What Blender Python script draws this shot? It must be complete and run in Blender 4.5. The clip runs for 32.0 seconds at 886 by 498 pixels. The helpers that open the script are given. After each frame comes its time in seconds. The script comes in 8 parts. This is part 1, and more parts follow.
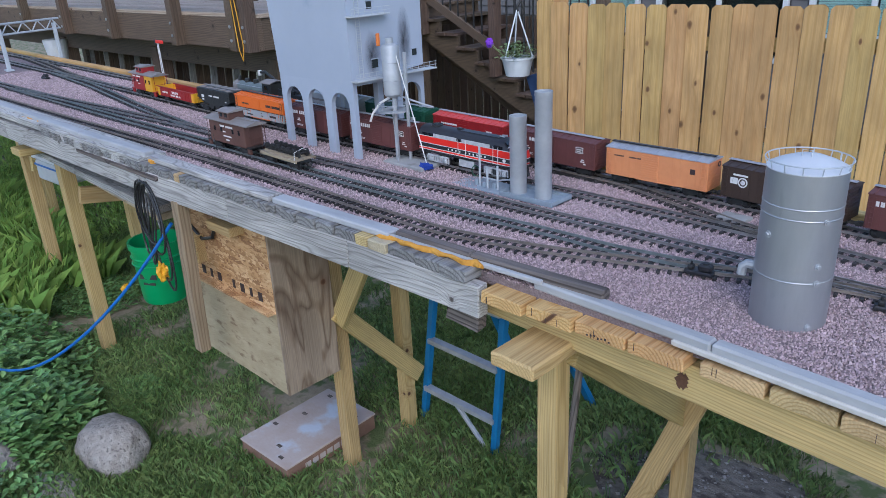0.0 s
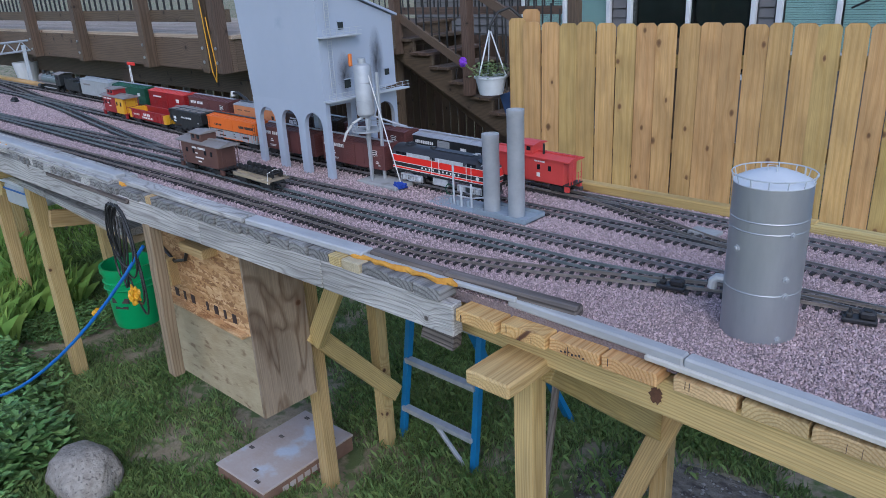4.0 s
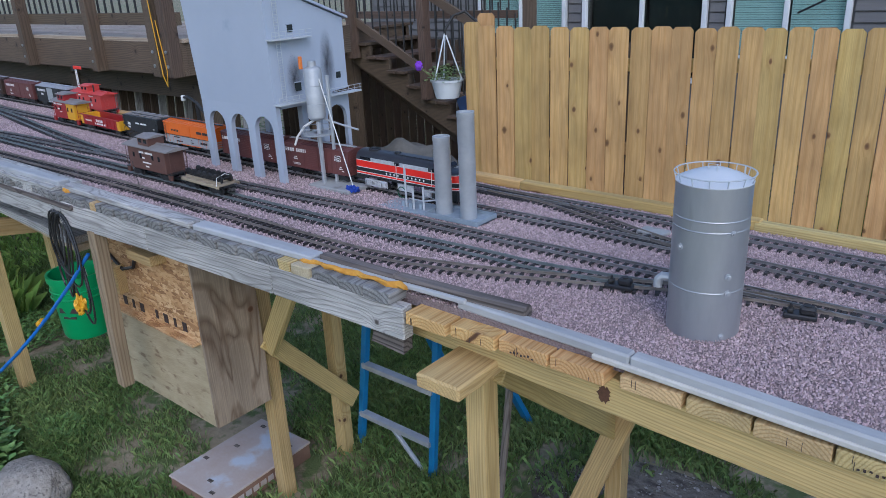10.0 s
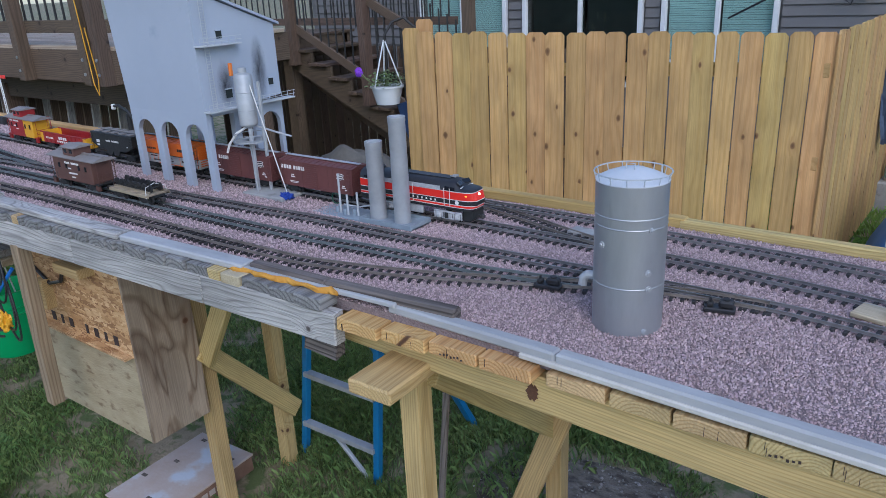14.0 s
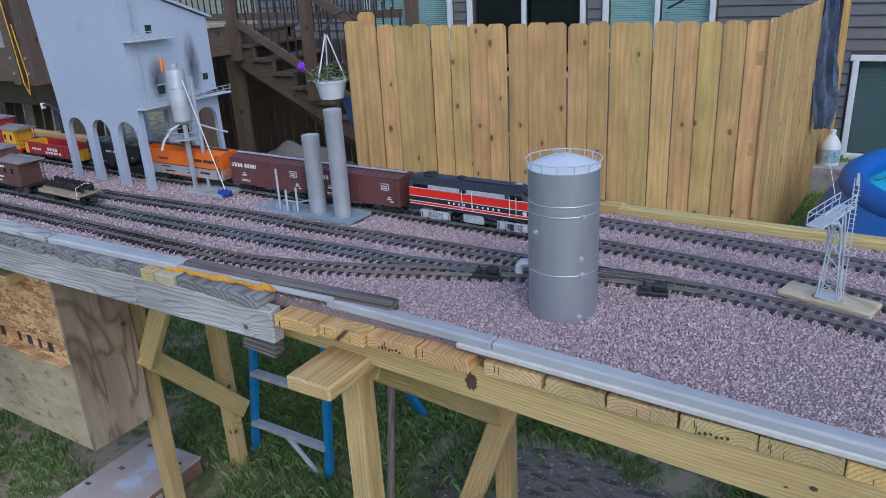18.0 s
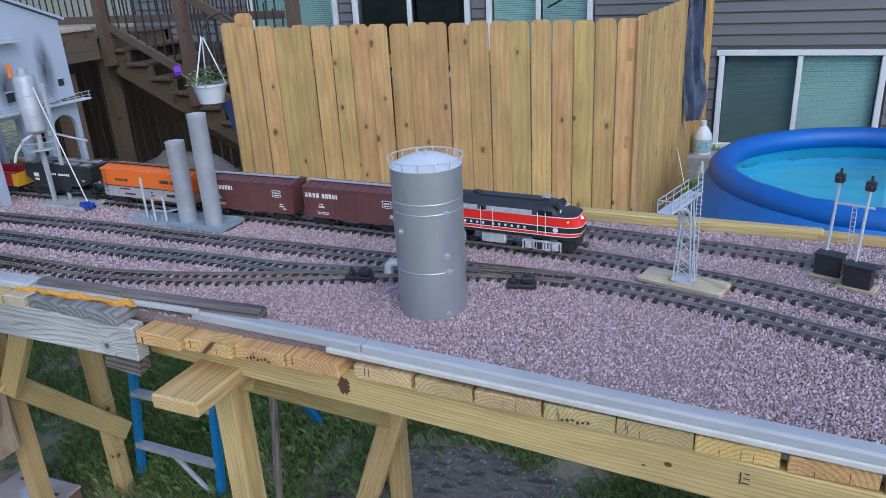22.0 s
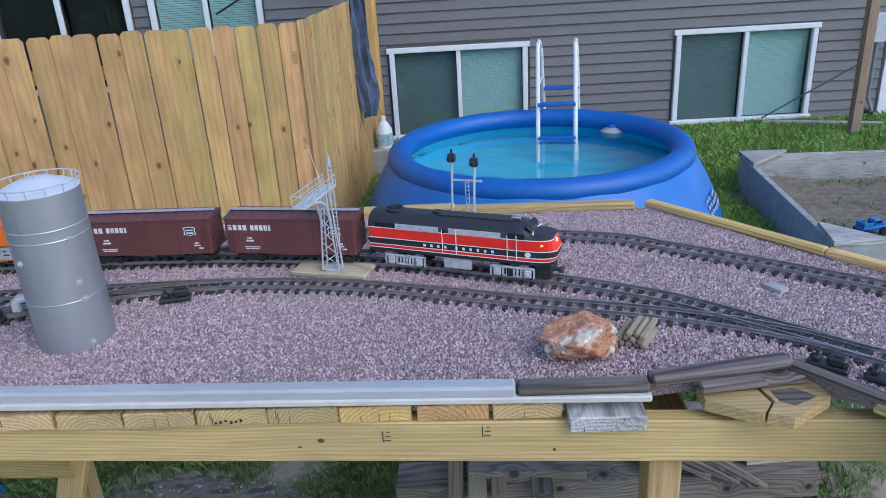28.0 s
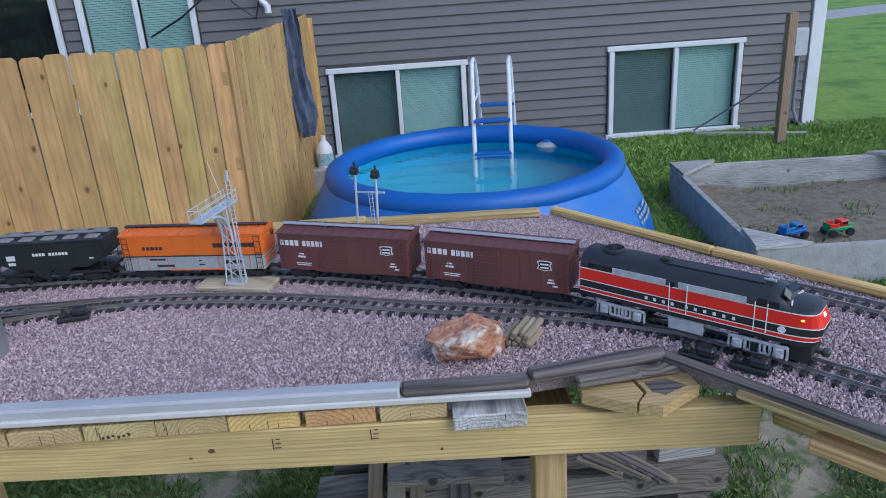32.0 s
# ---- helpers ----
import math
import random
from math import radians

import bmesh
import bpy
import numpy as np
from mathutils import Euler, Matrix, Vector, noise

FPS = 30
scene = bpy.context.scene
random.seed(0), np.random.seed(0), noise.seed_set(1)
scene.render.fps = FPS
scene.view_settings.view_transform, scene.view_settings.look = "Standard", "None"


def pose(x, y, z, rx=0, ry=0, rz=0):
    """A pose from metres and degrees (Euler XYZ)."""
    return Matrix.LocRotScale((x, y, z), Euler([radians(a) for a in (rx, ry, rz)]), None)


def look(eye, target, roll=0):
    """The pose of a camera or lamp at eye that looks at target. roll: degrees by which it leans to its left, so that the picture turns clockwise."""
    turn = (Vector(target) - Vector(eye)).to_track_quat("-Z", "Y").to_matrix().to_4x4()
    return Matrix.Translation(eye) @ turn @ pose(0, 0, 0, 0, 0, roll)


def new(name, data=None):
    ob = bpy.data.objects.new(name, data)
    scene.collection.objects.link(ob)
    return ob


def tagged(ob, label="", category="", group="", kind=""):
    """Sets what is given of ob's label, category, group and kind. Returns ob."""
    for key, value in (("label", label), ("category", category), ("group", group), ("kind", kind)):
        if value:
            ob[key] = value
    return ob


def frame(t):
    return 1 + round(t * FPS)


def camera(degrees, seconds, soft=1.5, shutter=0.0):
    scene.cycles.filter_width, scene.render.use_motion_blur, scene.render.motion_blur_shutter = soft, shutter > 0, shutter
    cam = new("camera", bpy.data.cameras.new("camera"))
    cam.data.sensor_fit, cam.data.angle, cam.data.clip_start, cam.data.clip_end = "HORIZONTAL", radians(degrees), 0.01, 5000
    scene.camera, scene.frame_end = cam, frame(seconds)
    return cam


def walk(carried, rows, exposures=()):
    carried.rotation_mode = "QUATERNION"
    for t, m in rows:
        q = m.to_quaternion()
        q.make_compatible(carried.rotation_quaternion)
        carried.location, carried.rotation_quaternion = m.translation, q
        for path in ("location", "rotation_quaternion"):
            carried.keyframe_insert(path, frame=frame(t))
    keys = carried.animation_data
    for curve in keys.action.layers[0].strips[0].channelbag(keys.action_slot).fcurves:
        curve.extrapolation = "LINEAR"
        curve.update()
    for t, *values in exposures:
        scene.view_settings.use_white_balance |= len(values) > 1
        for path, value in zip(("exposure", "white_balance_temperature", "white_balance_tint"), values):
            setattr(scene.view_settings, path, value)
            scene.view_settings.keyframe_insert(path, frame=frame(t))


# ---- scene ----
cam = camera(62.6, 32.0, soft=0.5)
PATH = [
    (0, (-0.873, 0.474, 2.316), (-2.194, 1.773, 1.562), -2.9),
    (0.5, (-0.872, 0.478, 2.319), (-2.187, 1.787, 1.572), -3.0),
    (1, (-0.874, 0.477, 2.32), (-2.185, 1.793, 1.579), -3.1),
    (2, (-0.871, 0.478, 2.32), (-2.176, 1.81, 1.597), -3.1),
    (3, (-0.865, 0.483, 2.319), (-2.161, 1.83, 1.607), -3.2),
    (3.5, (-0.865, 0.483, 2.317), (-2.157, 1.834, 1.606), -3.1),
    (5.5, (-0.86, 0.488, 2.316), (-2.137, 1.853, 1.605), -3.3),
    (6, (-0.858, 0.487, 2.318), (-2.13, 1.857, 1.606), -3.2),
    (7, (-0.856, 0.492, 2.315), (-2.119, 1.872, 1.607), -3.1),
    (8, (-0.855, 0.498, 2.315), (-2.106, 1.891, 1.611), -3.0),
    (9, (-0.85, 0.504, 2.312), (-2.085, 1.912, 1.611), -2.8),
    (10, (-0.843, 0.514, 2.306), (-2.057, 1.938, 1.602), -2.8),
    (11, (-0.826, 0.526, 2.31), (-2.017, 1.971, 1.607), -2.7),
    (12, (-0.815, 0.535, 2.305), (-1.975, 2.006, 1.605), -2.6),
    (13, (-0.806, 0.538, 2.305), (-1.939, 2.032, 1.611), -2.7),
    (14, (-0.793, 0.544, 2.298), (-1.905, 2.054, 1.604), -2.8),
    (14.5, (-0.787, 0.541, 2.298), (-1.892, 2.056, 1.601), -2.9),
    (16.5, (-0.761, 0.561, 2.293), (-1.806, 2.114, 1.589), -3.0),
    (17, (-0.76, 0.564, 2.292), (-1.792, 2.124, 1.584), -3.1),
    (18, (-0.757, 0.573, 2.287), (-1.764, 2.146, 1.572), -3.2),
    (19, (-0.736, 0.586, 2.282), (-1.702, 2.182, 1.562), -3.3),
    (19.5, (-0.729, 0.591, 2.281), (-1.665, 2.203, 1.558), -3.2),
    (20, (-0.721, 0.596, 2.279), (-1.63, 2.224, 1.556), -3.4),
    (20.5, (-0.707, 0.608, 2.277), (-1.567, 2.261, 1.55), -3.3),
    (21, (-0.693, 0.62, 2.276), (-1.498, 2.299, 1.548), -3.0),
    (21.5, (-0.691, 0.621, 2.277), (-1.479, 2.309, 1.549), -3.0),
    (22, (-0.685, 0.623, 2.278), (-1.46, 2.317, 1.551), -3.2),
    (23, (-0.679, 0.628, 2.276), (-1.424, 2.332, 1.542), -3.4),
    (24, (-0.659, 0.633, 2.265), (-1.356, 2.354, 1.522), -3.6),
    (24.5, (-0.637, 0.635, 2.264), (-1.263, 2.381, 1.516), -3.3),
    (25, (-0.619, 0.638, 2.26), (-1.13, 2.418, 1.502), -2.8),
    (25.5, (-0.633, 0.623, 2.257), (-1.006, 2.434, 1.494), -2.4),
    (26, (-0.643, 0.597, 2.255), (-0.858, 2.43, 1.484), -2.1),
    (26.5, (-0.603, 0.599, 2.26), (-0.733, 2.439, 1.487), -2.1),
    (28.5, (-0.465, 0.601, 2.281), (-0.494, 2.453, 1.529), -3.7),
    (29, (-0.435, 0.595, 2.275), (-0.444, 2.45, 1.528), -3.8),
    (30, (-0.4, 0.584, 2.271), (-0.38, 2.444, 1.536), -3.6),
    (31, (-0.376, 0.57, 2.27), (-0.334, 2.435, 1.547), -3.6),
    (32, (-0.351, 0.551, 2.261), (-0.275, 2.417, 1.544), -3.8),
]
walk(cam, [(t, look(eye, target, roll)) for t, eye, target, roll in PATH], exposures=[(t, e, 5970.0, 12.0) for t, e in ((0, 0.67), (1, 0.54), (6, 0.51), (19, 0.51), (22, 0.68), (26, 0.71), (29, 0.76), (30, 0.57), (32, 0.60))])

# ---- world, sun, exposure ----
world = bpy.data.worlds.new("sky")
scene.world = world
world.use_nodes = True
wn = world.node_tree
sky = wn.nodes.new("ShaderNodeTexSky")
sky.sky_type = "NISHITA"
sky.sun_disc = False
sky.sun_elevation, sky.sun_rotation = radians(42), radians(135)
sky.air_density, sky.dust_density, sky.ozone_density = 1.0, 1.0, 2.0
wn.links.new(sky.outputs[0], wn.nodes["Background"].inputs[0])
wn.nodes["Background"].inputs[1].default_value = 0.15
sun_data = bpy.data.lights.new("sun", "SUN")
sun_data.energy, sun_data.angle, sun_data.color = 0.75, radians(50), (0.98, 0.98, 1.0)
sun = new("sun", sun_data)
sun.matrix_basis = look((9, -6, 12), (0, 3, 1))


# ---- materials ----
def mat(name, a, b=None, scale=8.0, rough=0.6, metal=0.0, bump=0.15, bscale=60.0, stretch=(1, 1, 1), spread=0.0, alpha=None,
        island=False, spots=None, detail=6.0, emit=0.0):
    """A procedural surface: two colours mixed by noise, a per-object shift in value, stains and a fine relief."""
    m = bpy.data.materials.new(name)
    m.use_nodes = True
    nt = m.node_tree
    nodes, link = nt.nodes, nt.links.new
    bs = nodes["Principled BSDF"]
    bs.inputs["Roughness"].default_value, bs.inputs["Metallic"].default_value = rough, metal
    b = b or tuple(c * 0.75 for c in a)
    co = nodes.new("ShaderNodeTexCoord")
    info = nodes.new("ShaderNodeNewGeometry" if island else "ShaderNodeObjectInfo")
    rnd = info.outputs["Random Per Island" if island else "Random"]
    mp = nodes.new("ShaderNodeMapping")
    mp.inputs["Scale"].default_value = stretch
    link(co.outputs["Object"], mp.inputs["Vector"])
    sh = nodes.new("ShaderNodeVectorMath")
    sh.operation = "MULTIPLY_ADD"
    comb = nodes.new("ShaderNodeCombineXYZ")
    for k in range(3):
        link(rnd, comb.inputs[k])
    link(comb.outputs[0], sh.inputs[0])
    sh.inputs[1].default_value = (7.3, 11.7, 5.1) if not island else (0, 0, 0)
    link(mp.outputs[0], sh.inputs[2])
    n1 = nodes.new("ShaderNodeTexNoise")
    n1.inputs["Scale"].default_value, n1.inputs["Detail"].default_value = scale, detail
    n1.inputs["Roughness"].default_value = 0.65
    link(sh.outputs[0], n1.inputs["Vector"])
    ramp = nodes.new("ShaderNodeValToRGB")
    ramp.color_ramp.elements[0].position, ramp.color_ramp.elements[1].position = 0.32, 0.68
    ramp.color_ramp.elements[0].color, ramp.color_ramp.elements[1].color = (*a, 1), (*b, 1)
    link(n1.outputs[0], ramp.inputs[0])
    out = ramp.outputs[0]
    if spots:
        n3 = nodes.new("ShaderNodeTexNoise")
        n3.inputs["Scale"].default_value, n3.inputs["Detail"].default_value = spots[1], 4.0
        link(sh.outputs[0], n3.inputs["Vector"])
        r3 = nodes.new("ShaderNodeValToRGB")
        r3.color_ramp.elements[0].position, r3.color_ramp.elements[1].position = spots[2], spots[2] + 0.12
        link(n3.outputs[0], r3.inputs[0])
        mx = nodes.new("ShaderNodeMix")
        mx.data_type = "RGBA"
        link(r3.outputs[0], mx.inputs[0])
        link(out, mx.inputs[6])
        mx.inputs[7].default_value = (*spots[0], 1)
        out = mx.outputs[2]
    if spread:
        hs = nodes.new("ShaderNodeHueSaturation")
        mr = nodes.new("ShaderNodeMapRange")
        mr.inputs[3].default_value, mr.inputs[4].default_value = 1 - spread, 1 + spread
        link(rnd, mr.inputs[0])
        link(mr.outputs[0], hs.inputs["Value"])
        mh = nodes.new("ShaderNodeMapRange")
        mh.inputs[3].default_value, mh.inputs[4].default_value = 0.5 - 0.05 * spread, 0.5 + 0.05 * spread
        wob = nodes.new("ShaderNodeMath")
        wob.operation = "FRACT"
        mul = nodes.new("ShaderNodeMath")
        mul.operation = "MULTIPLY"
        mul.inputs[1].default_value = 17.31
        link(rnd, mul.inputs[0])
        link(mul.outputs[0], wob.inputs[0])
        link(wob.outputs[0], mh.inputs[0])
        link(mh.outputs[0], hs.inputs["Hue"])
        link(out, hs.inputs["Color"])
        out = hs.outputs[0]
    link(out, bs.inputs["Base Color"])
    if bump:
        n2 = nodes.new("ShaderNodeTexNoise")
        n2.inputs["Scale"].default_value, n2.inputs["Detail"].default_value = bscale, 4.0
        link(sh.outputs[0], n2.inputs["Vector"])
        bp = nodes.new("ShaderNodeBump")
        bp.inputs["Strength"].default_value, bp.inputs["Distance"].default_value = bump, 0.01
        link(n2.outputs[0], bp.inputs["Height"])
        link(bp.outputs[0], bs.inputs["Normal"])
    if alpha is not None:
        bs.inputs["Transmission Weight"].default_value = alpha
        bs.inputs["IOR"].default_value = 1.33
    if emit:
        bs.inputs["Emission Color"].default_value, bs.inputs["Emission Strength"].default_value = (*a, 1), emit
    return m


def wood(name, a, b, rings=9.0, rough=0.75, spread=0.12, knots=(0.16, 0.07, 0.03), bump=0.25, grain=1.0, knot_cut=0.07, knot_grid=5.0, knot_keep=0.45, knot_long=1.0, sheet=False, warp=0.035, bands=(0.40, 0.95), blotch=0.12):
    """Sawn wood, its grain along the local x axis: growth rings round a pith line beside the board, bent round its knots, and
    fine fibre. A sheet is peeled instead: wandering contours."""
    m = bpy.data.materials.new(name)
    m.use_nodes = True
    nt = m.node_tree
    nodes, link = nt.nodes, nt.links.new
    bs = nodes["Principled BSDF"]
    bs.inputs["Roughness"].default_value = rough

    def math_node(op, x, y=None, z=None):
        nd = nodes.new("ShaderNodeMath")
        nd.operation = op
        for k, q in enumerate((x, y, z)):
            if q is None:
                continue
            if isinstance(q, (int, float)):
                nd.inputs[k].default_value = q
            else:
                link(q, nd.inputs[k])
        return nd.outputs[0]

    def spread_node(x, lo, hi, a0=0.0, a1=1.0):
        nd = nodes.new("ShaderNodeMapRange")
        nd.inputs[1].default_value, nd.inputs[2].default_value, nd.inputs[3].default_value, nd.inputs[4].default_value = a0, a1, lo, hi
        link(x, nd.inputs[0])
        return nd.outputs[0]

    def noise_node(scale, detail, distort=0.0):
        mp = nodes.new("ShaderNodeMapping")
        mp.inputs["Scale"].default_value = scale
        link(sh.outputs[0], mp.inputs["Vector"])
        nd = nodes.new("ShaderNodeTexNoise")
        nd.inputs["Scale"].default_value, nd.inputs["Detail"].default_value, nd.inputs["Distortion"].default_value = 1.0, detail, distort
        link(mp.outputs[0], nd.inputs["Vector"])
        return nd.outputs[0]

    co, info = nodes.new("ShaderNodeTexCoord"), nodes.new("ShaderNodeObjectInfo")
    rnd = info.outputs["Random"]
    rnd2 = math_node("FRACT", math_node("MULTIPLY", rnd, 23.7))
    comb = nodes.new("ShaderNodeCombineXYZ")
    for k in range(3):
        link(rnd, comb.inputs[k])
    sh = nodes.new("ShaderNodeVectorMath")
    sh.operation = "MULTIPLY_ADD"
    link(comb.outputs[0], sh.inputs[0])
    sh.inputs[1].default_value = (9.1, 5.3, 7.7)
    link(co.outputs["Object"], sh.inputs[2])
    sep = nodes.new("ShaderNodeSeparateXYZ")
    link(co.outputs["Object"], sep.inputs[0])
    # knots: cells over the faces, some of them left empty
    flat = nodes.new("ShaderNodeCombineXYZ")
    link(math_node("MULTIPLY_ADD", sep.outputs[0], knot_grid / knot_long, math_node("MULTIPLY", rnd, 91.0)), flat.inputs[0])
    link(math_node("MULTIPLY_ADD", math_node("ADD", sep.outputs[1], sep.outputs[2]), knot_grid, math_node("MULTIPLY", rnd2, 57.0)), flat.inputs[1])
    vo = nodes.new("ShaderNodeTexVoronoi")
    vo.voronoi_dimensions = "2D"
    vo.inputs["Scale"].default_value = 1.0
    link(flat.outputs[0], vo.inputs["Vector"])
    tone = nodes.new("ShaderNodeSeparateColor")
    link(vo.outputs["Color"], tone.inputs[0])
    keep = math_node("LESS_THAN", tone.outputs[0], knot_keep)
    size = spread_node(tone.outputs[1], 0.6, 1.35)
    dist = math_node("DIVIDE", math_node("ADD", vo.outputs["Distance"], math_node("MULTIPLY", math_node("SUBTRACT", noise_node((30, 30, 30), 2.0), 0.5), 0.05)), size)
    bend = math_node("MULTIPLY", keep, math_node("POWER", 2.718, math_node("MULTIPLY", dist, -9.0)))
    if sheet:
        val = math_node("MULTIPLY", noise_node((1.6, 4.5, 4.5), 2.5, 1.4), rings)
    else:
        pith = nodes.new("ShaderNodeCombineXYZ")
        link(math_node("ADD", sep.outputs[1], spread_node(rnd2, -0.06, 0.06)), pith.inputs[1])
        link(math_node("ADD", sep.outputs[2], spread_node(rnd, 0.035, 0.10)), pith.inputs[2])
        ln = nodes.new("ShaderNodeVectorMath")
        ln.operation = "LENGTH"
        link(pith.outputs[0], ln.inputs[0])
        r = math_node("ADD", ln.outputs["Value"], math_node("MULTIPLY", math_node("SUBTRACT", noise_node((1.4, 9, 9), 2.0, 0.3), 0.5), warp))
        val = math_node("MULTIPLY", math_node("ADD", r, math_node("MULTIPLY", bend, 0.05)), rings * 20.0)
    fr = math_node("PINGPONG", val, 1.0)
    ramp = nodes.new("ShaderNodeValToRGB")
    ramp.color_ramp.elements[0].color, ramp.color_ramp.elements[1].color = (*a, 1), (*b, 1)
    ramp.color_ramp.elements[0].position, ramp.color_ramp.elements[1].position = bands
    link(fr, ramp.inputs[0])
    fibre = noise_node((6, 220, 220), 3.0)
    hs = nodes.new("ShaderNodeHueSaturation")
    value = math_node("MULTIPLY", spread_node(fibre, 1 - 0.22 * grain, 1 + 0.18 * grain, 0.25, 0.75), spread_node(rnd, 1 - spread, 1 + spread))
    value = math_node("MULTIPLY", value, spread_node(noise_node((2.6, 7, 7), 4.0), 1 - blotch, 1 + blotch, 0.3, 0.7))
    link(value, hs.inputs["Value"])
    link(spread_node(rnd2, 0.5 - 0.09 * spread, 0.5 + 0.12 * spread), hs.inputs["Hue"])
    link(ramp.outputs[0], hs.inputs["Color"])
    halo = nodes.new("ShaderNodeMix")
    halo.data_type = "RGBA"
    link(math_node("MULTIPLY", keep, spread_node(dist, 0.38, 0.0, knot_cut * 0.9, knot_cut * 3.0)), halo.inputs[0])
    link(hs.outputs[0], halo.inputs[6])
    halo.inputs[7].default_value = (*(0.45 * p + 0.55 * q for p, q in zip(b, knots)), 1)
    eye = nodes.new("ShaderNodeValToRGB")
    eye.color_ramp.elements[0].position, eye.color_ramp.elements[1].position = knot_cut * 0.3, knot_cut
    eye.color_ramp.elements[0].color, eye.color_ramp.elements[1].color = (*(c * 0.6 for c in knots), 1), (*(0.75 * p + 0.25 * q for p, q in zip(knots, b)), 1)
    link(dist, eye.inputs[0])
    mx = nodes.new("ShaderNodeMix")
    mx.data_type = "RGBA"
    link(math_node("MULTIPLY", keep, spread_node(dist, 1.0, 0.0, knot_cut * 0.75, knot_cut * 1.1)), mx.inputs[0])
    link(halo.outputs[2], mx.inputs[6])
    link(eye.outputs[0], mx.inputs[7])
    link(mx.outputs[2], bs.inputs["Base Color"])
    bp = nodes.new("ShaderNodeBump")
    bp.inputs["Strength"].default_value, bp.inputs["Distance"].default_value = bump, 0.004
    link(math_node("ADD", fibre, math_node("MULTIPLY", fr, 0.25)), bp.inputs["Height"])
    link(bp.outputs[0], bs.inputs["Normal"])
    return m


def soot_material():
    """A smudge that fades out from its middle, broken up by noise."""
    m = bpy.data.materials.new("soot")
    m.use_nodes = True
    nt = m.node_tree
    nodes, link = nt.nodes, nt.links.new
    bs = nodes["Principled BSDF"]
    bs.inputs["Base Color"].default_value, bs.inputs["Roughness"].default_value = (0.05, 0.052, 0.06, 1), 0.9
    co, mp, gr, ns, mu = (nodes.new("ShaderNode" + k) for k in ("TexCoord", "Mapping", "TexGradient", "TexNoise", "Math"))
    gr.gradient_type = "SPHERICAL"
    mp.inputs["Scale"].default_value = (2.1, 2.1, 2.1)
    ns.inputs["Scale"].default_value, ns.inputs["Detail"].default_value = 5.0, 5.0
    link(co.outputs["Object"], mp.inputs["Vector"])
    link(mp.outputs[0], gr.inputs["Vector"])
    link(co.outputs["Object"], ns.inputs["Vector"])
    mu.operation = "MULTIPLY"
    link(gr.outputs["Color"], mu.inputs[0])
    link(ns.outputs[0], mu.inputs[1])
    mu.use_clamp = True
    gain = nodes.new("ShaderNodeMath")
    gain.operation, gain.use_clamp = "MULTIPLY", True
    gain.inputs[1].default_value = 1.35
    link(mu.outputs[0], gain.inputs[0])
    link(gain.outputs[0], bs.inputs["Alpha"])
    return m


def strand_board():
    """Pressed wood strands: two crossed layers of stretched flakes, each flake with its own tone."""
    m = mat("oriented_strand_board", (0.56, 0.31, 0.12), (0.30, 0.145, 0.05), 34, 0.7, bump=0.4, bscale=50)
    nt = m.node_tree
    nodes, link = nt.nodes, nt.links.new
    co = nodes.new("ShaderNodeTexCoord")
    layers = []
    for turn, stretch in ((0.8, (9, 9, 46)), (-0.55, (11, 11, 58)), (1.65, (10, 10, 52))):
        mp = nodes.new("ShaderNodeMapping")
        mp.inputs["Rotation"].default_value, mp.inputs["Scale"].default_value = (0, turn, 0), stretch
        vo = nodes.new("ShaderNodeTexVoronoi")
        vo.inputs["Scale"].default_value = 1.0
        link(co.outputs["Object"], mp.inputs["Vector"])
        link(mp.outputs[0], vo.inputs["Vector"])
        cr = nodes.new("ShaderNodeValToRGB")
        e = cr.color_ramp.elements
        e[0].color, e[1].color = (0.25, 0.115, 0.045, 1), (0.66, 0.44, 0.235, 1)
        mid = e.new(0.5)
        mid.color = (0.50, 0.28, 0.12, 1)
        tone = nodes.new("ShaderNodeSeparateColor")
        link(vo.outputs["Color"], tone.inputs[0])
        link(tone.outputs[0], cr.inputs[0])
        layers.append(cr)
    out = layers[0].outputs[0]
    for k, layer in enumerate(layers[1:]):
        n = nodes.new("ShaderNodeTexNoise")
        n.inputs["Scale"].default_value = 15.0 + 6 * k
        st = nodes.new("ShaderNodeMath")
        st.operation = "GREATER_THAN"
        st.inputs[1].default_value = 0.52
        link(n.outputs[0], st.inputs[0])
        mx = nodes.new("ShaderNodeMix")
        mx.data_type = "RGBA"
        link(st.outputs[0], mx.inputs[0])
        link(out, mx.inputs[6])
        link(layer.outputs[0], mx.inputs[7])
        out = mx.outputs[2]
    link(out, nodes["Principled BSDF"].inputs["Base Color"])
    return m


M_SOIL = mat("soil", (0.23, 0.185, 0.12), (0.38, 0.315, 0.215), 6, 0.95, bump=0.9, bscale=40, spots=((0.11, 0.145, 0.05), 10, 0.47))
M_LOAM = mat("dark_loam", (0.15, 0.125, 0.10), (0.29, 0.25, 0.205), 14, 0.95, bump=1.0, bscale=45, spots=((0.10, 0.08, 0.065), 8, 0.52))
M_PEBBLE = mat("pale_pebbles", (0.36, 0.33, 0.30), (0.24, 0.215, 0.19), 20, 0.9, bump=0, spread=0.4, island=True)
M_LAWN = mat("lawn", (0.13, 0.255, 0.03), (0.22, 0.35, 0.055), 7, 0.9, bump=0.9, bscale=90, spots=((0.095, 0.20, 0.025), 1.3, 0.52))
M_GRASS = mat("grass_blades", (0.11, 0.185, 0.05), (0.20, 0.28, 0.095), 2.0, 0.55, bump=0, spread=0.45, island=True)
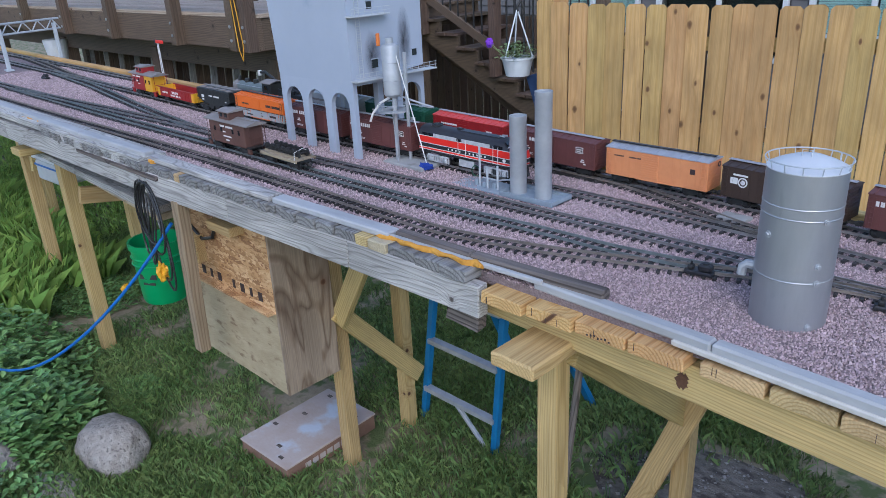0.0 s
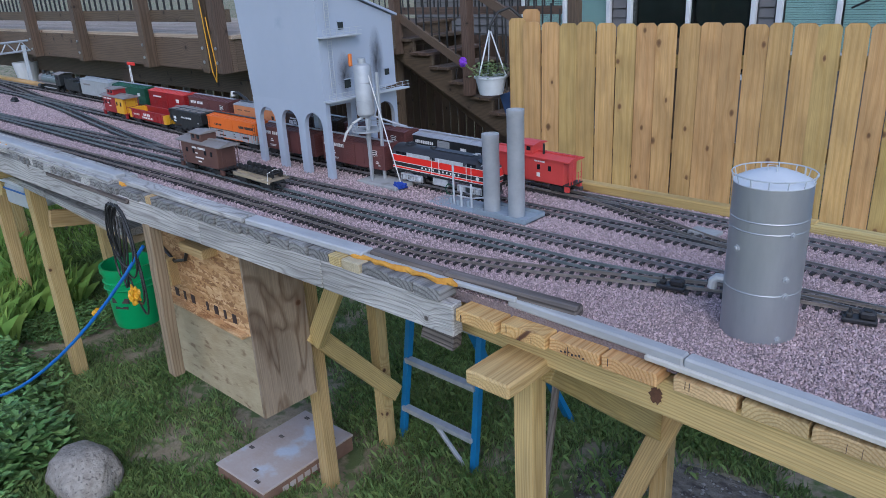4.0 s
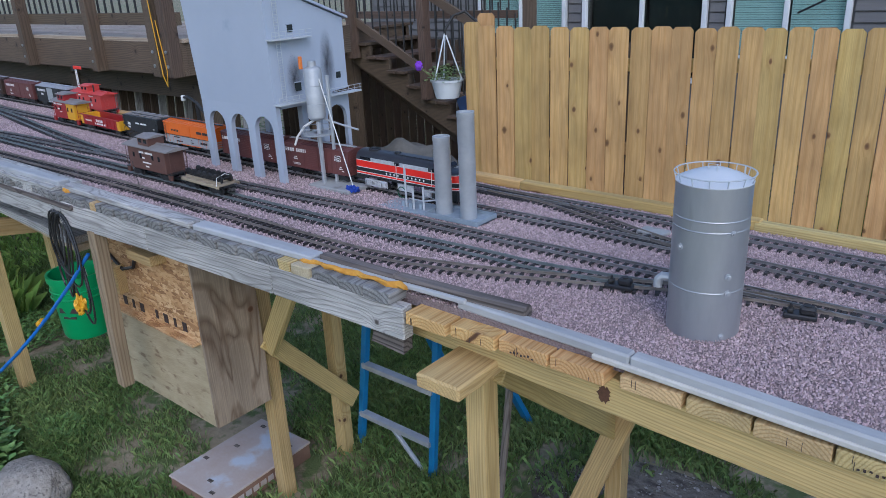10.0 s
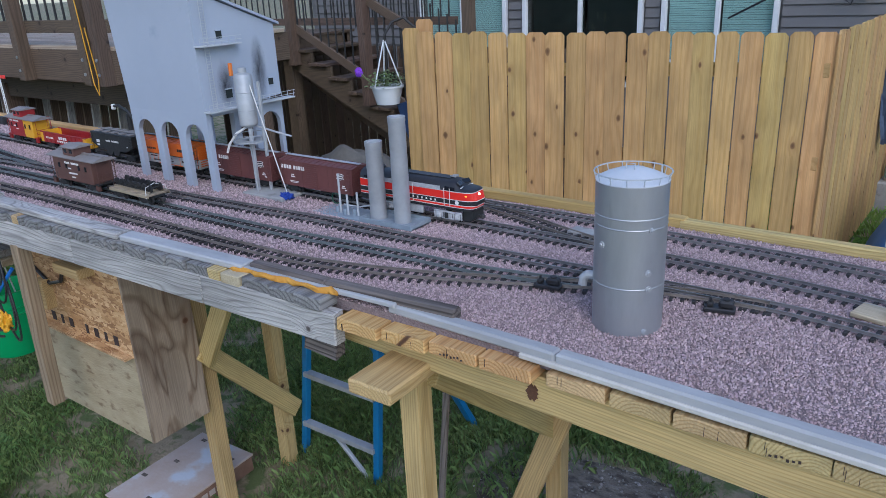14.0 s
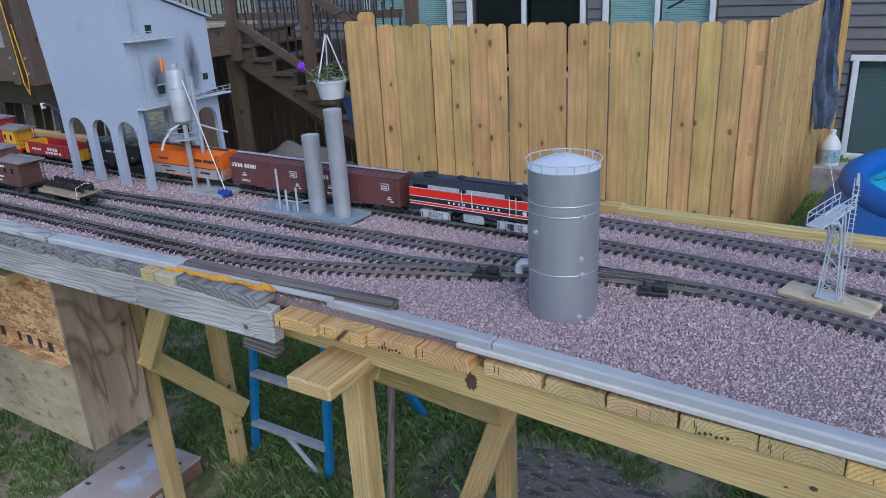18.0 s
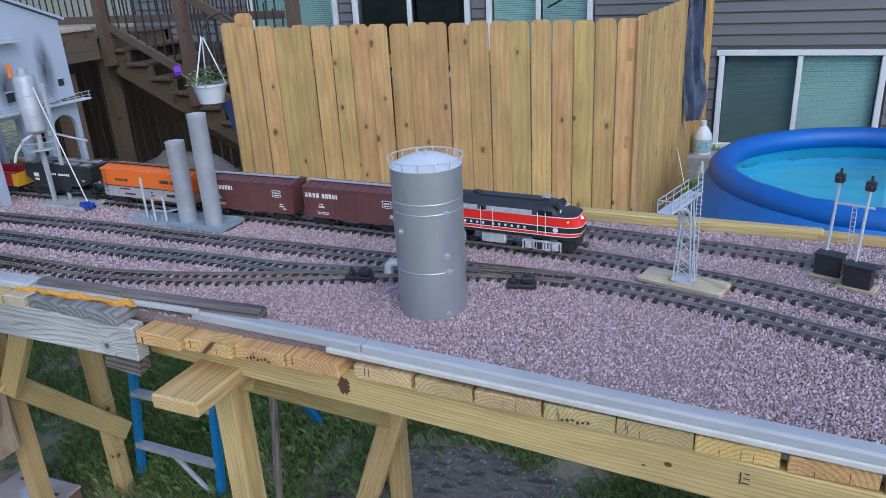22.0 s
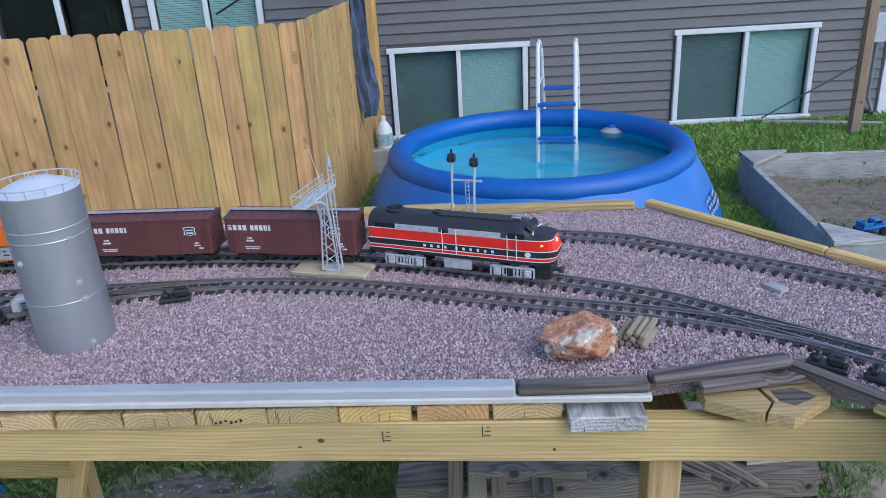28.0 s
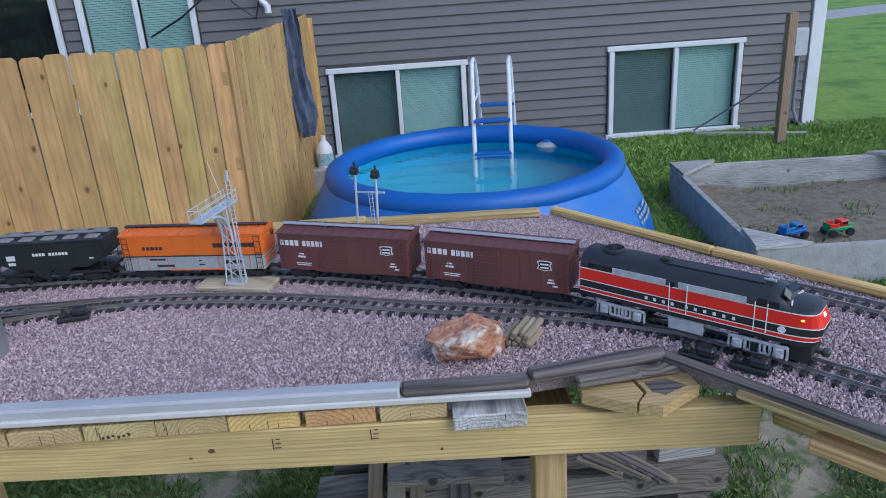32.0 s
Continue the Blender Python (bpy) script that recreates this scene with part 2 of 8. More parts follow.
M_YARD = mat("yard_grass", (0.15, 0.27, 0.05), (0.26, 0.40, 0.09), 2.0, 0.55, bump=0, spread=0.35, island=True)
M_WEED = mat("weed_leaf", (0.115, 0.23, 0.06), (0.19, 0.33, 0.11), 5.0, 0.45, bump=0.1, spread=0.35, island=True)
# Darker than the chips: shade in the gaps between them is in this colour.
M_BED = mat("gravel_bed", (0.20, 0.15, 0.15), (0.32, 0.25, 0.25), 190, 0.9, bump=1.0, bscale=170, detail=2)
M_STONE = mat("granite_chips", (0.37, 0.262, 0.262), (0.53, 0.405, 0.405), 60, 0.85, bump=0.0, spread=0.44, island=True, detail=2)
M_TREATED = wood("treated_pine", (0.525, 0.38, 0.165), (0.435, 0.295, 0.115), 11, spread=0.10, knot_keep=0.22, knot_grid=4.0, knot_cut=0.04, warp=0.05, blotch=0.14)
M_BLOCK = wood("sawn_block_pine", (0.57, 0.41, 0.205), (0.43, 0.28, 0.12), 13, spread=0.16, knot_keep=0.12, blotch=0.2)
M_KNOT = mat("dark_resin_knot", (0.085, 0.035, 0.02), (0.14, 0.065, 0.035), 120, 0.6)
M_FENCE = wood("fence_pine", (0.535, 0.335, 0.132), (0.475, 0.282, 0.100), 2.5, spread=0.13, knots=(0.25, 0.125, 0.05), knot_cut=0.075, knot_grid=5.0, knot_keep=0.42, knot_long=1.7, bump=0.12, grain=0.7, warp=0.08, blotch=0.2)
M_FRESH = wood("fresh_pine", (0.67, 0.43, 0.175), (0.53, 0.29, 0.095), 11, spread=0.14, knot_keep=0.2, knot_cut=0.05, blotch=0.16)
M_GREY = wood("weathered_grey_wood", (0.43, 0.415, 0.39), (0.26, 0.245, 0.23), 8, 0.85, knots=(0.12, 0.10, 0.085), bump=0.6, grain=1.5, warp=0.16, bands=(0.55, 1.0), blotch=0.28, knot_keep=0.25, knot_cut=0.05)
M_SCRAP = wood("scrap_timber", (0.23, 0.195, 0.165), (0.13, 0.108, 0.09), 8, 0.9, knots=(0.06, 0.05, 0.04), bump=0.6, grain=1.5, warp=0.1, blotch=0.3)
M_OLDEND = wood("old_end_grain", (0.24, 0.235, 0.225), (0.13, 0.125, 0.12), 7, 0.9, knots=(0.06, 0.06, 0.055), bump=0.6, grain=1.5)
M_ROOFTIN = mat("pale_tin_roof", (0.66, 0.68, 0.70), (0.58, 0.60, 0.62), 9, 0.5, 0.15, bump=0.05)
M_DARK = wood("dark_weathered_wood", (0.15, 0.125, 0.11), (0.055, 0.043, 0.037), 7, 0.85, knots=(0.05, 0.04, 0.03), bump=0.5, grain=1.5, blotch=0.3, knot_keep=0.1)
M_DECK = wood("stained_deck_wood", (0.125, 0.082, 0.055), (0.085, 0.055, 0.036), 7, 0.7, knots=(0.05, 0.03, 0.02))
M_DECKTOP = wood("worn_deck_boards", (0.42, 0.33, 0.25), (0.34, 0.25, 0.18), 7, 0.75)
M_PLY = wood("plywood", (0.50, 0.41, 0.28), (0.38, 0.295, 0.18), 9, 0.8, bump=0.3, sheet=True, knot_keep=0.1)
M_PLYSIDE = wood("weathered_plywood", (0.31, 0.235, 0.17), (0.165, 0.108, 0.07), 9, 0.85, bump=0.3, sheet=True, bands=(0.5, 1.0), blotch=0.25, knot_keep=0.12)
M_PLYPEEL = mat("peeling_plywood", (0.47, 0.385, 0.245), (0.36, 0.285, 0.17), 7, 0.85, bump=0.5, bscale=60, stretch=(1.0, 1.0, 2.6), spots=((0.235, 0.165, 0.095), 13, 0.585))
M_OSB = strand_board()
M_PVC = mat("whitened_grey_trim", (0.44, 0.445, 0.45), (0.33, 0.335, 0.34), 14, 0.75, bump=0.2, bscale=60, stretch=(0.3, 1, 1), spread=0.08, spots=((0.22, 0.22, 0.22), 22, 0.66))
M_CREAM = mat("cream_plastic_strip", (0.60, 0.575, 0.53), (0.50, 0.475, 0.43), 18, 0.6, bump=0.1)
M_FOAM = mat("yellow_foam", (0.70, 0.36, 0.06), (0.55, 0.24, 0.03), 30, 0.85, bump=0.6, bscale=80)
M_TIE = mat("black_plastic_sleeper", (0.024, 0.022, 0.022), (0.045, 0.04, 0.038), 40, 0.6, bump=0.2, bscale=200, spread=0.25)
M_RAIL = mat("bright_worn_rail", (0.50, 0.48, 0.46), (0.34, 0.32, 0.30), 30, 0.32, 0.8, bump=0.1, bscale=200)
M_RAIL_D = mat("dull_brown_rail", (0.33, 0.285, 0.245), (0.20, 0.17, 0.145), 24, 0.45, 0.4, bump=0.1, bscale=200)
M_RAIL_G = mat("green_tarnished_rail", (0.24, 0.265, 0.26), (0.14, 0.165, 0.16), 25, 0.4, 0.3, bump=0.1, bscale=200)
M_STEEL = mat("galvanised_steel", (0.44, 0.455, 0.47), (0.35, 0.365, 0.38), 9, 0.42, 0.65, bump=0.08, bscale=14, stretch=(1, 1, 0.25), spots=((0.34, 0.35, 0.36), 26, 0.63))
M_ALU = mat("aluminium_paint", (0.46, 0.475, 0.49), (0.36, 0.375, 0.39), 14, 0.48, 0.3, bump=0.05)
M_TOWER = mat("blue_grey_paint", (0.40, 0.445, 0.52), (0.365, 0.41, 0.485), 3.0, 0.6, bump=0.04, bscale=25, spots=((0.27, 0.33, 0.42), 7, 0.64))
M_SOOT = soot_material()
M_TRAY = mat("pale_blue_grey_tray", (0.30, 0.36, 0.41), (0.24, 0.29, 0.33), 20, 0.5)
M_BOILER = mat("grey_green_boiler", (0.19, 0.23, 0.225), (0.14, 0.17, 0.165), 20, 0.42, 0.2, bump=0.05)
M_GREYPLASTIC = mat("grey_plastic", (0.19, 0.22, 0.25), (0.16, 0.18, 0.21), 20, 0.5)
M_LIGHTGREY = mat("light_grey_paint", (0.50, 0.53, 0.55), (0.43, 0.46, 0.48), 16, 0.45, bump=0.05)
M_BLACK = mat("black_plastic", (0.018, 0.018, 0.02), (0.028, 0.028, 0.03), 30, 0.4, bump=0.05)
M_IRON = mat("black_iron", (0.014, 0.014, 0.014), (0.03, 0.028, 0.026), 30, 0.5, bump=0.1)
M_SIDING = mat("grey_vinyl_siding", (0.155, 0.147, 0.143), (0.138, 0.131, 0.128), 12, 0.55, bump=0.15, bscale=90, stretch=(0.3, 1, 3), spread=0.05)
M_WHITE = mat("white_vinyl", (0.74, 0.76, 0.77), (0.66, 0.68, 0.69), 6, 0.4, bump=0.03)
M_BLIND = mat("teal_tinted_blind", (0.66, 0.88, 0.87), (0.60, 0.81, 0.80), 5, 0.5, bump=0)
# Same blind with shade put into its colour, for the darker left panes.
M_BLIND_D = mat("blind_painted_shade", (0.22, 0.31, 0.33), (0.19, 0.27, 0.29), 5, 0.5, bump=0)
# Near-black colour that stands for the lack of light inside openings.
M_DARKINSIDE = mat("painted_dark_inside", (0.018, 0.026, 0.024), (0.012, 0.018, 0.017), 3, 0.8, bump=0)
M_POOL = mat("blue_pool_vinyl", (0.007, 0.125, 0.45), (0.006, 0.105, 0.39), 3, 0.45, bump=0.2, bscale=9)
M_POOLWALL = mat("light_blue_pool_wall", (0.02, 0.175, 0.54), (0.014, 0.14, 0.46), 4, 0.42, bump=0.35, bscale=7)
M_LINER = mat("pool_liner", (0.10, 0.62, 0.80), (0.08, 0.54, 0.74), 5, 0.5, bump=0.1)
M_BLUE = mat("blue_fibreglass", (0.018, 0.20, 0.42), (0.014, 0.16, 0.36), 12, 0.4, bump=0.05)
M_NAVY = mat("faded_navy_cloth", (0.105, 0.14, 0.205), (0.055, 0.075, 0.12), 9, 0.9, bump=0.5, bscale=25)
M_CONCRETE = mat("concrete", (0.40, 0.40, 0.385), (0.30, 0.30, 0.29), 9, 0.85, bump=0.4, bscale=60, spots=((0.22, 0.21, 0.19), 14, 0.6))
M_ROCK = mat("granite_boulder", (0.40, 0.365, 0.32), (0.24, 0.21, 0.18), 30, 0.88, bump=0.8, bscale=60, spots=((0.16, 0.14, 0.125), 70, 0.56))
M_JASPER = mat("orange_jasper", (0.34, 0.10, 0.05), (0.50, 0.27, 0.155), 26, 0.65, bump=0.9, bscale=60, spots=((0.68, 0.58, 0.46), 17, 0.535))
M_GREEN = mat("green_bucket_plastic", (0.008, 0.33, 0.11), (0.008, 0.29, 0.09), 8, 0.38, bump=0.03)
M_HOSE = mat("blue_hose", (0.01, 0.15, 0.50), (0.01, 0.12, 0.43), 20, 0.45, bump=0.05)
M_CARD = mat("printed_cardboard", (0.44, 0.35, 0.30), (0.50, 0.45, 0.43), 6, 0.75, bump=0.15, spots=((0.52, 0.58, 0.66), 6, 0.56))
M_CARDSIDE = mat("brown_cardboard", (0.20, 0.11, 0.075), (0.27, 0.16, 0.11), 12, 0.8)
M_SAND = mat("sand", (0.27, 0.225, 0.165), (0.125, 0.105, 0.072), 15, 0.95, bump=1.0, bscale=60)
M_MAROON = mat("oxide_maroon_paint", (0.15, 0.052, 0.046), (0.12, 0.042, 0.038), 12, 0.5, bump=0.04)
M_REDBROWN = mat("brown_wood_caboose_paint", (0.125, 0.058, 0.042), (0.10, 0.045, 0.034), 14, 0.6, bump=0.08)
M_ROOFGREY = mat("grey_roof_paint", (0.27, 0.24, 0.225), (0.21, 0.19, 0.175), 20, 0.6)
M_SILVERROOF = mat("silver_roof", (0.50, 0.50, 0.52), (0.42, 0.42, 0.44), 18, 0.45, 0.4)
M_ORANGE = mat("orange_paint", (0.80, 0.17, 0.018), (0.72, 0.14, 0.014), 10, 0.45, bump=0.03)
M_PALEORANGE = mat("faded_orange_paint", (0.75, 0.30, 0.12), (0.66, 0.25, 0.10), 14, 0.55, bump=0.05)
M_SILVER = mat("silver_car_paint", (0.47, 0.49, 0.49), (0.40, 0.42, 0.42), 12, 0.42, 0.3)
M_CARBLACK = mat("black_car_paint", (0.016, 0.018, 0.018), (0.024, 0.026, 0.026), 15, 0.45)
M_DARKBROWN = mat("dark_brown_paint", (0.045, 0.026, 0.018), (0.06, 0.035, 0.025), 14, 0.5)
M_RED = mat("bright_red_paint", (0.84, 0.03, 0.018), (0.76, 0.026, 0.016), 10, 0.35, bump=0.02)
M_CABRED = mat("pinkish_red_paint", (0.66, 0.07, 0.06), (0.58, 0.06, 0.05), 10, 0.45)
M_DKRED = mat("deep_red_paint", (0.34, 0.018, 0.02), (0.29, 0.016, 0.017), 10, 0.45)
M_YELLOW = mat("yellow_paint", (0.74, 0.38, 0.02), (0.68, 0.34, 0.02), 10, 0.45)
M_CARGREEN = mat("green_car_paint", (0.014, 0.10, 0.055), (0.012, 0.08, 0.045), 10, 0.5)
M_LETTER = mat("white_lettering", (0.78, 0.77, 0.74), (0.70, 0.69, 0.66), 40, 0.6, bump=0)
M_DARKLETTER = mat("dark_lettering", (0.05, 0.03, 0.03), (0.04, 0.025, 0.025), 40, 0.6, bump=0)
M_ROOFBLACK = mat("satin_black_roof", (0.022, 0.022, 0.026), (0.032, 0.032, 0.036), 14, 0.42, bump=0.05)
M_TRUCK = mat("silver_bogie", (0.62, 0.63, 0.64), (0.42, 0.43, 0.44), 60, 0.45, 0.25, bump=0.2)
M_GLASSDARK = mat("dark_window_glass", (0.012, 0.014, 0.018), (0.016, 0.018, 0.022), 5, 0.08, bump=0)
M_LAMP = mat("lit_headlight", (1.0, 0.82, 0.52), (1.0, 0.8, 0.5), 5, 0.4, bump=0, emit=6.0)
M_AMBER = mat("amber_number_light", (1.0, 0.40, 0.05), (1.0, 0.4, 0.05), 5, 0.4, bump=0, emit=1.5)
M_BLUECLOTH = mat("blue_tangled_cord", (0.015, 0.06, 0.36), (0.01, 0.04, 0.26), 60, 0.7, bump=0.3)
M_BARK = mat("split_firewood", (0.36, 0.29, 0.20), (0.24, 0.19, 0.125), 60, 0.85, bump=0.5, stretch=(0.1, 1, 1), spread=0.2)
M_SLIDE = mat("faded_blue_plastic", (0.035, 0.075, 0.18), (0.025, 0.055, 0.14), 9, 0.55)
M_OLDPOST = wood("weathered_post", (0.30, 0.215, 0.14), (0.22, 0.15, 0.095), 7, 0.85)
M_PURPLE = mat("purple_petals", (0.16, 0.02, 0.42), (0.20, 0.03, 0.50), 8, 0.6, bump=0)
M_FLOWERGREEN = mat("pale_leaves", (0.13, 0.19, 0.06), (0.20, 0.26, 0.10), 8, 0.6, bump=0, spread=0.4, island=True)
M_LABEL = mat("teal_label", (0.03, 0.30, 0.38), (0.6, 0.65, 0.66), 30, 0.5, bump=0)
M_ORANGEPART = mat("orange_plastic", (0.80, 0.22, 0.04), (0.75, 0.2, 0.04), 8, 0.5, bump=0)
M_TARP = mat("grey_green_tarp", (0.17, 0.16, 0.14), (0.09, 0.085, 0.075), 4, 0.7, bump=0.6, bscale=8)
M_BUMPER = mat("brass_coupler", (0.10, 0.095, 0.09), (0.06, 0.055, 0.05), 40, 0.5, 0.5)


def water_material():
    m = mat("pool_water", (0.62, 0.90, 0.95), (0.60, 0.88, 0.93), 3, 0.03, bump=0.08, bscale=5, alpha=1.0)
    return m


M_WATER = water_material()


def glass_material():
    m = bpy.data.materials.new("window_glass")
    m.use_nodes = True
    nt = m.node_tree
    g, t, x = nt.nodes.new("ShaderNodeBsdfGlossy"), nt.nodes.new("ShaderNodeBsdfTransparent"), nt.nodes.new("ShaderNodeMixShader")
    g.inputs["Roughness"].default_value = 0.03
    t.inputs["Color"].default_value = (0.86, 0.92, 0.91, 1)
    f = nt.nodes.new("ShaderNodeFresnel")
    f.inputs[0].default_value = 1.5
    nt.links.new(f.outputs[0], x.inputs[0])
    nt.links.new(t.outputs[0], x.inputs[1])
    nt.links.new(g.outputs[0], x.inputs[2])
    nt.links.new(x.outputs[0], nt.nodes["Material Output"].inputs[0])
    return m


M_GLASS = glass_material()


# ---- builders ----
def thing(name, m, label, category, group="", kind=""):
    ob = new(name)
    ob.empty_display_size = 0.05
    ob.matrix_basis = m
    return tagged(ob, label, category, group, kind)


def mesh_of(name, bm, material):
    me = bpy.data.meshes.new(name)
    bm.to_mesh(me)
    bm.free()
    me.materials.append(material)
    return me


def part(name, bm, material=None, parent=None, label="", m=None, smooth=False):
    """Links a bmesh, or a ready mesh, as one object under a thing or part."""
    me = bm if isinstance(bm, bpy.types.Mesh) else mesh_of(name, bm, material)
    if smooth:
        me.polygons.foreach_set("use_smooth", [True] * len(me.polygons))
        me.set_sharp_from_angle(angle=radians(32))
    ob = new(name, me)
    if parent:
        ob.parent = parent
    if m is not None:
        ob.matrix_basis = m
    return tagged(ob, label)


def box(sx, sy, sz, at=(0, 0, 0), bevel=0.0, bm=None, m=None):
    bm = bm or bmesh.new()
    made = bmesh.ops.create_cube(bm, size=1.0)["verts"]
    for v in made:
        v.co = Vector((v.co.x * sx + at[0], v.co.y * sy + at[1], v.co.z * sz + at[2]))
    if bevel:
        edges = list({e for v in made for e in v.link_edges})
        made = [v for v in bmesh.ops.bevel(bm, geom=edges, offset=bevel, segments=1, affect="EDGES", clamp_overlap=True)["verts"]]
    if m is not None:
        bmesh.ops.transform(bm, matrix=m, verts=made)
    return bm


def rod(p, q, r, r2=None, n=10, bm=None, caps=True):
    """A straight round bar from p to q."""
    bm = bm or bmesh.new()
    p, q = Vector(p), Vector(q)
    d = q - p
    m = Matrix.Translation((p + q) / 2) @ d.to_track_quat("Z", "Y").to_matrix().to_4x4()
    bmesh.ops.create_cone(bm, cap_ends=caps, segments=n, radius1=r, radius2=r if r2 is None else r2, depth=d.length, matrix=m)
    return bm


def tube(points, r, n=8, bm=None, closed=False):
    """A round bar swept along points."""
    bm = bm or bmesh.new()
    pts = [Vector(p) for p in points]
    rings, u = [], None
    count = len(pts)
    for i, p in enumerate(pts):
        a = pts[(i - 1) % count] if closed or i else p
        b = pts[(i + 1) % count] if closed or i < count - 1 else p
        t = (b - a).normalized()
        if u is None:
            u = t.cross(Vector((0, 0, 1)))
            u = u if u.length > 1e-3 else Vector((1, 0, 0))
        u = (u - t * u.dot(t)).normalized()
        w = t.cross(u)
        rings.append([bm.verts.new(p + r * (math.cos(k * math.tau / n) * u + math.sin(k * math.tau / n) * w)) for k in range(n)])
    for i in range(count if closed else count - 1):
        a, b = rings[i], rings[(i + 1) % count]
        for k in range(n):
            bm.faces.new((a[k], a[(k + 1) % n], b[(k + 1) % n], b[k]))
    if not closed:
        bm.faces.new(rings[0][::-1]), bm.faces.new(rings[-1])
    bmesh.ops.recalc_face_normals(bm, faces=bm.faces)
    return bm


def lathe(profile, n=32, bm=None, m=None):
    """A turned shape from (radius, height) pairs."""
    bm = bm or bmesh.new()
    rings = [[bm.verts.new((r * math.cos(k * math.tau / n), r * math.sin(k * math.tau / n), z)) for k in range(n)] for r, z in profile]
    for a, b in zip(rings, rings[1:]):
        for k in range(n):
            bm.faces.new((a[k], a[(k + 1) % n], b[(k + 1) % n], b[k]))
    if m is not None:
        bmesh.ops.transform(bm, matrix=m, verts=[v for ring in rings for v in ring])
    return bm


def extrude(outline, depth, bm=None, axis="y", at=0.0):
    """A slab from an outline of (u, v) pairs: axis y puts them in x and z, axis x in y and z, axis z in x and y."""
    bm = bm or bmesh.new()

    def put(u, v, w):
        return (u, w, v) if axis == "y" else (w, u, v) if axis == "x" else (u, v, w)

    a = [bm.verts.new(put(u, v, at)) for u, v in outline]
    b = [bm.verts.new(put(u, v, at + depth)) for u, v in outline]
    n = len(outline)
    faces = [bm.faces.new(a), bm.faces.new(b[::-1])]
    faces += [bm.faces.new((a[k], a[(k + 1) % n], b[(k + 1) % n], b[k])) for k in range(n)]
    bmesh.ops.recalc_face_normals(bm, faces=faces)
    return bm


def along(p, q, roll=0.0):
    """A pose at p with x towards q and z as nearly up as can be."""
    p, q = Vector(p), Vector(q)
    x = (q - p).normalized()
    y = Vector((0, 0, 1)).cross(x)
    y = y.normalized() if y.length > 1e-4 else Vector((0, 1, 0))
    z = x.cross(y)
    return Matrix.Translation(p) @ Matrix((x, y, z)).transposed().to_4x4() @ Matrix.Rotation(radians(roll), 4, "X")


def board(name, p, q, w, h, material, parent=None, label="", roll=0.0, bevel=0.003, rough=0.0):
    """A length of timber from p to q, w across and h deep, its grain along it."""
    n = (Vector(q) - Vector(p)).length
    bm = box(n, w, h, (n / 2, 0, 0), min(bevel, w * 0.2, h * 0.2))
    if rough:
        for v in bm.verts:
            v.co += Vector((random.uniform(-rough, rough), random.uniform(-rough, rough), random.uniform(-rough, rough)))
    return part(name, bm, material, parent, label, along(p, q, roll))


def spline(points, step):
    """Points every step along a smooth line through the given ones, with the heading at each."""
    p = np.array(points, float)
    p = np.vstack([2 * p[0] - p[1], p, 2 * p[-1] - p[-2]])
    fine = []
    for i in range(1, len(p) - 2):
        for u in np.linspace(0, 1, 24, endpoint=False):
            a, b, c, d = p[i - 1 : i + 3]
            fine.append(0.5 * (2 * b + (c - a) * u + (2 * a - 5 * b + 4 * c - d) * u * u + (3 * b - a - 3 * c + d) * u**3))
    fine.append(p[-2])
    fine = np.array(fine)
    s = np.r_[0, np.cumsum(np.linalg.norm(np.diff(fine, axis=0), axis=1))]
    at = np.arange(0, s[-1], step)
    xy = np.stack([np.interp(at, s, fine[:, k]) for k in range(2)], 1)
    d = np.gradient(xy, axis=0)
    return xy, np.arctan2(d[:, 1], d[:, 0])


# ---- ground ----
def stuff_mesh(name, verts, faces, material):
    me = bpy.data.meshes.new(name)
    me.from_pydata(verts, [], faces)
    me.materials.append(material)
    return me


def ground_height(x, y):
    """The bank of stones rises towards the viewer's side on the left; the rest is nearly flat."""
    bank = max(0.0, min(1.0, (1.75 - y + 0.28 * (-x - 4.2)) / 1.6)) if x < -2.6 else 0.0
    return 0.02 * noise.noise(Vector((x * 1.3, y * 1.3, 0))) + 0.34 * bank * bank * max(0.0, min(1.0, (-x - 2.6) / 1.2))


xs = np.r_[-400, -120, -50, -25, np.arange(-14, 9.01, 0.25), 25, 50, 120, 400]
ys = np.r_[-120, -40, -15, np.arange(-4, 13.01, 0.25), 25, 50, 120, 400]
verts = [(x, y, ground_height(x, y) if -14 <= x <= 9 and -4 <= y <= 13 else 0.0) for y in ys for x in xs]
nx = len(xs)
faces = [(j * nx + i, j * nx + i + 1, (j + 1) * nx + i + 1, (j + 1) * nx + i) for j in range(len(ys) - 1) for i in range(nx - 1)]
ground = part("ground", stuff_mesh("ground", verts, faces, M_SOIL), None, smooth=True)
tagged(ground, "patchy lawn soil with worn sandy spots", "ground", kind="structure")
lawn = part("lawn", box(40, 60, 0.02, (25.3, 24, 0.005)), M_LAWN)
tagged(lawn, "bright mown lawn beyond the house corner", "lawn", kind="structure")
path_slab = part("pavement", box(60, 2.2, 0.02), M_CONCRETE, None, "", pose(20.5, 27.7, 0.03, 0, 0, 21))
tagged(path_slab, "pale concrete footpath across the far lawn", "path", kind="structure")


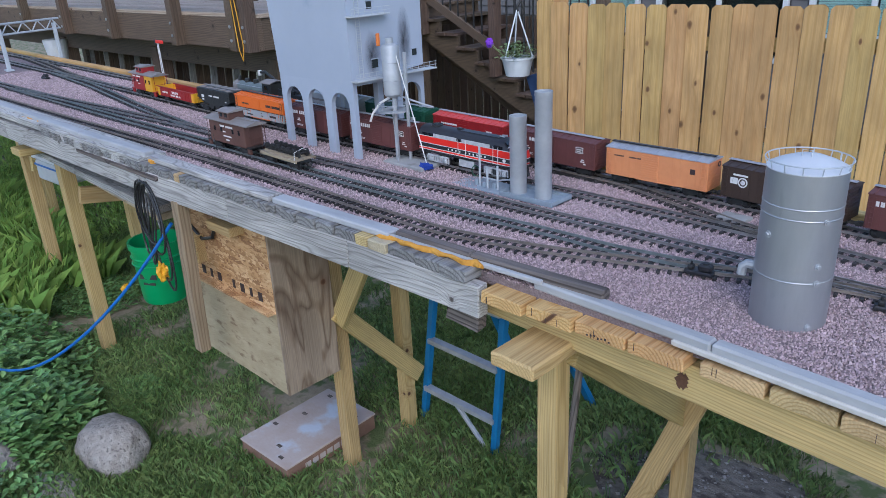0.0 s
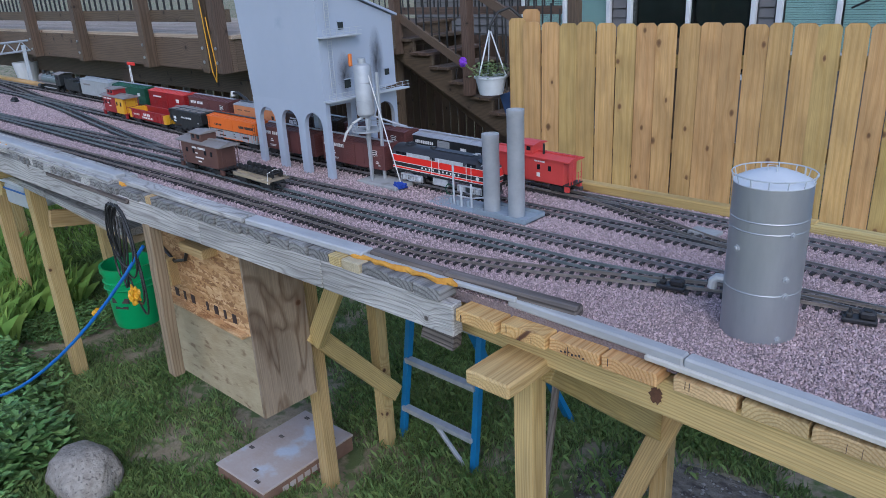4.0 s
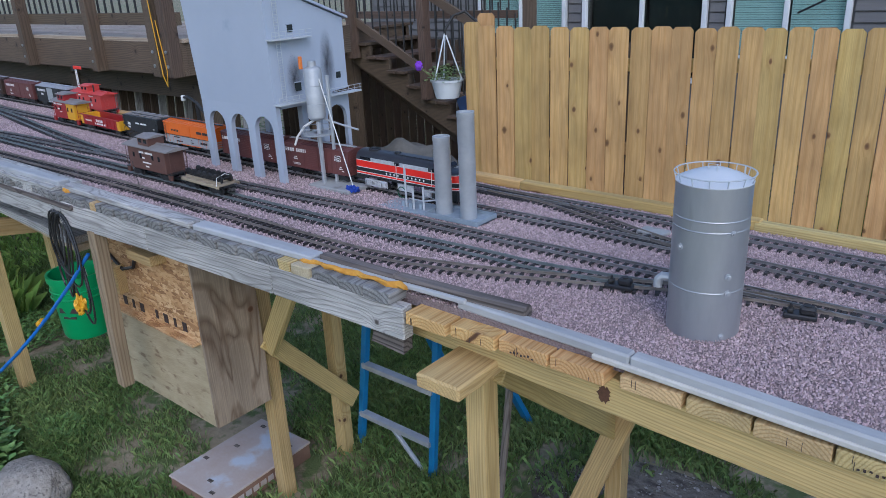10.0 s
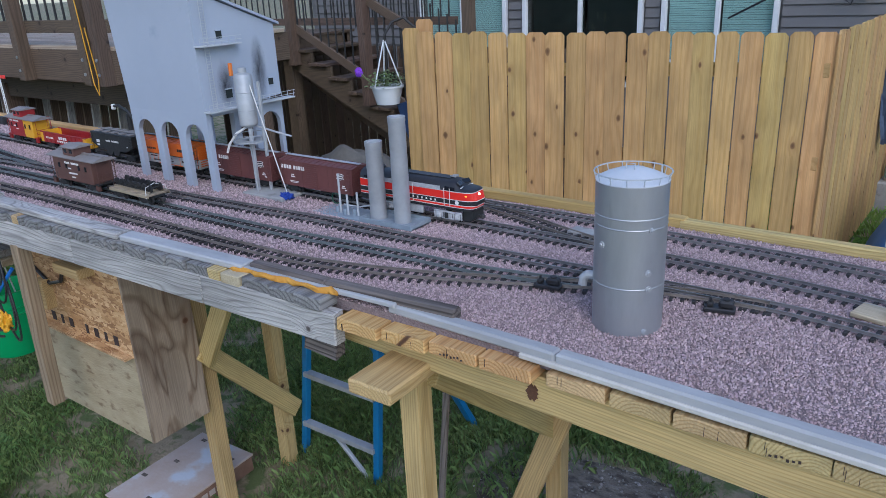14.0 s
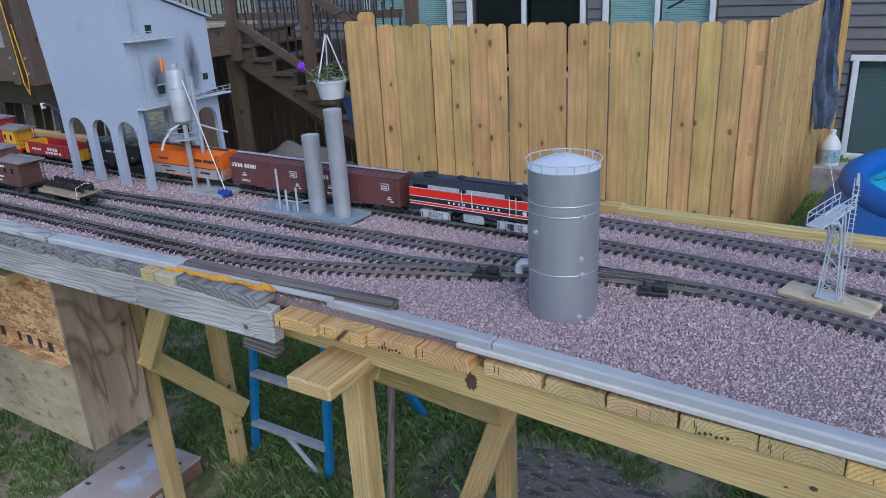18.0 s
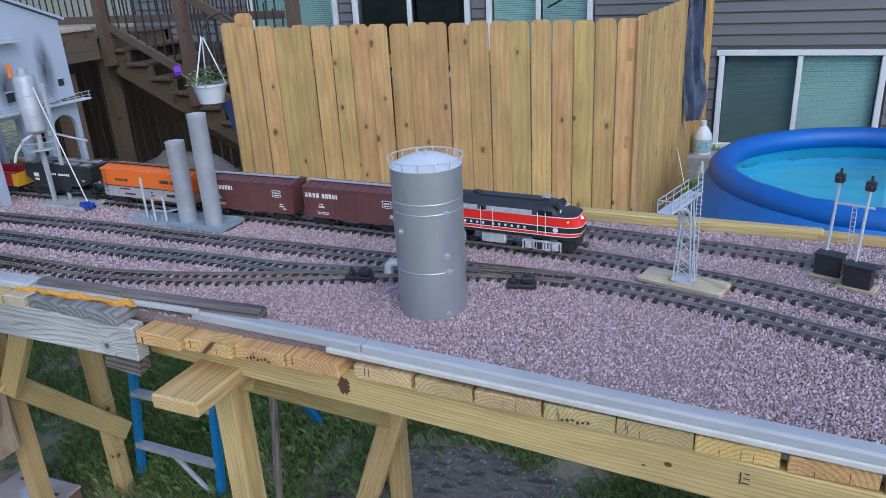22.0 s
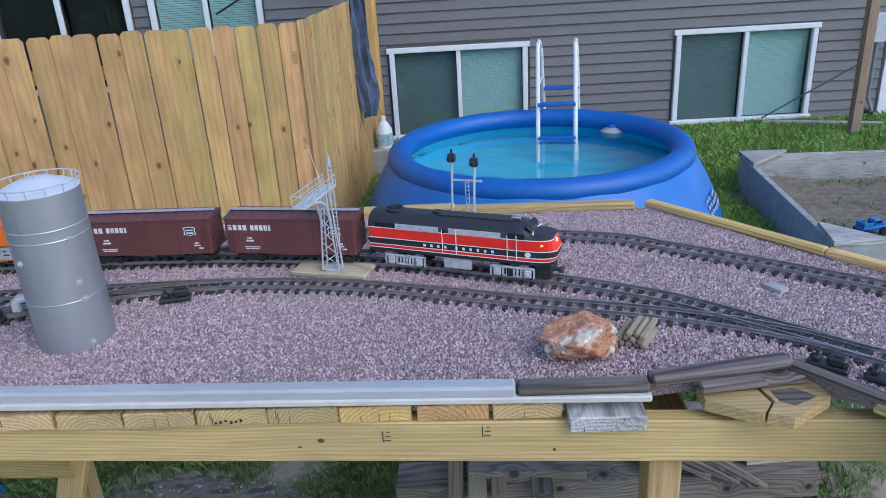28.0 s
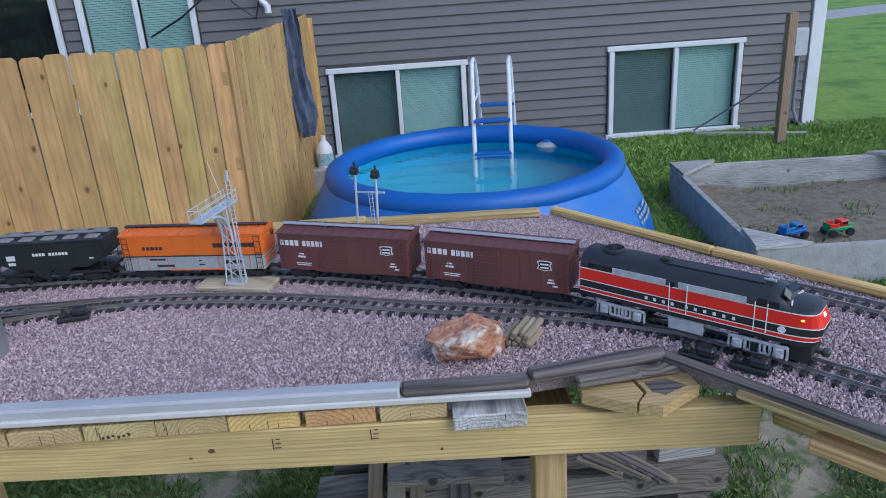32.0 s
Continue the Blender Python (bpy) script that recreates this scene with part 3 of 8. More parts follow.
def blades(name, count, place, tall, material, label, wide=0.006):
    """Grass in tufts: thin bent blades, each of two triangles and a tip."""
    rng = np.random.default_rng(len(name) * 7 + count)
    v, f = [], []
    while len(f) < count * 2:
        x, y, h = place(rng)
        if x is None:
            continue
        z = ground_height(x, y) + (0.1 if 2.2 < x < 4.4 and 5.1 < y < 7.15 else 0.0)
        for _ in range(rng.integers(4, 9)):
            bx, by = x + rng.normal(0, 0.022), y + rng.normal(0, 0.022)
            a, lean, hh = rng.uniform(0, math.tau), rng.uniform(0.1, 0.75), h * tall * rng.uniform(0.5, 1.25)
            w = wide * rng.uniform(0.6, 1.3)
            dx, dy = math.cos(a), math.sin(a)
            n = len(v)
            v += [(bx - dy * w, by + dx * w, z - 0.005), (bx + dy * w, by - dx * w, z - 0.005),
                  (bx + dx * lean * hh * 0.45 + dy * w * 0.7, by + dy * lean * hh * 0.45 - dx * w * 0.7, z + hh * 0.62),
                  (bx + dx * lean * hh, by + dy * lean * hh, z + hh * (1 - 0.35 * lean))]
            f += [(n, n + 1, n + 2), (n, n + 2, n + 3)]
    ob = part(name, stuff_mesh(name, v, f, material))
    return tagged(ob, label, "grass", kind="stuff")


def lawn_place(rng):
    x, y = rng.uniform(-8, 1.9), rng.uniform(0.4, 4.8)
    if x > -3.3 and y < 1.75 + 0.25 * min(0.0, 0.6 - x) - 1.2 * max(0.0, x - 0.1):
        return None, None, None
    d = noise.noise(Vector((x * 1.1 + 3, y * 1.1, 5))) + 0.6 * noise.noise(Vector((x * 3.1, y * 3.1, 9)))
    bare = 1.2 if ((x + 1.8) / 0.64) ** 2 + ((y - 3.05) / 0.35) ** 2 < 1 + 1.4 * d else 0.0
    if rng.uniform() > 0.66 + 1.2 * d - bare:
        return None, None, None
    return x, y, 1.0 + 0.5 * d


def house_place(rng):
    x, y = rng.uniform(-2.2, 9.0), rng.uniform(4.6, 9.7)
    if (x - 0.22) ** 2 + (y - 6.55) ** 2 < 1.75 or (2.0 < x < 4.4 and 5.0 < y < 7.25) or x < -1.45 and y < 5.8:
        return None, None, None
    if x < 1.2 and rng.uniform() > 0.35:
        return None, None, None
    return x, y, 1.2


blades("grass", 300000, lawn_place, 0.066, M_GRASS, "uneven green grass under and before the railway table", wide=0.0023)
blades("house_grass", 150000, house_place, 0.10, M_YARD, "longer green grass round the pool and house wall", wide=0.0035)


def far_place(rng):
    return rng.uniform(-15, -7.5), rng.uniform(0.3, 5.2), 1.2


def bank_place(rng):
    x, y = rng.uniform(-9.5, -6.1), rng.uniform(1.1, 2.3)
    return (x, y, 1.0) if noise.noise(Vector((x * 2, y * 2, 7))) > -0.1 else (None, None, None)


blades("far_grass", 50000, far_place, 0.10, M_YARD, "thick green grass beyond the raised table", wide=0.006)
blades("tall_grass", 9000, bank_place, 0.34, M_YARD, "tall arching grass blades on the bank", wide=0.006)

loam = part("loam_patch", lathe([(0.001, 0.022), (0.5, 0.021), (0.85, 0.012), (1.0, -0.02)], 40), M_LOAM, None, "", Matrix.Translation((-1.8, 3.05, 0)) @ Matrix.Diagonal((0.74, 0.42, 1, 1)))
tagged(loam, "bare dark loam under the table", "soil", kind="structure")


def pebbles():
    """Pale small stones strewn over the loam."""
    rng = np.random.default_rng(12)
    v, f = [], []
    for _ in range(900):
        a, d, r = rng.uniform(0, math.tau), math.sqrt(rng.uniform()), 0.003 + 0.011 * rng.uniform() ** 3
        c = (-1.8 + 0.68 * d * math.cos(a), 3.05 + 0.38 * d * math.sin(a), 0.02 + 0.3 * r)
        n = len(v)
        v += [tuple(c[k] + r * rng.uniform(0.6, 1.2) * e[k] for k in range(3)) for e in ((1, 0, 0), (0, 1, 0), (-1, 0, 0), (0, -1, 0), (0, 0, 0.7), (0, 0, -0.7))]
        f += [tuple(n + k for k in q) for q in ((0, 1, 4), (1, 2, 4), (2, 3, 4), (3, 0, 4), (1, 0, 5), (2, 1, 5), (3, 2, 5), (0, 3, 5))]
    return tagged(part("pebbles", stuff_mesh("pebbles", v, f, M_PEBBLE)), "small pale pebbles strewn over bare soil", "pebbles", kind="stuff")


pebbles()


def weeds(name, centres, leaves, size, label):
    """A low leafy plant cover: many pointed leaves, folded along the middle, on no visible stem."""
    rng = np.random.default_rng(len(name))
    v, f = [], []
    for cx, cy, r, h in centres:
        for _ in range(leaves):
            a, d = rng.uniform(0, math.tau), r * math.sqrt(rng.uniform())
            x, y = cx + d * math.cos(a), cy + d * math.sin(a)
            z = ground_height(x, y) + h * rng.uniform(0.1, 1.0) * (1 - 0.6 * (d / r) ** 2)
            s, t, up = size * rng.uniform(0.5, 1.4), rng.uniform(0, math.tau), rng.uniform(-0.3, 0.5)
            ux, uy = math.cos(t), math.sin(t)
            n = len(v)
            v += [(x, y, z), (x + ux * s * 0.5 - uy * s * 0.33, y + uy * s * 0.5 + ux * s * 0.33, z + s * up * 0.5 + s * 0.1),
                  (x + ux * s, y + uy * s, z + s * up), (x + ux * s * 0.5 + uy * s * 0.33, y + uy * s * 0.5 - ux * s * 0.33, z + s * up * 0.5 + s * 0.1)]
            f += [(n, n + 1, n + 2), (n, n + 2, n + 3)]
    ob = part(name, stuff_mesh(name, v, f, M_WEED))
    return tagged(ob, label, "weeds", kind="stuff")


weeds("weeds", [(-4.95, 1.12, 0.42, 0.16), (-5.5, 1.3, 0.5, 0.2), (-4.35, 0.75, 0.4, 0.14), (-6.6, 1.5, 0.6, 0.22), (-5.2, 0.5, 0.7, 0.2), (-7.8, 1.6, 0.9, 0.25),
                (-4.75, 1.75, 0.16, 0.06), (-6.3, 2.1, 0.35, 0.12)], 1500, 0.034, "low leafy green weeds between the boulders")


def boulder(at, size, seed, label, material=None, name="boulder"):
    bm = bmesh.new()
    bmesh.ops.create_icosphere(bm, subdivisions=4, radius=1.0)
    for v in bm.verts:
        n = v.co.normalized()
        k = 1 + 0.16 * noise.noise(n * 1.3 + Vector((seed, 0, 0))) + 0.07 * noise.noise(n * 3.1 + Vector((0, seed, 0))) + 0.02 * noise.noise(n * 9)
        v.co = Vector((n.x * size[0] * k, n.y * size[1] * k, n.z * size[2] * k))
    ob = part(name, bm, material or M_ROCK, None, "", Matrix.Translation(at), smooth=True)
    return tagged(ob, label, "boulder", "boulders in the bank")


boulder((-4.25, 1.40, 0.095), (0.215, 0.16, 0.135), 3, "rounded grey granite boulder in the grass")
boulder((-4.50, 0.93, 0.06), (0.15, 0.13, 0.19), 8, "reddish granite boulder beside leafy weeds")
boulder((-4.20, 1.06, 0.02), (0.22, 0.16, 0.09), 12, "flat grey boulder half sunk in the grass")
weeds("leafy_weeds", [(-4.75, 1.22, 0.30, 0.30), (-5.2, 1.25, 0.35, 0.3), (-4.55, 1.05, 0.18, 0.24), (-5.7, 1.3, 0.4, 0.35)], 800, 0.055, "tall leafy weeds on the stone bank")


# ---- house ----
HOUSE_Y = 9.8
house = thing("house", Matrix.Translation((0, HOUSE_Y, 0)), "grey lap-sided house with white framed windows", "house")
W_LOW = [(-1.21, 0.42, 0.09, 1.165), (2.29, 3.93, 0.09, 1.195)]
W_UP = [(-7.75, -6.31, 1.2, 2.75), (-4.04, -2.75, 1.2, 2.75)]
DOOR = (-5.99, -4.34, 0.9, 2.95)
HOLES = W_LOW + W_UP + [DOOR]
H_X0, H_X1, H_TOP = -10.0, 4.80, 3.6


def wall_with_holes(parent):
    """The wall core, cut round the openings in vertical strips."""
    cuts = sorted({H_X0, H_X1, *(v for h in HOLES for v in h[:2])})
    for a, b in zip(cuts, cuts[1:]):
        mid, z = (a + b) / 2, -0.15
        for h in sorted((h for h in HOLES if h[0] < mid < h[1]), key=lambda h: h[2]):
            if h[2] > z:
                part("wall_panel", box(b - a, 0.16, h[2] - z, (mid, 0.10, (h[2] + z) / 2)), M_SIDING, parent)
            z = h[3]
        part("wall_panel", box(b - a, 0.16, H_TOP - z, (mid, 0.10, (H_TOP + z) / 2)), M_SIDING, parent)


wall_with_holes(house)
LAP = 0.122
lap_meshes = {}


def lap(x0, x1, z):
    key = round(x1 - x0, 3)
    if key not in lap_meshes:
        w = x1 - x0
        bm = extrude([(0.02, 0.004), (-0.022, 0.0), (-0.027, 0.008), (-0.006, LAP - 0.012), (-0.003, LAP), (0.02, LAP)], w, axis="x", at=-w / 2)
        lap_meshes[key] = mesh_of("siding_course", bm, M_SIDING)
    part("siding_course", lap_meshes[key], None, house, "", Matrix.Translation(((x0 + x1) / 2, 0, z)))


z = 0.02
while z < H_TOP - LAP:
    spans = [(H_X0, H_X1)]
    for a, b, c, d in HOLES:
        if z + LAP > c + 0.02 and z < d - 0.02:
            spans = [s for p, q in spans for s in ((p, min(q, a - 0.06)), (max(p, b + 0.06), q)) if s[1] - s[0] > 0.02]
    for p, q in spans:
        lap(p, q, z)
    z += LAP
part("corner_board", box(0.165, 0.075, 3.75, (H_X1 + 0.112, -0.005, 1.72), 0.004), M_WHITE, house, "white corner trim")
part("side_wall", box(0.18, 7.0, 3.75, (H_X1 + 0.13, 3.6, 1.72)), M_SIDING, house)
part("back_wall", box(15.0, 0.18, 3.75, (-2.5, 7.2, 1.72)), M_SIDING, house)
part("end_wall", box(0.18, 7.0, 3.75, (H_X0 - 0.1, 3.6, 1.72)), M_SIDING, house)
part("roof", extrude([(-0.5, 3.6), (3.6, 5.3), (7.8, 3.6), (7.8, 3.75), (3.6, 5.48), (-0.5, 3.75)], 15.9, axis="x", at=-10.6), M_ROOFGREY, house)
part("foundation", box(14.7, 0.06, 0.16, (-2.55, -0.03, 0.0)), M_CONCRETE, house)
part("ledger_board", box(2.6, 0.05, 0.09, (3.55, -0.06, 0.035), 0.004), M_GREY, house, "weathered board along the foundation")


def sash_window(a, b, c, d, name, sliding=True, blinds=("left", "right"), dark=False):
    win = thing(name, Matrix.Translation((0, HOUSE_Y, 0)), "white vinyl sliding window with drawn teal blinds" if not dark else "white framed sliding patio door with dark glass",
                "window" if not dark else "door", kind="structure")
    t = 0.062
    for nm, bx, at in (("window_frame", (b - a + 2 * t, 0.07, t), ((a + b) / 2, -0.03, d + t / 2 - 0.03)), ("window_sill", (b - a + 2 * t, 0.085, t), ((a + b) / 2, -0.036, c - t / 2 + 0.03)),
                       ("window_frame", (t, 0.07, d - c - 0.06), (a - t / 2 + 0.03, -0.03, (c + d) / 2)), ("window_frame", (t, 0.07, d - c - 0.06), (b + t / 2 - 0.03, -0.03, (c + d) / 2)),
                       ("mullion", (0.055, 0.06, d - c - 0.06), ((a + b) / 2, -0.026, (c + d) / 2))):
        part(nm, box(*bx, at, 0.006), M_WHITE, win)
    for k, (p, q) in enumerate(((a + 0.03, (a + b) / 2 - 0.0275), ((a + b) / 2 + 0.0275, b - 0.03))):
        part("pane", box(q - p, 0.006, d - c - 0.065, ((p + q) / 2, -0.012 if k else 0.004, (c + d) / 2)), M_GLASS, win).visible_shadow = False
        if not dark:
            bm = bmesh.new()
            n = int((d - c) / 0.028)
            for i in range(n):
                zz = c + 0.03 + (i + 0.5) * (d - c - 0.06) / n
                box(q - p - 0.01, 0.026, 0.003, ((p + q) / 2, 0.06, zz), bm=bm, m=Matrix.Translation((0, 0.06, zz)) @ Matrix.Rotation(radians(58), 4, "X") @ Matrix.Translation((0, -0.06, -zz)))
            # Left pane of the low windows takes the copy coloured as if in shade.
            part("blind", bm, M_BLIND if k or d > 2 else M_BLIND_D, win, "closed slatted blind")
        # Flat panel behind the glass; the room's darkness is in its colour.
        part("recess", box(q - p, 0.02, d - c - 0.065, ((p + q) / 2, 0.16, (c + d) / 2)), M_DARKINSIDE, win)
    return win


sash_window(*W_LOW[0], "window_1")
sash_window(*W_LOW[1], "window_2")
sash_window(*W_UP[0], "window_3")
sash_window(*W_UP[1], "window_4")
sash_window(*DOOR, "door_1", dark=True)

meter = thing("electric_meter", Matrix.Translation((4.665, 9.74, 0)), "pale grey metal meter box with conduit on the house corner", "meter box")
part("cabinet", box(0.17, 0.10, 0.34, (0, -0.03, 1.13), 0.01), M_LIGHTGREY, meter)
part("conduit", tube([(0.0, -0.03, 0.98), (0.0, -0.03, 0.3), (0.05, -0.08, 0.12), (0.15, -0.25, 0.02)], 0.022), M_GREYPLASTIC, meter)
part("cap", box(0.12, 0.1, 0.14, (0.05, -0.06, 0.07), 0.01), M_BLACK, meter)
stake = thing("timber_post", Matrix.Translation((4.10, 8.9, 0)), "weathered brown square timber post near the house", "post")
board("shaft", (0, 0, -0.1), (0.0, 0, 1.56), 0.10, 0.10, M_OLDPOST, stake)
board("brace", (-0.02, 0.02, 0.86), (-0.75, 0.75, 0.12), 0.016, 0.022, M_GREYPLASTIC, stake)
board("footing", (-0.75, 0.7, 0.05), (0.5, 0.3, 0.05), 0.10, 0.10, M_GREY, stake)
pipe = thing("downpipe", Matrix.Translation((-1.92, 9.7, 0)), "white plastic drain pipe on the grey siding", "pipe")
part("shaft", tube([(0, 0, 2.6), (0, 0, 2.05), (0.07, -0.02, 1.98), (0.07, -0.02, 1.9)], 0.04), M_WHITE, pipe)
cable = thing("cable", Matrix.Translation((-2.35, 9.68, 0)), "loose black cable on the house wall", "cable")
part("wire", tube([(-0.9, 0, 1.72), (-0.5, -0.02, 1.92), (-0.25, 0, 2.1), (-0.05, 0, 2.4), (0.1, 0, 2.05), (0.35, 0, 1.85), (0.45, 0, 2.2)], 0.012), M_BLACK, cable)


# ---- pool ----
pool = thing("pool", Matrix.Translation((0.20, 6.56, 0)) @ Matrix.Diagonal((1.065, 1.065, 1, 1)), "blue inflatable-ring pool half filled with clear water", "pool")
n = 72
wall_prof = [(1.10, 0.0), (1.40, 0.02), (1.405, 0.12), (1.36, 0.30), (1.27, 0.50), (1.19, 0.65), (1.15, 0.70)]
bm = lathe(wall_prof, n)
for v in bm.verts:
    a = math.atan2(v.co.y, v.co.x)
    k = 1 + 0.012 * math.sin(a * 17) * (1 - v.co.z) + 0.01 * noise.noise(v.co * 4)
    v.co.x, v.co.y = v.co.x * k, v.co.y * k
part("pool_wall", bm, M_POOLWALL, pool, smooth=True)
part("liner", lathe([(1.09, 0.66), (1.20, 0.40), (1.28, 0.06), (0.0, 0.05)], n), M_LINER, pool, smooth=True)
bm = tube([(1.09 * math.cos(k * math.tau / n), 1.09 * math.sin(k * math.tau / n), 0.70 + 0.0015 * math.sin(k * 1.7)) for k in range(n)], 0.090, 16, closed=True)
for v in bm.verts:
    a = math.atan2(v.co.y, v.co.x)
    v.co.z += 0.0012 * math.sin(a * 31) + 0.006 * noise.noise(Vector((a * 5, v.co.z * 9, 1)))
part("ring", bm, M_POOL, pool, "inflated blue top ring", smooth=True)
part("water", lathe([(1.06, 0.625), (0.6, 0.625), (0.001, 0.625)], n), M_WATER, pool).visible_shadow = False
for a, s in ((-62, 0.16), (-22, 0.2), (-30, 0.17), (-100, 0.13)):
    ang = radians(a)
    bm = bmesh.new()
    for i in range(8):
        box(0.036 * s / 0.16, 0.004, 0.026, ((i % 3 - 1) * 0.065, 0, (i // 3) * 0.05 - 0.05), bm=bm)
    part("printed_mark", bm, M_SILVER, pool, "pale printed marks", pose(1.335 * math.cos(ang), 1.335 * math.sin(ang), 0.38, -24, 0, a + 90))

pladder = thing("pool_ladder", pose(0.50, 7.62, 0.06, 0, 0, -7), "white tubular A-frame pool ladder with blue steps", "ladder")
for sx in (-0.17, 0.17):
    part("leg", tube([(sx, -0.62, 0.0), (sx, -0.22, 1.25), (sx, -0.12, 1.36), (sx + 0.01, 0.0, 1.38), (sx + 0.02, 0.12, 1.34), (sx + 0.03, 0.18, 1.25), (sx + 0.09, 0.43, -0.06)], 0.020, 10), M_WHITE, pladder, smooth=True)
    part("brace", rod((sx, -0.20, 1.0), (sx + 0.04, 0.24, 1.02), 0.012), M_WHITE, pladder)
for xx, yy, zz in ((0.0, -0.355, 0.86), (0.0, -0.455, 0.57), (0.0, -0.50, 0.46), (0.055, 0.25, 0.90), (0.075, 0.33, 0.52)):
    part("step", box(0.34, 0.085, 0.03, (xx, yy, zz), 0.006), M_POOL, pladder)
floater = thing("chlorine_float", Matrix.Translation((0.98, 7.30, 0.63)), "pale blue floating chlorine dispenser in the pool", "pool float")
part("body", lathe([(0.0, -0.03), (0.10, -0.02), (0.11, 0.01), (0.08, 0.03), (0.03, 0.05), (0.0, 0.05)], 20), M_SILVER, floater, smooth=True)
part("cap", lathe([(0.045, 0.045), (0.04, 0.065), (0.0, 0.07)], 16), M_POOL, floater)
jug = thing("chlorine_jug", Matrix.Translation((-1.26, 8.49, 0.30)), "white plastic bleach jug with a teal label", "jug")
part("body", lathe([(0.0, 0.0), (0.088, 0.0), (0.092, 0.02), (0.09, 0.20), (0.05, 0.27), (0.025, 0.30), (0.025, 0.315), (0.0, 0.315)], 20), M_WHITE, jug, smooth=True)
part("label", lathe([(0.0935, 0.03), (0.0935, 0.16)], 20), M_LABEL, jug)
part("cap", lathe([(0.03, 0.305), (0.03, 0.345), (0.0, 0.346)], 14), M_WHITE, jug)
stand = thing("block_stand", Matrix.Translation((-1.26, 8.49, 0)), "grey concrete block under the bleach jug", "block")
part("block", box(0.36, 0.3, 0.30, (0, 0, 0.15), 0.01), M_CONCRETE, stand)


# ---- fence ----
F0, FU = Vector((-1.507, 5.746, 0)), Vector((-0.9736, -0.2283, 0))
fence = thing("fence", Matrix.Identity(4), "new dog-eared pine privacy fence", "fence")


def picket_mesh(h, w):
    c = 0.024
    o = [(-w / 2, 0), (w / 2, 0), (w / 2, h - c), (w / 2 - c, h), (-w / 2 + c, h), (-w / 2, h - c)]
    bm = extrude([(z, x) for x, z in o], 0.016, axis="y")
    bmesh.ops.bevel(bm, geom=[e for e in bm.edges if abs(e.verts[0].co.x - e.verts[1].co.x) > 0.5], offset=0.0035, segments=2, affect="EDGES")
    return mesh_of("picket", bm, M_FENCE)


PICKETS = [picket_mesh(h, w) for h, w in ((1.826, 0.1388), (1.829, 0.1380), (1.823, 0.1384))]


def picket(at, heading, k):
    """A picket on the ground at a point, facing along the heading; its local x runs up."""
    m = Matrix.Translation(at) @ Matrix.Rotation(heading, 4, "Z") @ Matrix(((0, 0, 1, 0), (0, 1, 0, 0), (1, 0, 0, 0), (0, 0, 0, 1)))
    m = m @ Matrix.Rotation(radians(random.uniform(-0.25, 0.25)), 4, "Y")
    part("picket", PICKETS[k % 3], None, fence, "", m)


head = math.atan2(-FU.y, -FU.x)
for k in range(20):
    p = F0 + FU * (0.075 + k * 0.1432)
    picket((p.x, p.y + random.uniform(-0.0025, 0.0025), 0.055 + random.uniform(-0.003, 0.003) + 0.0025 * k), head, k)
for k, up, off in ((19.85, 0.03, 0.0), (19.3, 0.09, 0.05)):
    p = F0 + FU * (0.085 + k * 0.1432) + Vector((0.0, 0.03 + off, 0))
    picket((p.x, p.y, 0.10 + up), head, 1)
RX, RY = Vector((-1.502, 5.730, 0)), Vector((0.045, 1, 0)).normalized()
for k in range(24):
    p = RX + RY * (0.06 + k * 0.1425)
    picket((p.x, p.y, 0.06 + random.uniform(-0.004, 0.004)), math.atan2(RY.y, RY.x), k + 1)
for zz in (0.35, 1.05, 1.65):
    a, b = F0 + Vector((0, 0.06, 0)), F0 + FU * 2.85 + Vector((0, 0.06, 0))
    board("rail", (a.x, a.y, zz), (b.x, b.y, zz), 0.04, 0.09, M_FENCE, fence)
    a, b = RX + Vector((-0.06, 0, 0)), RX + RY * 3.4 + Vector((-0.06, 0, 0))
    board("rail", (a.x, a.y, zz), (b.x, b.y, zz), 0.04, 0.09, M_FENCE, fence)
for p in (F0 + Vector((-0.08, 0.12, 0)), F0 + FU * 2.86 + Vector((0.0, 0.12, 0)), RX + RY * 3.45):
    board("post", (p.x, p.y, -0.1), (p.x, p.y, 1.84), 0.09, 0.09, M_FENCE, fence)
jacket = thing("hanging_cloth", Matrix.Translation((-1.385, 7.80, 0)) @ Matrix.Rotation(radians(-55), 4, "Z"), "dark blue cloth hung over the fence post", "cloth")
bm = bmesh.new()
bmesh.ops.create_grid(bm, x_segments=14, y_segments=26, size=0.5)
for v in bm.verts:
    u, w = v.co.x + 0.5, v.co.y + 0.5
    wid = 0.25 * (0.55 + 0.45 * min(1, (1 - w) * 1.6)) * (1.0 if w > 0.18 else 0.55 + 2.5 * w)
    v.co = Vector((0.05 + 0.022 * math.sin(u * 15 + w * 5) + 0.06 * noise.noise(Vector((u * 5, w * 3, 1))) + 0.03 * noise.noise(Vector((u * 9, w * 11, 4))), (u - 0.5) * wid + 0.05 * (1 - w) + 0.02 * math.sin(w * 9), 0.80 + 1.20 * w))
bmesh.ops.solidify(bm, geom=bm.faces, thickness=0.012)
part("cloth", bm, M_NAVY, jacket, smooth=True)


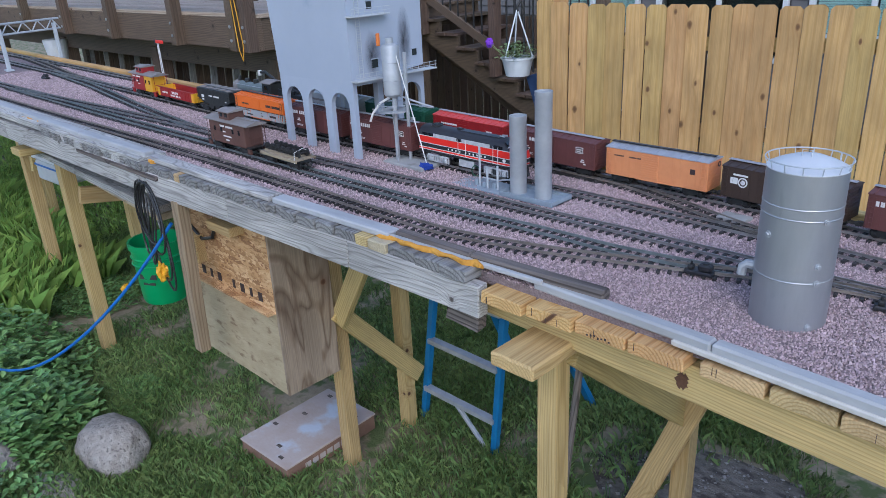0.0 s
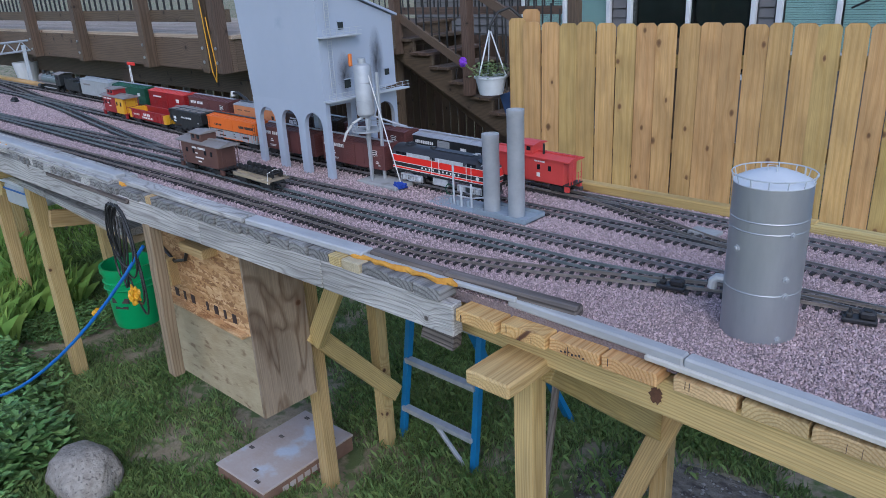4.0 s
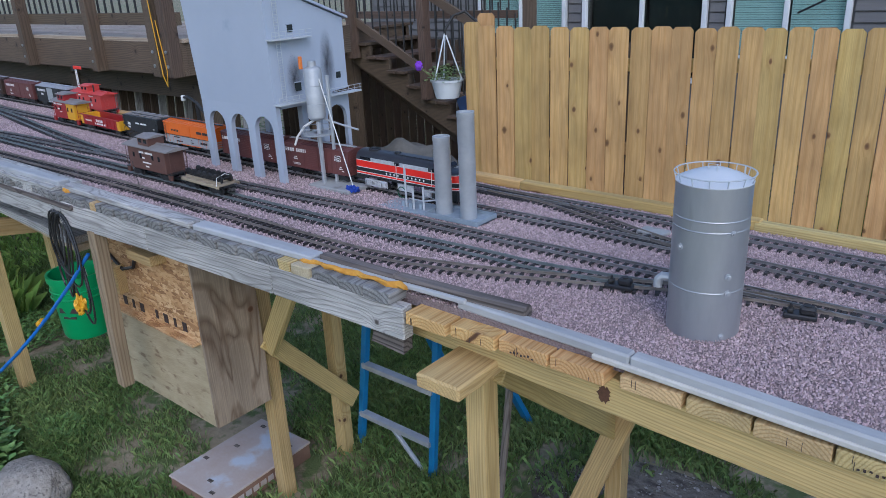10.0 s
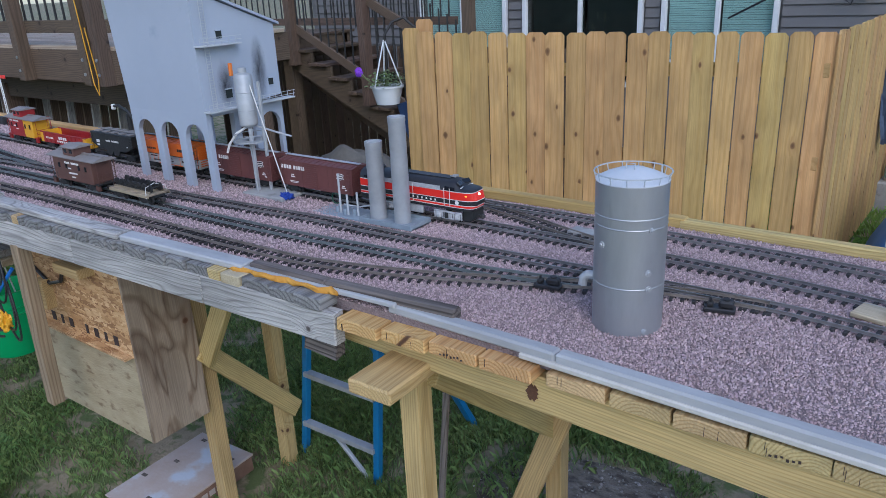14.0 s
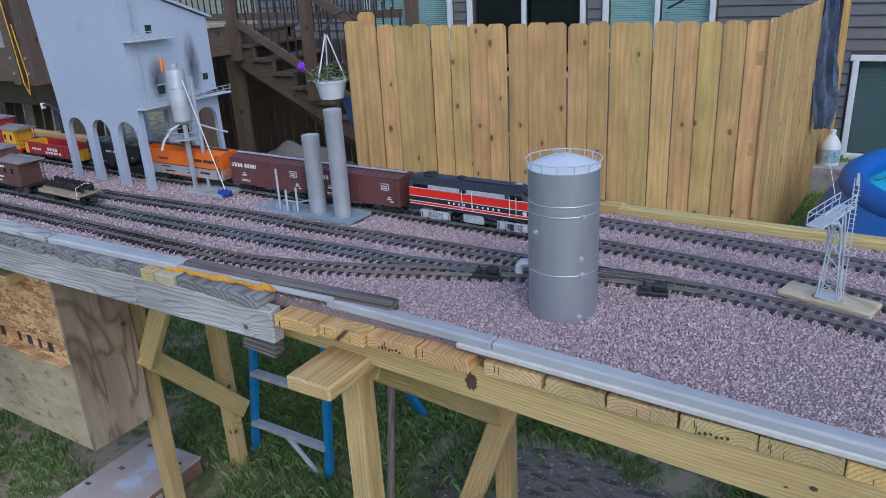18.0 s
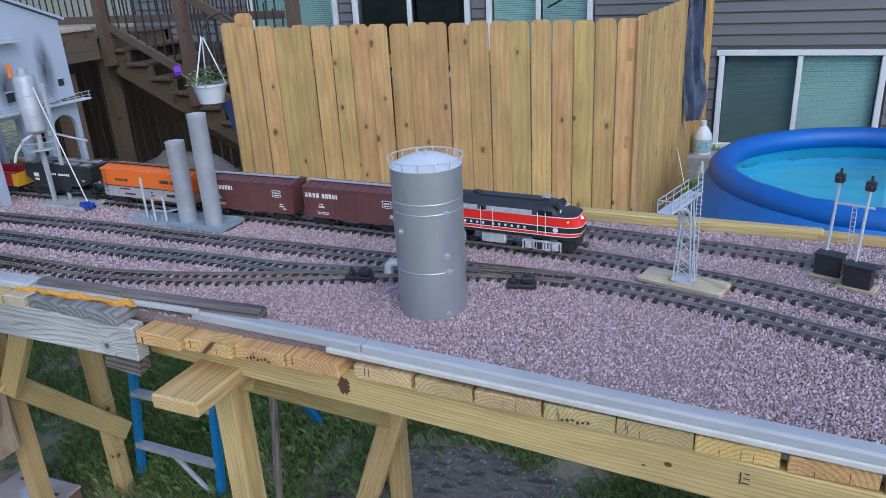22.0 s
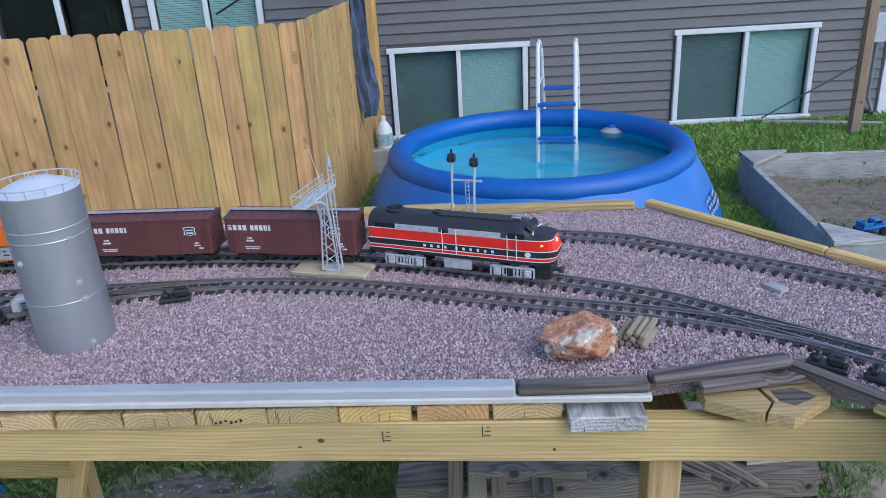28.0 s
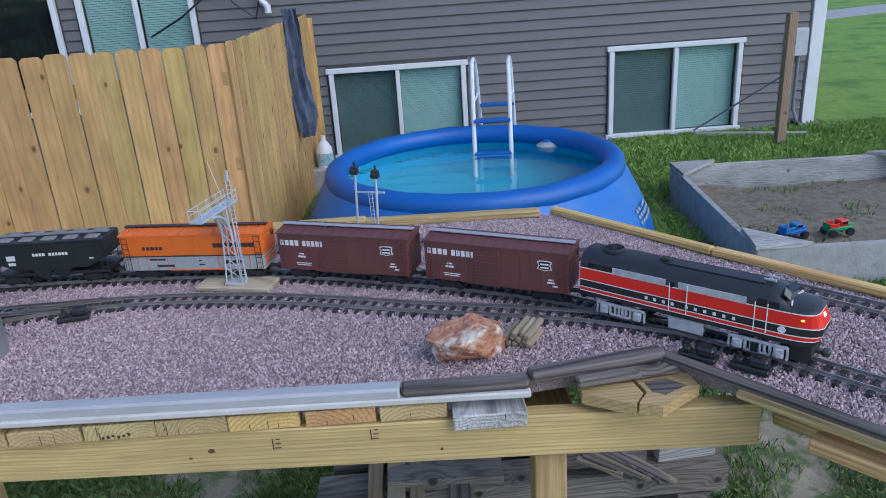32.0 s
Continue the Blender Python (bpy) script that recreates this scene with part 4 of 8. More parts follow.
# ---- deck and stairs ----
deck = thing("deck", Matrix.Identity(4), "brown stained raised timber deck with a black baluster railing", "deck")
DX0, DX1, DY, DZ = -14.0, -5.70, 3.47, 1.95
board("rim_board", (DX0, DY, 1.82), (DX1, DY, 1.82), 0.04, 0.235, M_DECK, deck)
board("rim_board", (DX1 - 0.02, DY + 0.02, 1.82), (DX1 - 0.02, 5.1, 1.82), 0.04, 0.235, M_DECK, deck)
board("beam", (DX0, DY + 0.28, 1.60), (DX1 + 0.05, DY + 0.28, 1.60), 0.09, 0.235, M_DECK, deck)
for k in range(11):
    yy = DY - 0.012 + 0.07 + k * 0.145
    board("deck_board", (DX0, yy, DZ), (DX1 + 0.02, yy, DZ), 0.14, 0.03, M_DECKTOP, deck)
for xx in (-13.2, -11.9, -10.6, -9.35, -8.16, -6.87, -5.93, -5.75):
    board("rail_post", (xx, DY - 0.065, 1.70), (xx, DY - 0.065, 3.05), 0.09, 0.09, M_DECK, deck)
    for zz in (1.78, 1.88):
        part("bolt", rod((xx, DY - 0.118, zz), (xx, DY - 0.108, zz), 0.012, n=8), M_STEEL, deck)
board("bottom_rail", (DX0, DY, 2.10), (DX1, DY, 2.10), 0.04, 0.09, M_DECK, deck)
board("top_rail", (DX0, DY, 2.95), (DX1, DY, 2.95), 0.04, 0.09, M_DECK, deck)
bal = mesh_of("baluster", rod((0, 0, 2.12), (0, 0, 2.95), 0.010, n=6), M_IRON)
for k in range(71):
    part("baluster", bal, None, deck, "", Matrix.Translation((DX0 + 0.15 + k * 0.115, DY, 0)))
for xx in (-13, -10.4, -8.0, -5.95):
    for yy in (DY + 0.28, 4.9):
        board("post", (xx, yy, -0.1), (xx, yy, 1.6), 0.14, 0.14, M_DECK, deck)
for k in range(34):
    xx = -10.6 + k * 0.14
    board("lattice_slat", (xx, DY + 0.55, 0.3), (xx + 0.16, DY + 0.55, 1.5), 0.02, 0.07, M_DECK if k % 3 else M_GREY, deck, roll=90)
board("cross_brace", (-7.2, DY + 0.36, 1.2), (-5.9, DY + 0.36, 0.35), 0.04, 0.09, M_DECK, deck)

stairs = thing("stairs", Matrix.Identity(4), "brown stained timber stair with stringers and landing", "stairs")
LX, SY0, SY1, LZ = -7.27, 6.6, 7.5, 1.75
board("landing_rim", (-10.4, SY0 - 0.02, LZ - 0.13), (LX, SY0 - 0.02, LZ - 0.13), 0.04, 0.235, M_DECK, stairs)
board("landing_rim", (LX - 0.02, SY0, LZ - 0.13), (LX - 0.02, SY1 + 0.1, LZ - 0.13), 0.04, 0.235, M_DECK, stairs)
for k in range(18):
    board("landing_board", (-10.4, 5.12 + k * 0.145, LZ), (LX + 0.03, 5.12 + k * 0.145, LZ), 0.14, 0.03, M_DECK, stairs)
board("landing_post", (LX - 0.12, SY0 + 0.08, -0.1), (LX - 0.12, SY0 + 0.08, LZ - 0.1), 0.14, 0.14, M_DECK, stairs)
N_STEP, RUN, RISE = 11, 0.287, 0.147
out = [(0.0, -0.36), (0.0, -0.02)]
for k in range(N_STEP):
    out += [(k * RUN, -0.02 - (k + 1) * RISE), ((k + 1) * RUN, -0.02 - (k + 1) * RISE)]
out += [(N_STEP * RUN, -0.16 - N_STEP * RISE), (N_STEP * RUN - 0.2, -0.16 - N_STEP * RISE)]
for yy in (SY0, SY1):
    part("stringer", extrude(out, 0.04, axis="y"), M_DECK, stairs, "", Matrix.Translation((LX, yy, LZ)))
for k in range(N_STEP):
    for dx in (0.0, 0.145):
        board("tread", (LX + k * RUN + 0.06 + dx, SY0 - 0.05, LZ - (k + 1) * RISE), (LX + k * RUN + 0.06 + dx, SY1 + 0.07, LZ - (k + 1) * RISE), 0.135, 0.032, M_DECK, stairs)
slope = RISE / RUN
board("lower_rail", (LX + 0.1, SY0 - 0.03, LZ + 0.12), (LX + 2.9, SY0 - 0.03, LZ + 0.12 - 2.8 * slope), 0.04, 0.09, M_DECK, stairs)
board("hand_rail", (LX + 0.1, SY0 - 0.03, LZ + 0.95), (LX + 2.9, SY0 - 0.03, LZ + 0.95 - 2.8 * slope), 0.04, 0.09, M_DECK, stairs)
for xx, zz in ((LX + 0.10, 1.45), (LX + 1.18, 1.05), (LX + 2.5, 0.4)):
    board("newel_post", (xx, SY0 - 0.07, zz), (xx, SY0 - 0.07, zz + 1.75), 0.11, 0.09, M_DECK, stairs)
bal2 = mesh_of("baluster", rod((0, 0, 0), (0, 0, 0.85), 0.010, n=6), M_IRON)
for k in range(24):
    xx = 0.16 + k * 0.115
    for yy in (SY0 - 0.03, SY1 + 0.04):
        part("baluster", bal2, None, stairs, "", Matrix.Translation((LX + xx, yy, LZ + 0.12 - xx * slope)))
for k in range(40):
    part("baluster", bal2, None, stairs, "", Matrix.Translation((-10.3 + k * 0.115, SY1 + 0.2, LZ + 0.1)))
board("far_rail", (-10.4, SY1 + 0.2, LZ + 0.95), (-5.7, SY1 + 0.2, LZ + 0.95), 0.04, 0.09, M_DECK, stairs)
board("far_rail", (-10.4, SY1 + 0.2, LZ + 0.10), (-5.7, SY1 + 0.2, LZ + 0.10), 0.04, 0.09, M_DECK, stairs)
# Added backing, no known part of the stair; darkens the space below it.
for k in range(44):
    board("skirt_board", (-10.2 + k * 0.142, SY1 + 0.32, 0.0), (-10.2 + k * 0.142, SY1 + 0.32, 1.55), 0.02, 0.136, M_DECK, stairs, roll=90)
board("brace", (LX - 0.2, SY0 + 0.3, 1.35), (LX + 2.0, SY0 + 0.3, 0.2), 0.04, 0.14, M_DECK, stairs)
tarp = thing("covered_heap", Matrix.Translation((-5.9, 6.0, 0)), "dark grey tarpaulin over a heap below the stair", "tarp")
bm = bmesh.new()
bmesh.ops.create_grid(bm, x_segments=30, y_segments=20, size=1.0)
for v in bm.verts:
    x, y = v.co.x, v.co.y
    r = min(1.0, math.hypot(x, y))
    v.co = Vector((x * 0.95, y * 0.5, max(0.0, 0.72 * (1 - r**2) ** 0.8 + 0.12 * noise.noise(Vector((x * 3, y * 3, 2)))) - 0.02))
part("sheet", bm, M_TARP, tarp, smooth=True)
chute = thing("slide_tube", Matrix.Translation((0, 0, 0)), "blue plastic board leaning beside the stair", "board")
board("panel", (-4.56, 5.20, 1.37), (-4.42, 5.21, 0.97), 0.03, 0.10, M_SLIDE, chute)
yellow_cord = thing("extension_cord", Matrix.Translation((-5.84, DY - 0.12, 0)), "yellow extension cord hanging on the deck post", "cord")
part("wire", tube([(-0.03, 0, 3.0), (-0.02, -0.01, 2.4), (0.0, 0, 1.9), (0.03, -0.01, 1.72), (0.05, 0, 1.64), (0.06, 0.01, 1.75), (0.03, 0, 2.1)], 0.004, 6), M_YELLOW, yellow_cord)

pot = thing("hanging_pot", Matrix.Translation((-4.64, 5.118, 0)), "white hanging flower pot with trailing leaves and purple blooms", "flower pot")
part("pot", lathe([(0.0, 1.372), (0.094, 1.372), (0.126, 1.503), (0.135, 1.503), (0.135, 1.518), (0.119, 1.518), (0.115, 1.47), (0.0, 1.47)], 28), M_WHITE, pot, smooth=True)
for a in (20, 140, 260):
    part("hanger_wire", rod((0.128 * math.cos(radians(a)), 0.128 * math.sin(radians(a)), 1.515), (0, 0, 1.88), 0.006, n=6), M_WHITE, pot)
rng = np.random.default_rng(5)
v, f = [], []
for _ in range(520):
    a, d = rng.uniform(0, math.tau), rng.uniform(0, 0.175)
    c = Vector((d * math.cos(a), d * math.sin(a), 1.51 + rng.uniform(0, 0.13) * (1 - d * 2.2)))
    s, t = rng.uniform(0.012, 0.03), rng.uniform(0, math.tau)
    u, w = Vector((math.cos(t), math.sin(t), rng.uniform(-0.4, 0.6))) * s, Vector((-math.sin(t), math.cos(t), rng.uniform(-0.4, 0.4))) * s * 0.5
    n0 = len(v)
    v += [tuple(c), tuple(c + u * 0.5 + w), tuple(c + u), tuple(c + u * 0.5 - w)]
    f += [(n0, n0 + 1, n0 + 2), (n0, n0 + 2, n0 + 3)]
part("leaves", stuff_mesh("leaves", v, f, M_FLOWERGREEN), None, pot, "small pale green leaves")
for bx, by, bz in ((-0.25, -0.05, 1.63), (-0.29, 0.0, 1.60)):
    bm = bmesh.new()
    for k in range(6):
        a = k * math.tau / 6
        bmesh.ops.create_uvsphere(bm, u_segments=6, v_segments=5, radius=0.017, matrix=Matrix.Translation((0.017 * math.cos(a), 0.017 * math.sin(a), 0)) @ Matrix.Diagonal((1, 1, 0.4, 1)))
    part("bloom", bm, M_PURPLE, pot, "purple flower", pose(bx, by, bz, 60, 0, 30))
    part("stem", rod((bx, by, bz), (bx * 0.4, by * 0.4, 1.5), 0.003, n=5), M_FLOWERGREEN, pot)
hook = thing("shepherd_hook", Matrix.Translation((-4.55, 5.3, 0)), "black iron crook that carries the flower pot", "plant hook")
part("rod", tube([(0.14, 0.0, 0.0), (0.14, 0, 1.7), (0.1, -0.02, 1.95), (0.02, -0.06, 2.03), (-0.05, -0.12, 2.0), (-0.09, -0.18, 1.9), (-0.09, -0.18, 1.86)], 0.011), M_IRON, hook)


# ---- sand pit ----
pit = thing("sandbox", Matrix.Identity(4), "weathered grey timber sand pit with corner seats", "sandbox")
board("side", (2.21, 7.30, 0.17), (2.0, 5.06, 0.17), 0.05, 0.34, M_CONCRETE, pit)
board("side", (2.21, 7.28, 0.17), (4.5, 7.12, 0.17), 0.05, 0.34, M_GREY, pit)
board("side", (1.98, 5.08, 0.17), (4.6, 4.92, 0.17), 0.05, 0.34, M_CONCRETE, pit)
board("side", (4.5, 7.12, 0.17), (4.6, 4.92, 0.17), 0.05, 0.34, M_GREY, pit)
for c, d, e in (((2.18, 7.32), (2.62, 7.30), (2.16, 6.9)), ((1.96, 5.04), (2.36, 5.03), (2.03, 5.42)), ((4.52, 7.15), (4.05, 7.17), (4.54, 6.75))):
    part("corner_seat", extrude([c, d, e], 0.03, axis="z", at=0.342), M_GREY, pit)
def pit_place(rng):
    x, y = rng.uniform(2.3, 4.3), rng.uniform(5.2, 7.1)
    return (x, y, 1.0) if noise.noise(Vector((x * 2.2, y * 2.2, 3))) > 0.12 else (None, None, None)


bm = bmesh.new()
bmesh.ops.create_grid(bm, x_segments=40, y_segments=36, size=0.5)
for v in bm.verts:
    y = 5.05 + (v.co.y + 0.5) * 2.15
    x = 2.04 + 0.094 * (y - 5.06) + (v.co.x + 0.5) * 2.35
    v.co = Vector((x, y, 0.11 + 0.05 * noise.noise(Vector((x * 2, y * 2, 0))) + 0.015 * noise.noise(Vector((x * 9, y * 9, 0)))))
sand = part("sand", bm, M_SAND, None, smooth=True)
tagged(sand, "dry uneven sand with weeds in the pit", "sand", kind="structure")


blades("pit_weeds", 700, pit_place, 0.06, M_GRASS, "sparse weeds growing in the sand pit", wide=0.005)


def toy(at, turn, body, cab, label):
    t = thing("toy_truck", pose(*at, 0, 0, turn), label, "toy", "toys in the sand")
    part("body", box(0.21, 0.09, 0.035, (0, 0, 0.060), 0.008), body, t)
    part("cab", box(0.075, 0.085, 0.05, (0.03, 0, 0.100), 0.010), cab, t)
    part("hood", box(0.05, 0.075, 0.022, (0.085, 0, 0.085), 0.006), body, t)
    for y in (-0.041, 0.041):
        part("bed_side", box(0.085, 0.008, 0.035, (-0.06, y, 0.092), 0.002), cab, t)
    part("tailgate", box(0.008, 0.085, 0.035, (-0.10, 0, 0.092), 0.002), body, t)
    for y in (-0.0435, 0.0435):
        part("side_window", box(0.045, 0.002, 0.022, (0.03, y, 0.108)), M_GLASSDARK, t)
    for x in (-0.075, 0.075):
        for y in (-0.05, 0.05):
            part("wheel", rod((x, y - 0.013, 0.032), (x, y + 0.013, 0.032), 0.032, n=16), M_BLACK, t)
    return t


toy((2.60, 5.74, 0.12), 15, M_HOSE, M_BLUE, "blue plastic toy truck standing in the sand")
toy((2.96, 5.74, 0.12), 8, M_GREEN, M_RED, "green and red plastic toy truck in the sand")


# ---- railway table ----
TOP = 1.5


def ramp(x):
    """The yard end of the table climbs gently to the left."""
    return 0.03 * max(0.0, -2.4 - x)


FRONT = [(-17, 0.98), (-9, 1.46), (-5.3, 1.675), (-4.0, 1.745), (-2.9, 1.80), (-2.4, 1.84), (-1.16, 1.83), (-0.40, 1.777), (-0.15, 1.79), (0.12, 1.825), (0.29, 1.675), (1.32, 0.43)]
BACK = [(1.88, 0.56), (0.44, 2.318), (0.098, 2.775), (-0.335, 2.79), (-0.96, 2.80), (-2.4, 2.835), (-6.14, 2.63), (-7.63, 2.53), (-17, 2.02)]
OUTLINE = FRONT + BACK
table = thing("railway_table", Matrix.Identity(4), "raised timber table with a gravel-covered top for a model railway", "table")
right = [p for p in OUTLINE if p[0] >= -2.4]
left = [p for p in FRONT if p[0] <= -2.4] + [p for p in BACK if p[0] <= -2.4]
bm = extrude(right, 0.032, axis="z", at=TOP - 0.036)
extrude(left, 0.032, bm=bm, axis="z", at=TOP - 0.036)
for v in bm.verts:
    v.co.z += ramp(v.co.x)
part("gravel_bed", bm, M_BED, table, "bed of pinkish crushed granite, darkened for shade between chips")


def inside(x, y):
    hit = np.zeros(len(x), bool)
    for (ax, ay), (bx, by) in zip(OUTLINE, OUTLINE[1:] + OUTLINE[:1]):
        if ay != by:
            hit ^= ((ay > y) != (by > y)) & (x < (bx - ax) * (y - ay) / (by - ay) + ax)
    return hit


def chips(name, x0, x1, pitch, size, seed):
    """Loose crushed stone: small jittered ridged chips over the bed."""
    rng = np.random.default_rng(seed)
    gx, gy = np.meshgrid(np.arange(x0, x1, pitch), np.arange(0.45, 2.9, pitch))
    x, y = gx.ravel() + rng.uniform(-0.6, 0.6, gx.size) * pitch, gy.ravel() + rng.uniform(-0.6, 0.6, gx.size) * pitch
    keep = inside(x, y)
    x, y = x[keep], y[keep]
    n = len(x)
    r = size * rng.uniform(0.55, 1.35, n)
    base = np.array([(1, 0, -0.5), (0.1, 1, -0.5), (-1, 0, -0.5), (0, -1, -0.5), (0.45, 0.1, 0.75), (-0.4, -0.1, 0.8)], float)
    v = base[None] * r[:, None, None] * rng.uniform(0.55, 1.15, (n, 6, 1))
    v += rng.normal(0, 0.16, (n, 6, 3)) * r[:, None, None]
    a, b = rng.uniform(0, math.tau, n), rng.uniform(-0.45, 0.45, n)
    ca, sa, cb, sb = np.cos(a), np.sin(a), np.cos(b), np.sin(b)
    v = np.stack([v[..., 0], v[..., 1] * cb[:, None] - v[..., 2] * sb[:, None], v[..., 1] * sb[:, None] + v[..., 2] * cb[:, None]], -1)
    v = np.stack([v[..., 0] * ca[:, None] - v[..., 1] * sa[:, None], v[..., 0] * sa[:, None] + v[..., 1] * ca[:, None], v[..., 2]], -1)
    lump = np.array([noise.noise(Vector((p * 3, q * 3, 0))) for p, q in zip(x[::1], y[::1])]) * 0.003
    v += np.stack([x, y, TOP + np.array([ramp(p) for p in x]) - 0.002 + rng.uniform(-0.002, 0.0025, n) + lump], -1)[:, None, :]
    f = np.array([(0, 1, 4), (1, 5, 4), (1, 2, 5), (2, 3, 5), (3, 4, 5), (3, 0, 4)])
    f = (f[None] + 6 * np.arange(n)[:, None, None]).reshape(-1, 3)
    me = bpy.data.meshes.new(name)
    me.vertices.add(n * 6)
    me.vertices.foreach_set("co", v.reshape(-1))
    me.loops.add(len(f) * 3)
    me.loops.foreach_set("vertex_index", f.reshape(-1).astype(np.int32))
    me.polygons.add(len(f))
    me.polygons.foreach_set("loop_start", np.arange(0, len(f) * 3, 3, dtype=np.int32))
    me.polygons.foreach_set("loop_total", np.full(len(f), 3, np.int32))
    me.update(calc_edges=True)
    me.materials.append(M_STONE)
    return tagged(part(name, me), "loose pinkish grey crushed granite chips", "gravel", kind="stuff")


chips("gravel", -2.3, 1.1, 0.0045, 0.0034, 3)
chips("far_gravel", -7.0, -2.3, 0.0066, 0.0044, 4)

# front edge, newer part: a joist, sawn block ends on it, plastic trim along the gravel
JA, JB = Vector((-2.14, 1.898, 1.392)), Vector((0.294, 1.7365, 1.392))
board("joist", JA, JB, 0.04, 0.094, M_TREATED, table)
part("knot", extrude([((0.016 + 0.004 * math.sin(k * 4.7)) * math.cos(k * math.tau / 30), (0.021 + 0.005 * math.sin(k * 7.9)) * math.sin(k * math.tau / 30)) for k in range(30)], 0.002, axis="z", at=-0.0005), M_KNOT, table, "dark knot", pose(-1.507, 1.8355, 1.392, 90, 0, -3.9))


def joist_mark(x, z, outline, label):
    part("joist_mark", extrude(outline, 0.0015, axis="z", at=-0.0005), M_KNOT if "knot" in label else M_DARKLETTER, table, label, pose(x, 1.898 - 0.0663 * (x + 2.14) - 0.0203, z, 90, 0, -3.8))


for x, z, rx, rz in ((-0.786, 1.397, 0.007, 0.005), (-0.83, 1.382, 0.004, 0.002), (-0.33, 1.375, 0.003, 0.003)):
    joist_mark(x, z, [(rx * (1 + 0.2 * math.sin(k * 3.1)) * math.cos(k * math.tau / 14), rz * math.sin(k * math.tau / 14)) for k in range(14)], "small dark knot")
for x, z in ((-0.653, 1.406), (-0.458, 1.417)):
    for k in range(3):
        w = 0.014 - 0.003 * k
        joist_mark(x + 0.001 * k, z - 0.010 + 0.010 * k, [(-w / 2, 0), (w / 2, 0), (w / 2, 0.0016), (-w / 2, 0.0016)], "faded printed grade bars")
    joist_mark(x - 0.009, z, [(-0.001, -0.012), (0.001, -0.012), (0.001, 0.012), (-0.001, 0.012)], "faded printed grade bars")
blocks = [(-2.06, 0.138, 0.045, 1, 0), (-1.915, 0.138, 0.03, 1, 0), (-1.77, 0.138, 0.02, 1, 0), (-1.625, 0.138, 0.015, 1, 0), (-1.455, 0.14, 0, 0, 0), (-1.305, 0.13, 0, 0, 0), (-1.168, 0.138, 0, 0, 0),
          (-1.024, 0.139, 0, 0, 0), (-0.883, 0.138, 0.0, 0, 0), (-0.742, 0.139, 0.0, 1, 1), (-0.592, 0.138, 0.004, 1, 0), (-0.446, 0.132, 0.004, 0, 1), (-0.305, 0.143, 0.035, 2, 1)]
for x0, zz, n in ((-1.70, 1.457, 7), (-0.955, 1.455, 6)):
    for k in range(n):
        yy = 1.797 - 0.028 * (x0 + 1.0 - 0.07) - 0.0135 - (0.0205 if n == 7 else 0.0)
        part("stamp_mark", box(0.005, 0.0012, 0.004 + 0.002 * (k % 2), (x0 - 0.03 + k * 0.010, yy, zz - 0.004 + 0.002 * (k % 3)), 0.0), M_DARKLETTER, table, "blurred printed bars")
for x0, w, out, kind, turn in blocks:
    yy = 1.797 - 0.028 * (x0 + 1.0)
    y0 = yy - 0.008 - out - 0.004 * random.random()
    zz = 1.4585 - (0.012 if kind == 2 else 0.0)
    for k in range(random.choice((1, 2, 2, 3))):
        cx = x0 + w * random.uniform(0.12, 0.88)
        h = random.uniform(0.010, 0.024)
        part("crack", box(0.0011, 0.0012, h, (cx, y0 - 0.0002, zz + random.choice((-1, 1)) * (0.0145 - h / 2))), M_DARKLETTER, table, "dark drying crack")
    board("block_end", (x0 + w / 2, y0, zz), (x0 + w / 2 + 0.004, y0 + 0.26, zz), w, 0.034, (M_BLOCK, M_FRESH, M_GREY)[kind], table, bevel=0.0022, rough=0.001)


def curb(points, w, h, z, material, name="edge_trim"):
    for (ax, ay), (bx, by) in zip(points, points[1:]):
        board(name, (ax, ay, z + ramp(ax)), (bx - 0.002, by, z + ramp(bx)), w, h, material, table, bevel=0.005)


curb([(-1.93, 1.852), (-1.44, 1.832), (-0.40, 1.772)], 0.036, 0.026, 1.508, M_PVC)
curb([(-1.53, 1.820), (-0.15, 1.747)], 0.018, 0.014, 1.493, M_CREAM, "edge_strip")
curb([(-0.398, 1.772), (-0.152, 1.765)], 0.034, 0.022, 1.509, M_DARK)
curb([(-0.15, 1.772), (0.128, 1.815)], 0.036, 0.021, 1.516, M_DARK)
curb([(-0.06, 1.765), (0.15, 1.79)], 0.03, 0.018, 1.497, M_DARK)
curb([(0.125, 1.81), (0.47, 1.40)], 0.022, 0.018, 1.513, M_DARK)
curb([(0.475, 1.395), (1.30, 0.40)], 0.036, 0.024, 1.510, M_PVC)
curb([(0.102, 2.775), (0.445, 2.325), (0.72, 1.985), (1.9, 0.55)], 0.030, 0.021, 1.512, M_FRESH, "back_curb")
curb([(-0.52, 2.80), (0.06, 2.765)], 0.04, 0.026, 1.510, M_TREATED, "back_curb")
curb([(-1.5, 2.825), (-0.5, 2.80)], 0.04, 0.034, 1.512, M_TREATED, "back_curb")
curb([(-17, 2.03), (-7.63, 2.54), (-6.14, 2.64), (-4.2, 2.745), (-2.4, 2.845), (-1.48, 2.83)], 0.045, 0.036, 1.515, M_FENCE, "back_curb")
curb([(-2.1, 2.895), (-0.7, 2.842)], 0.04, 0.03, 1.495, M_FENCE, "back_curb")
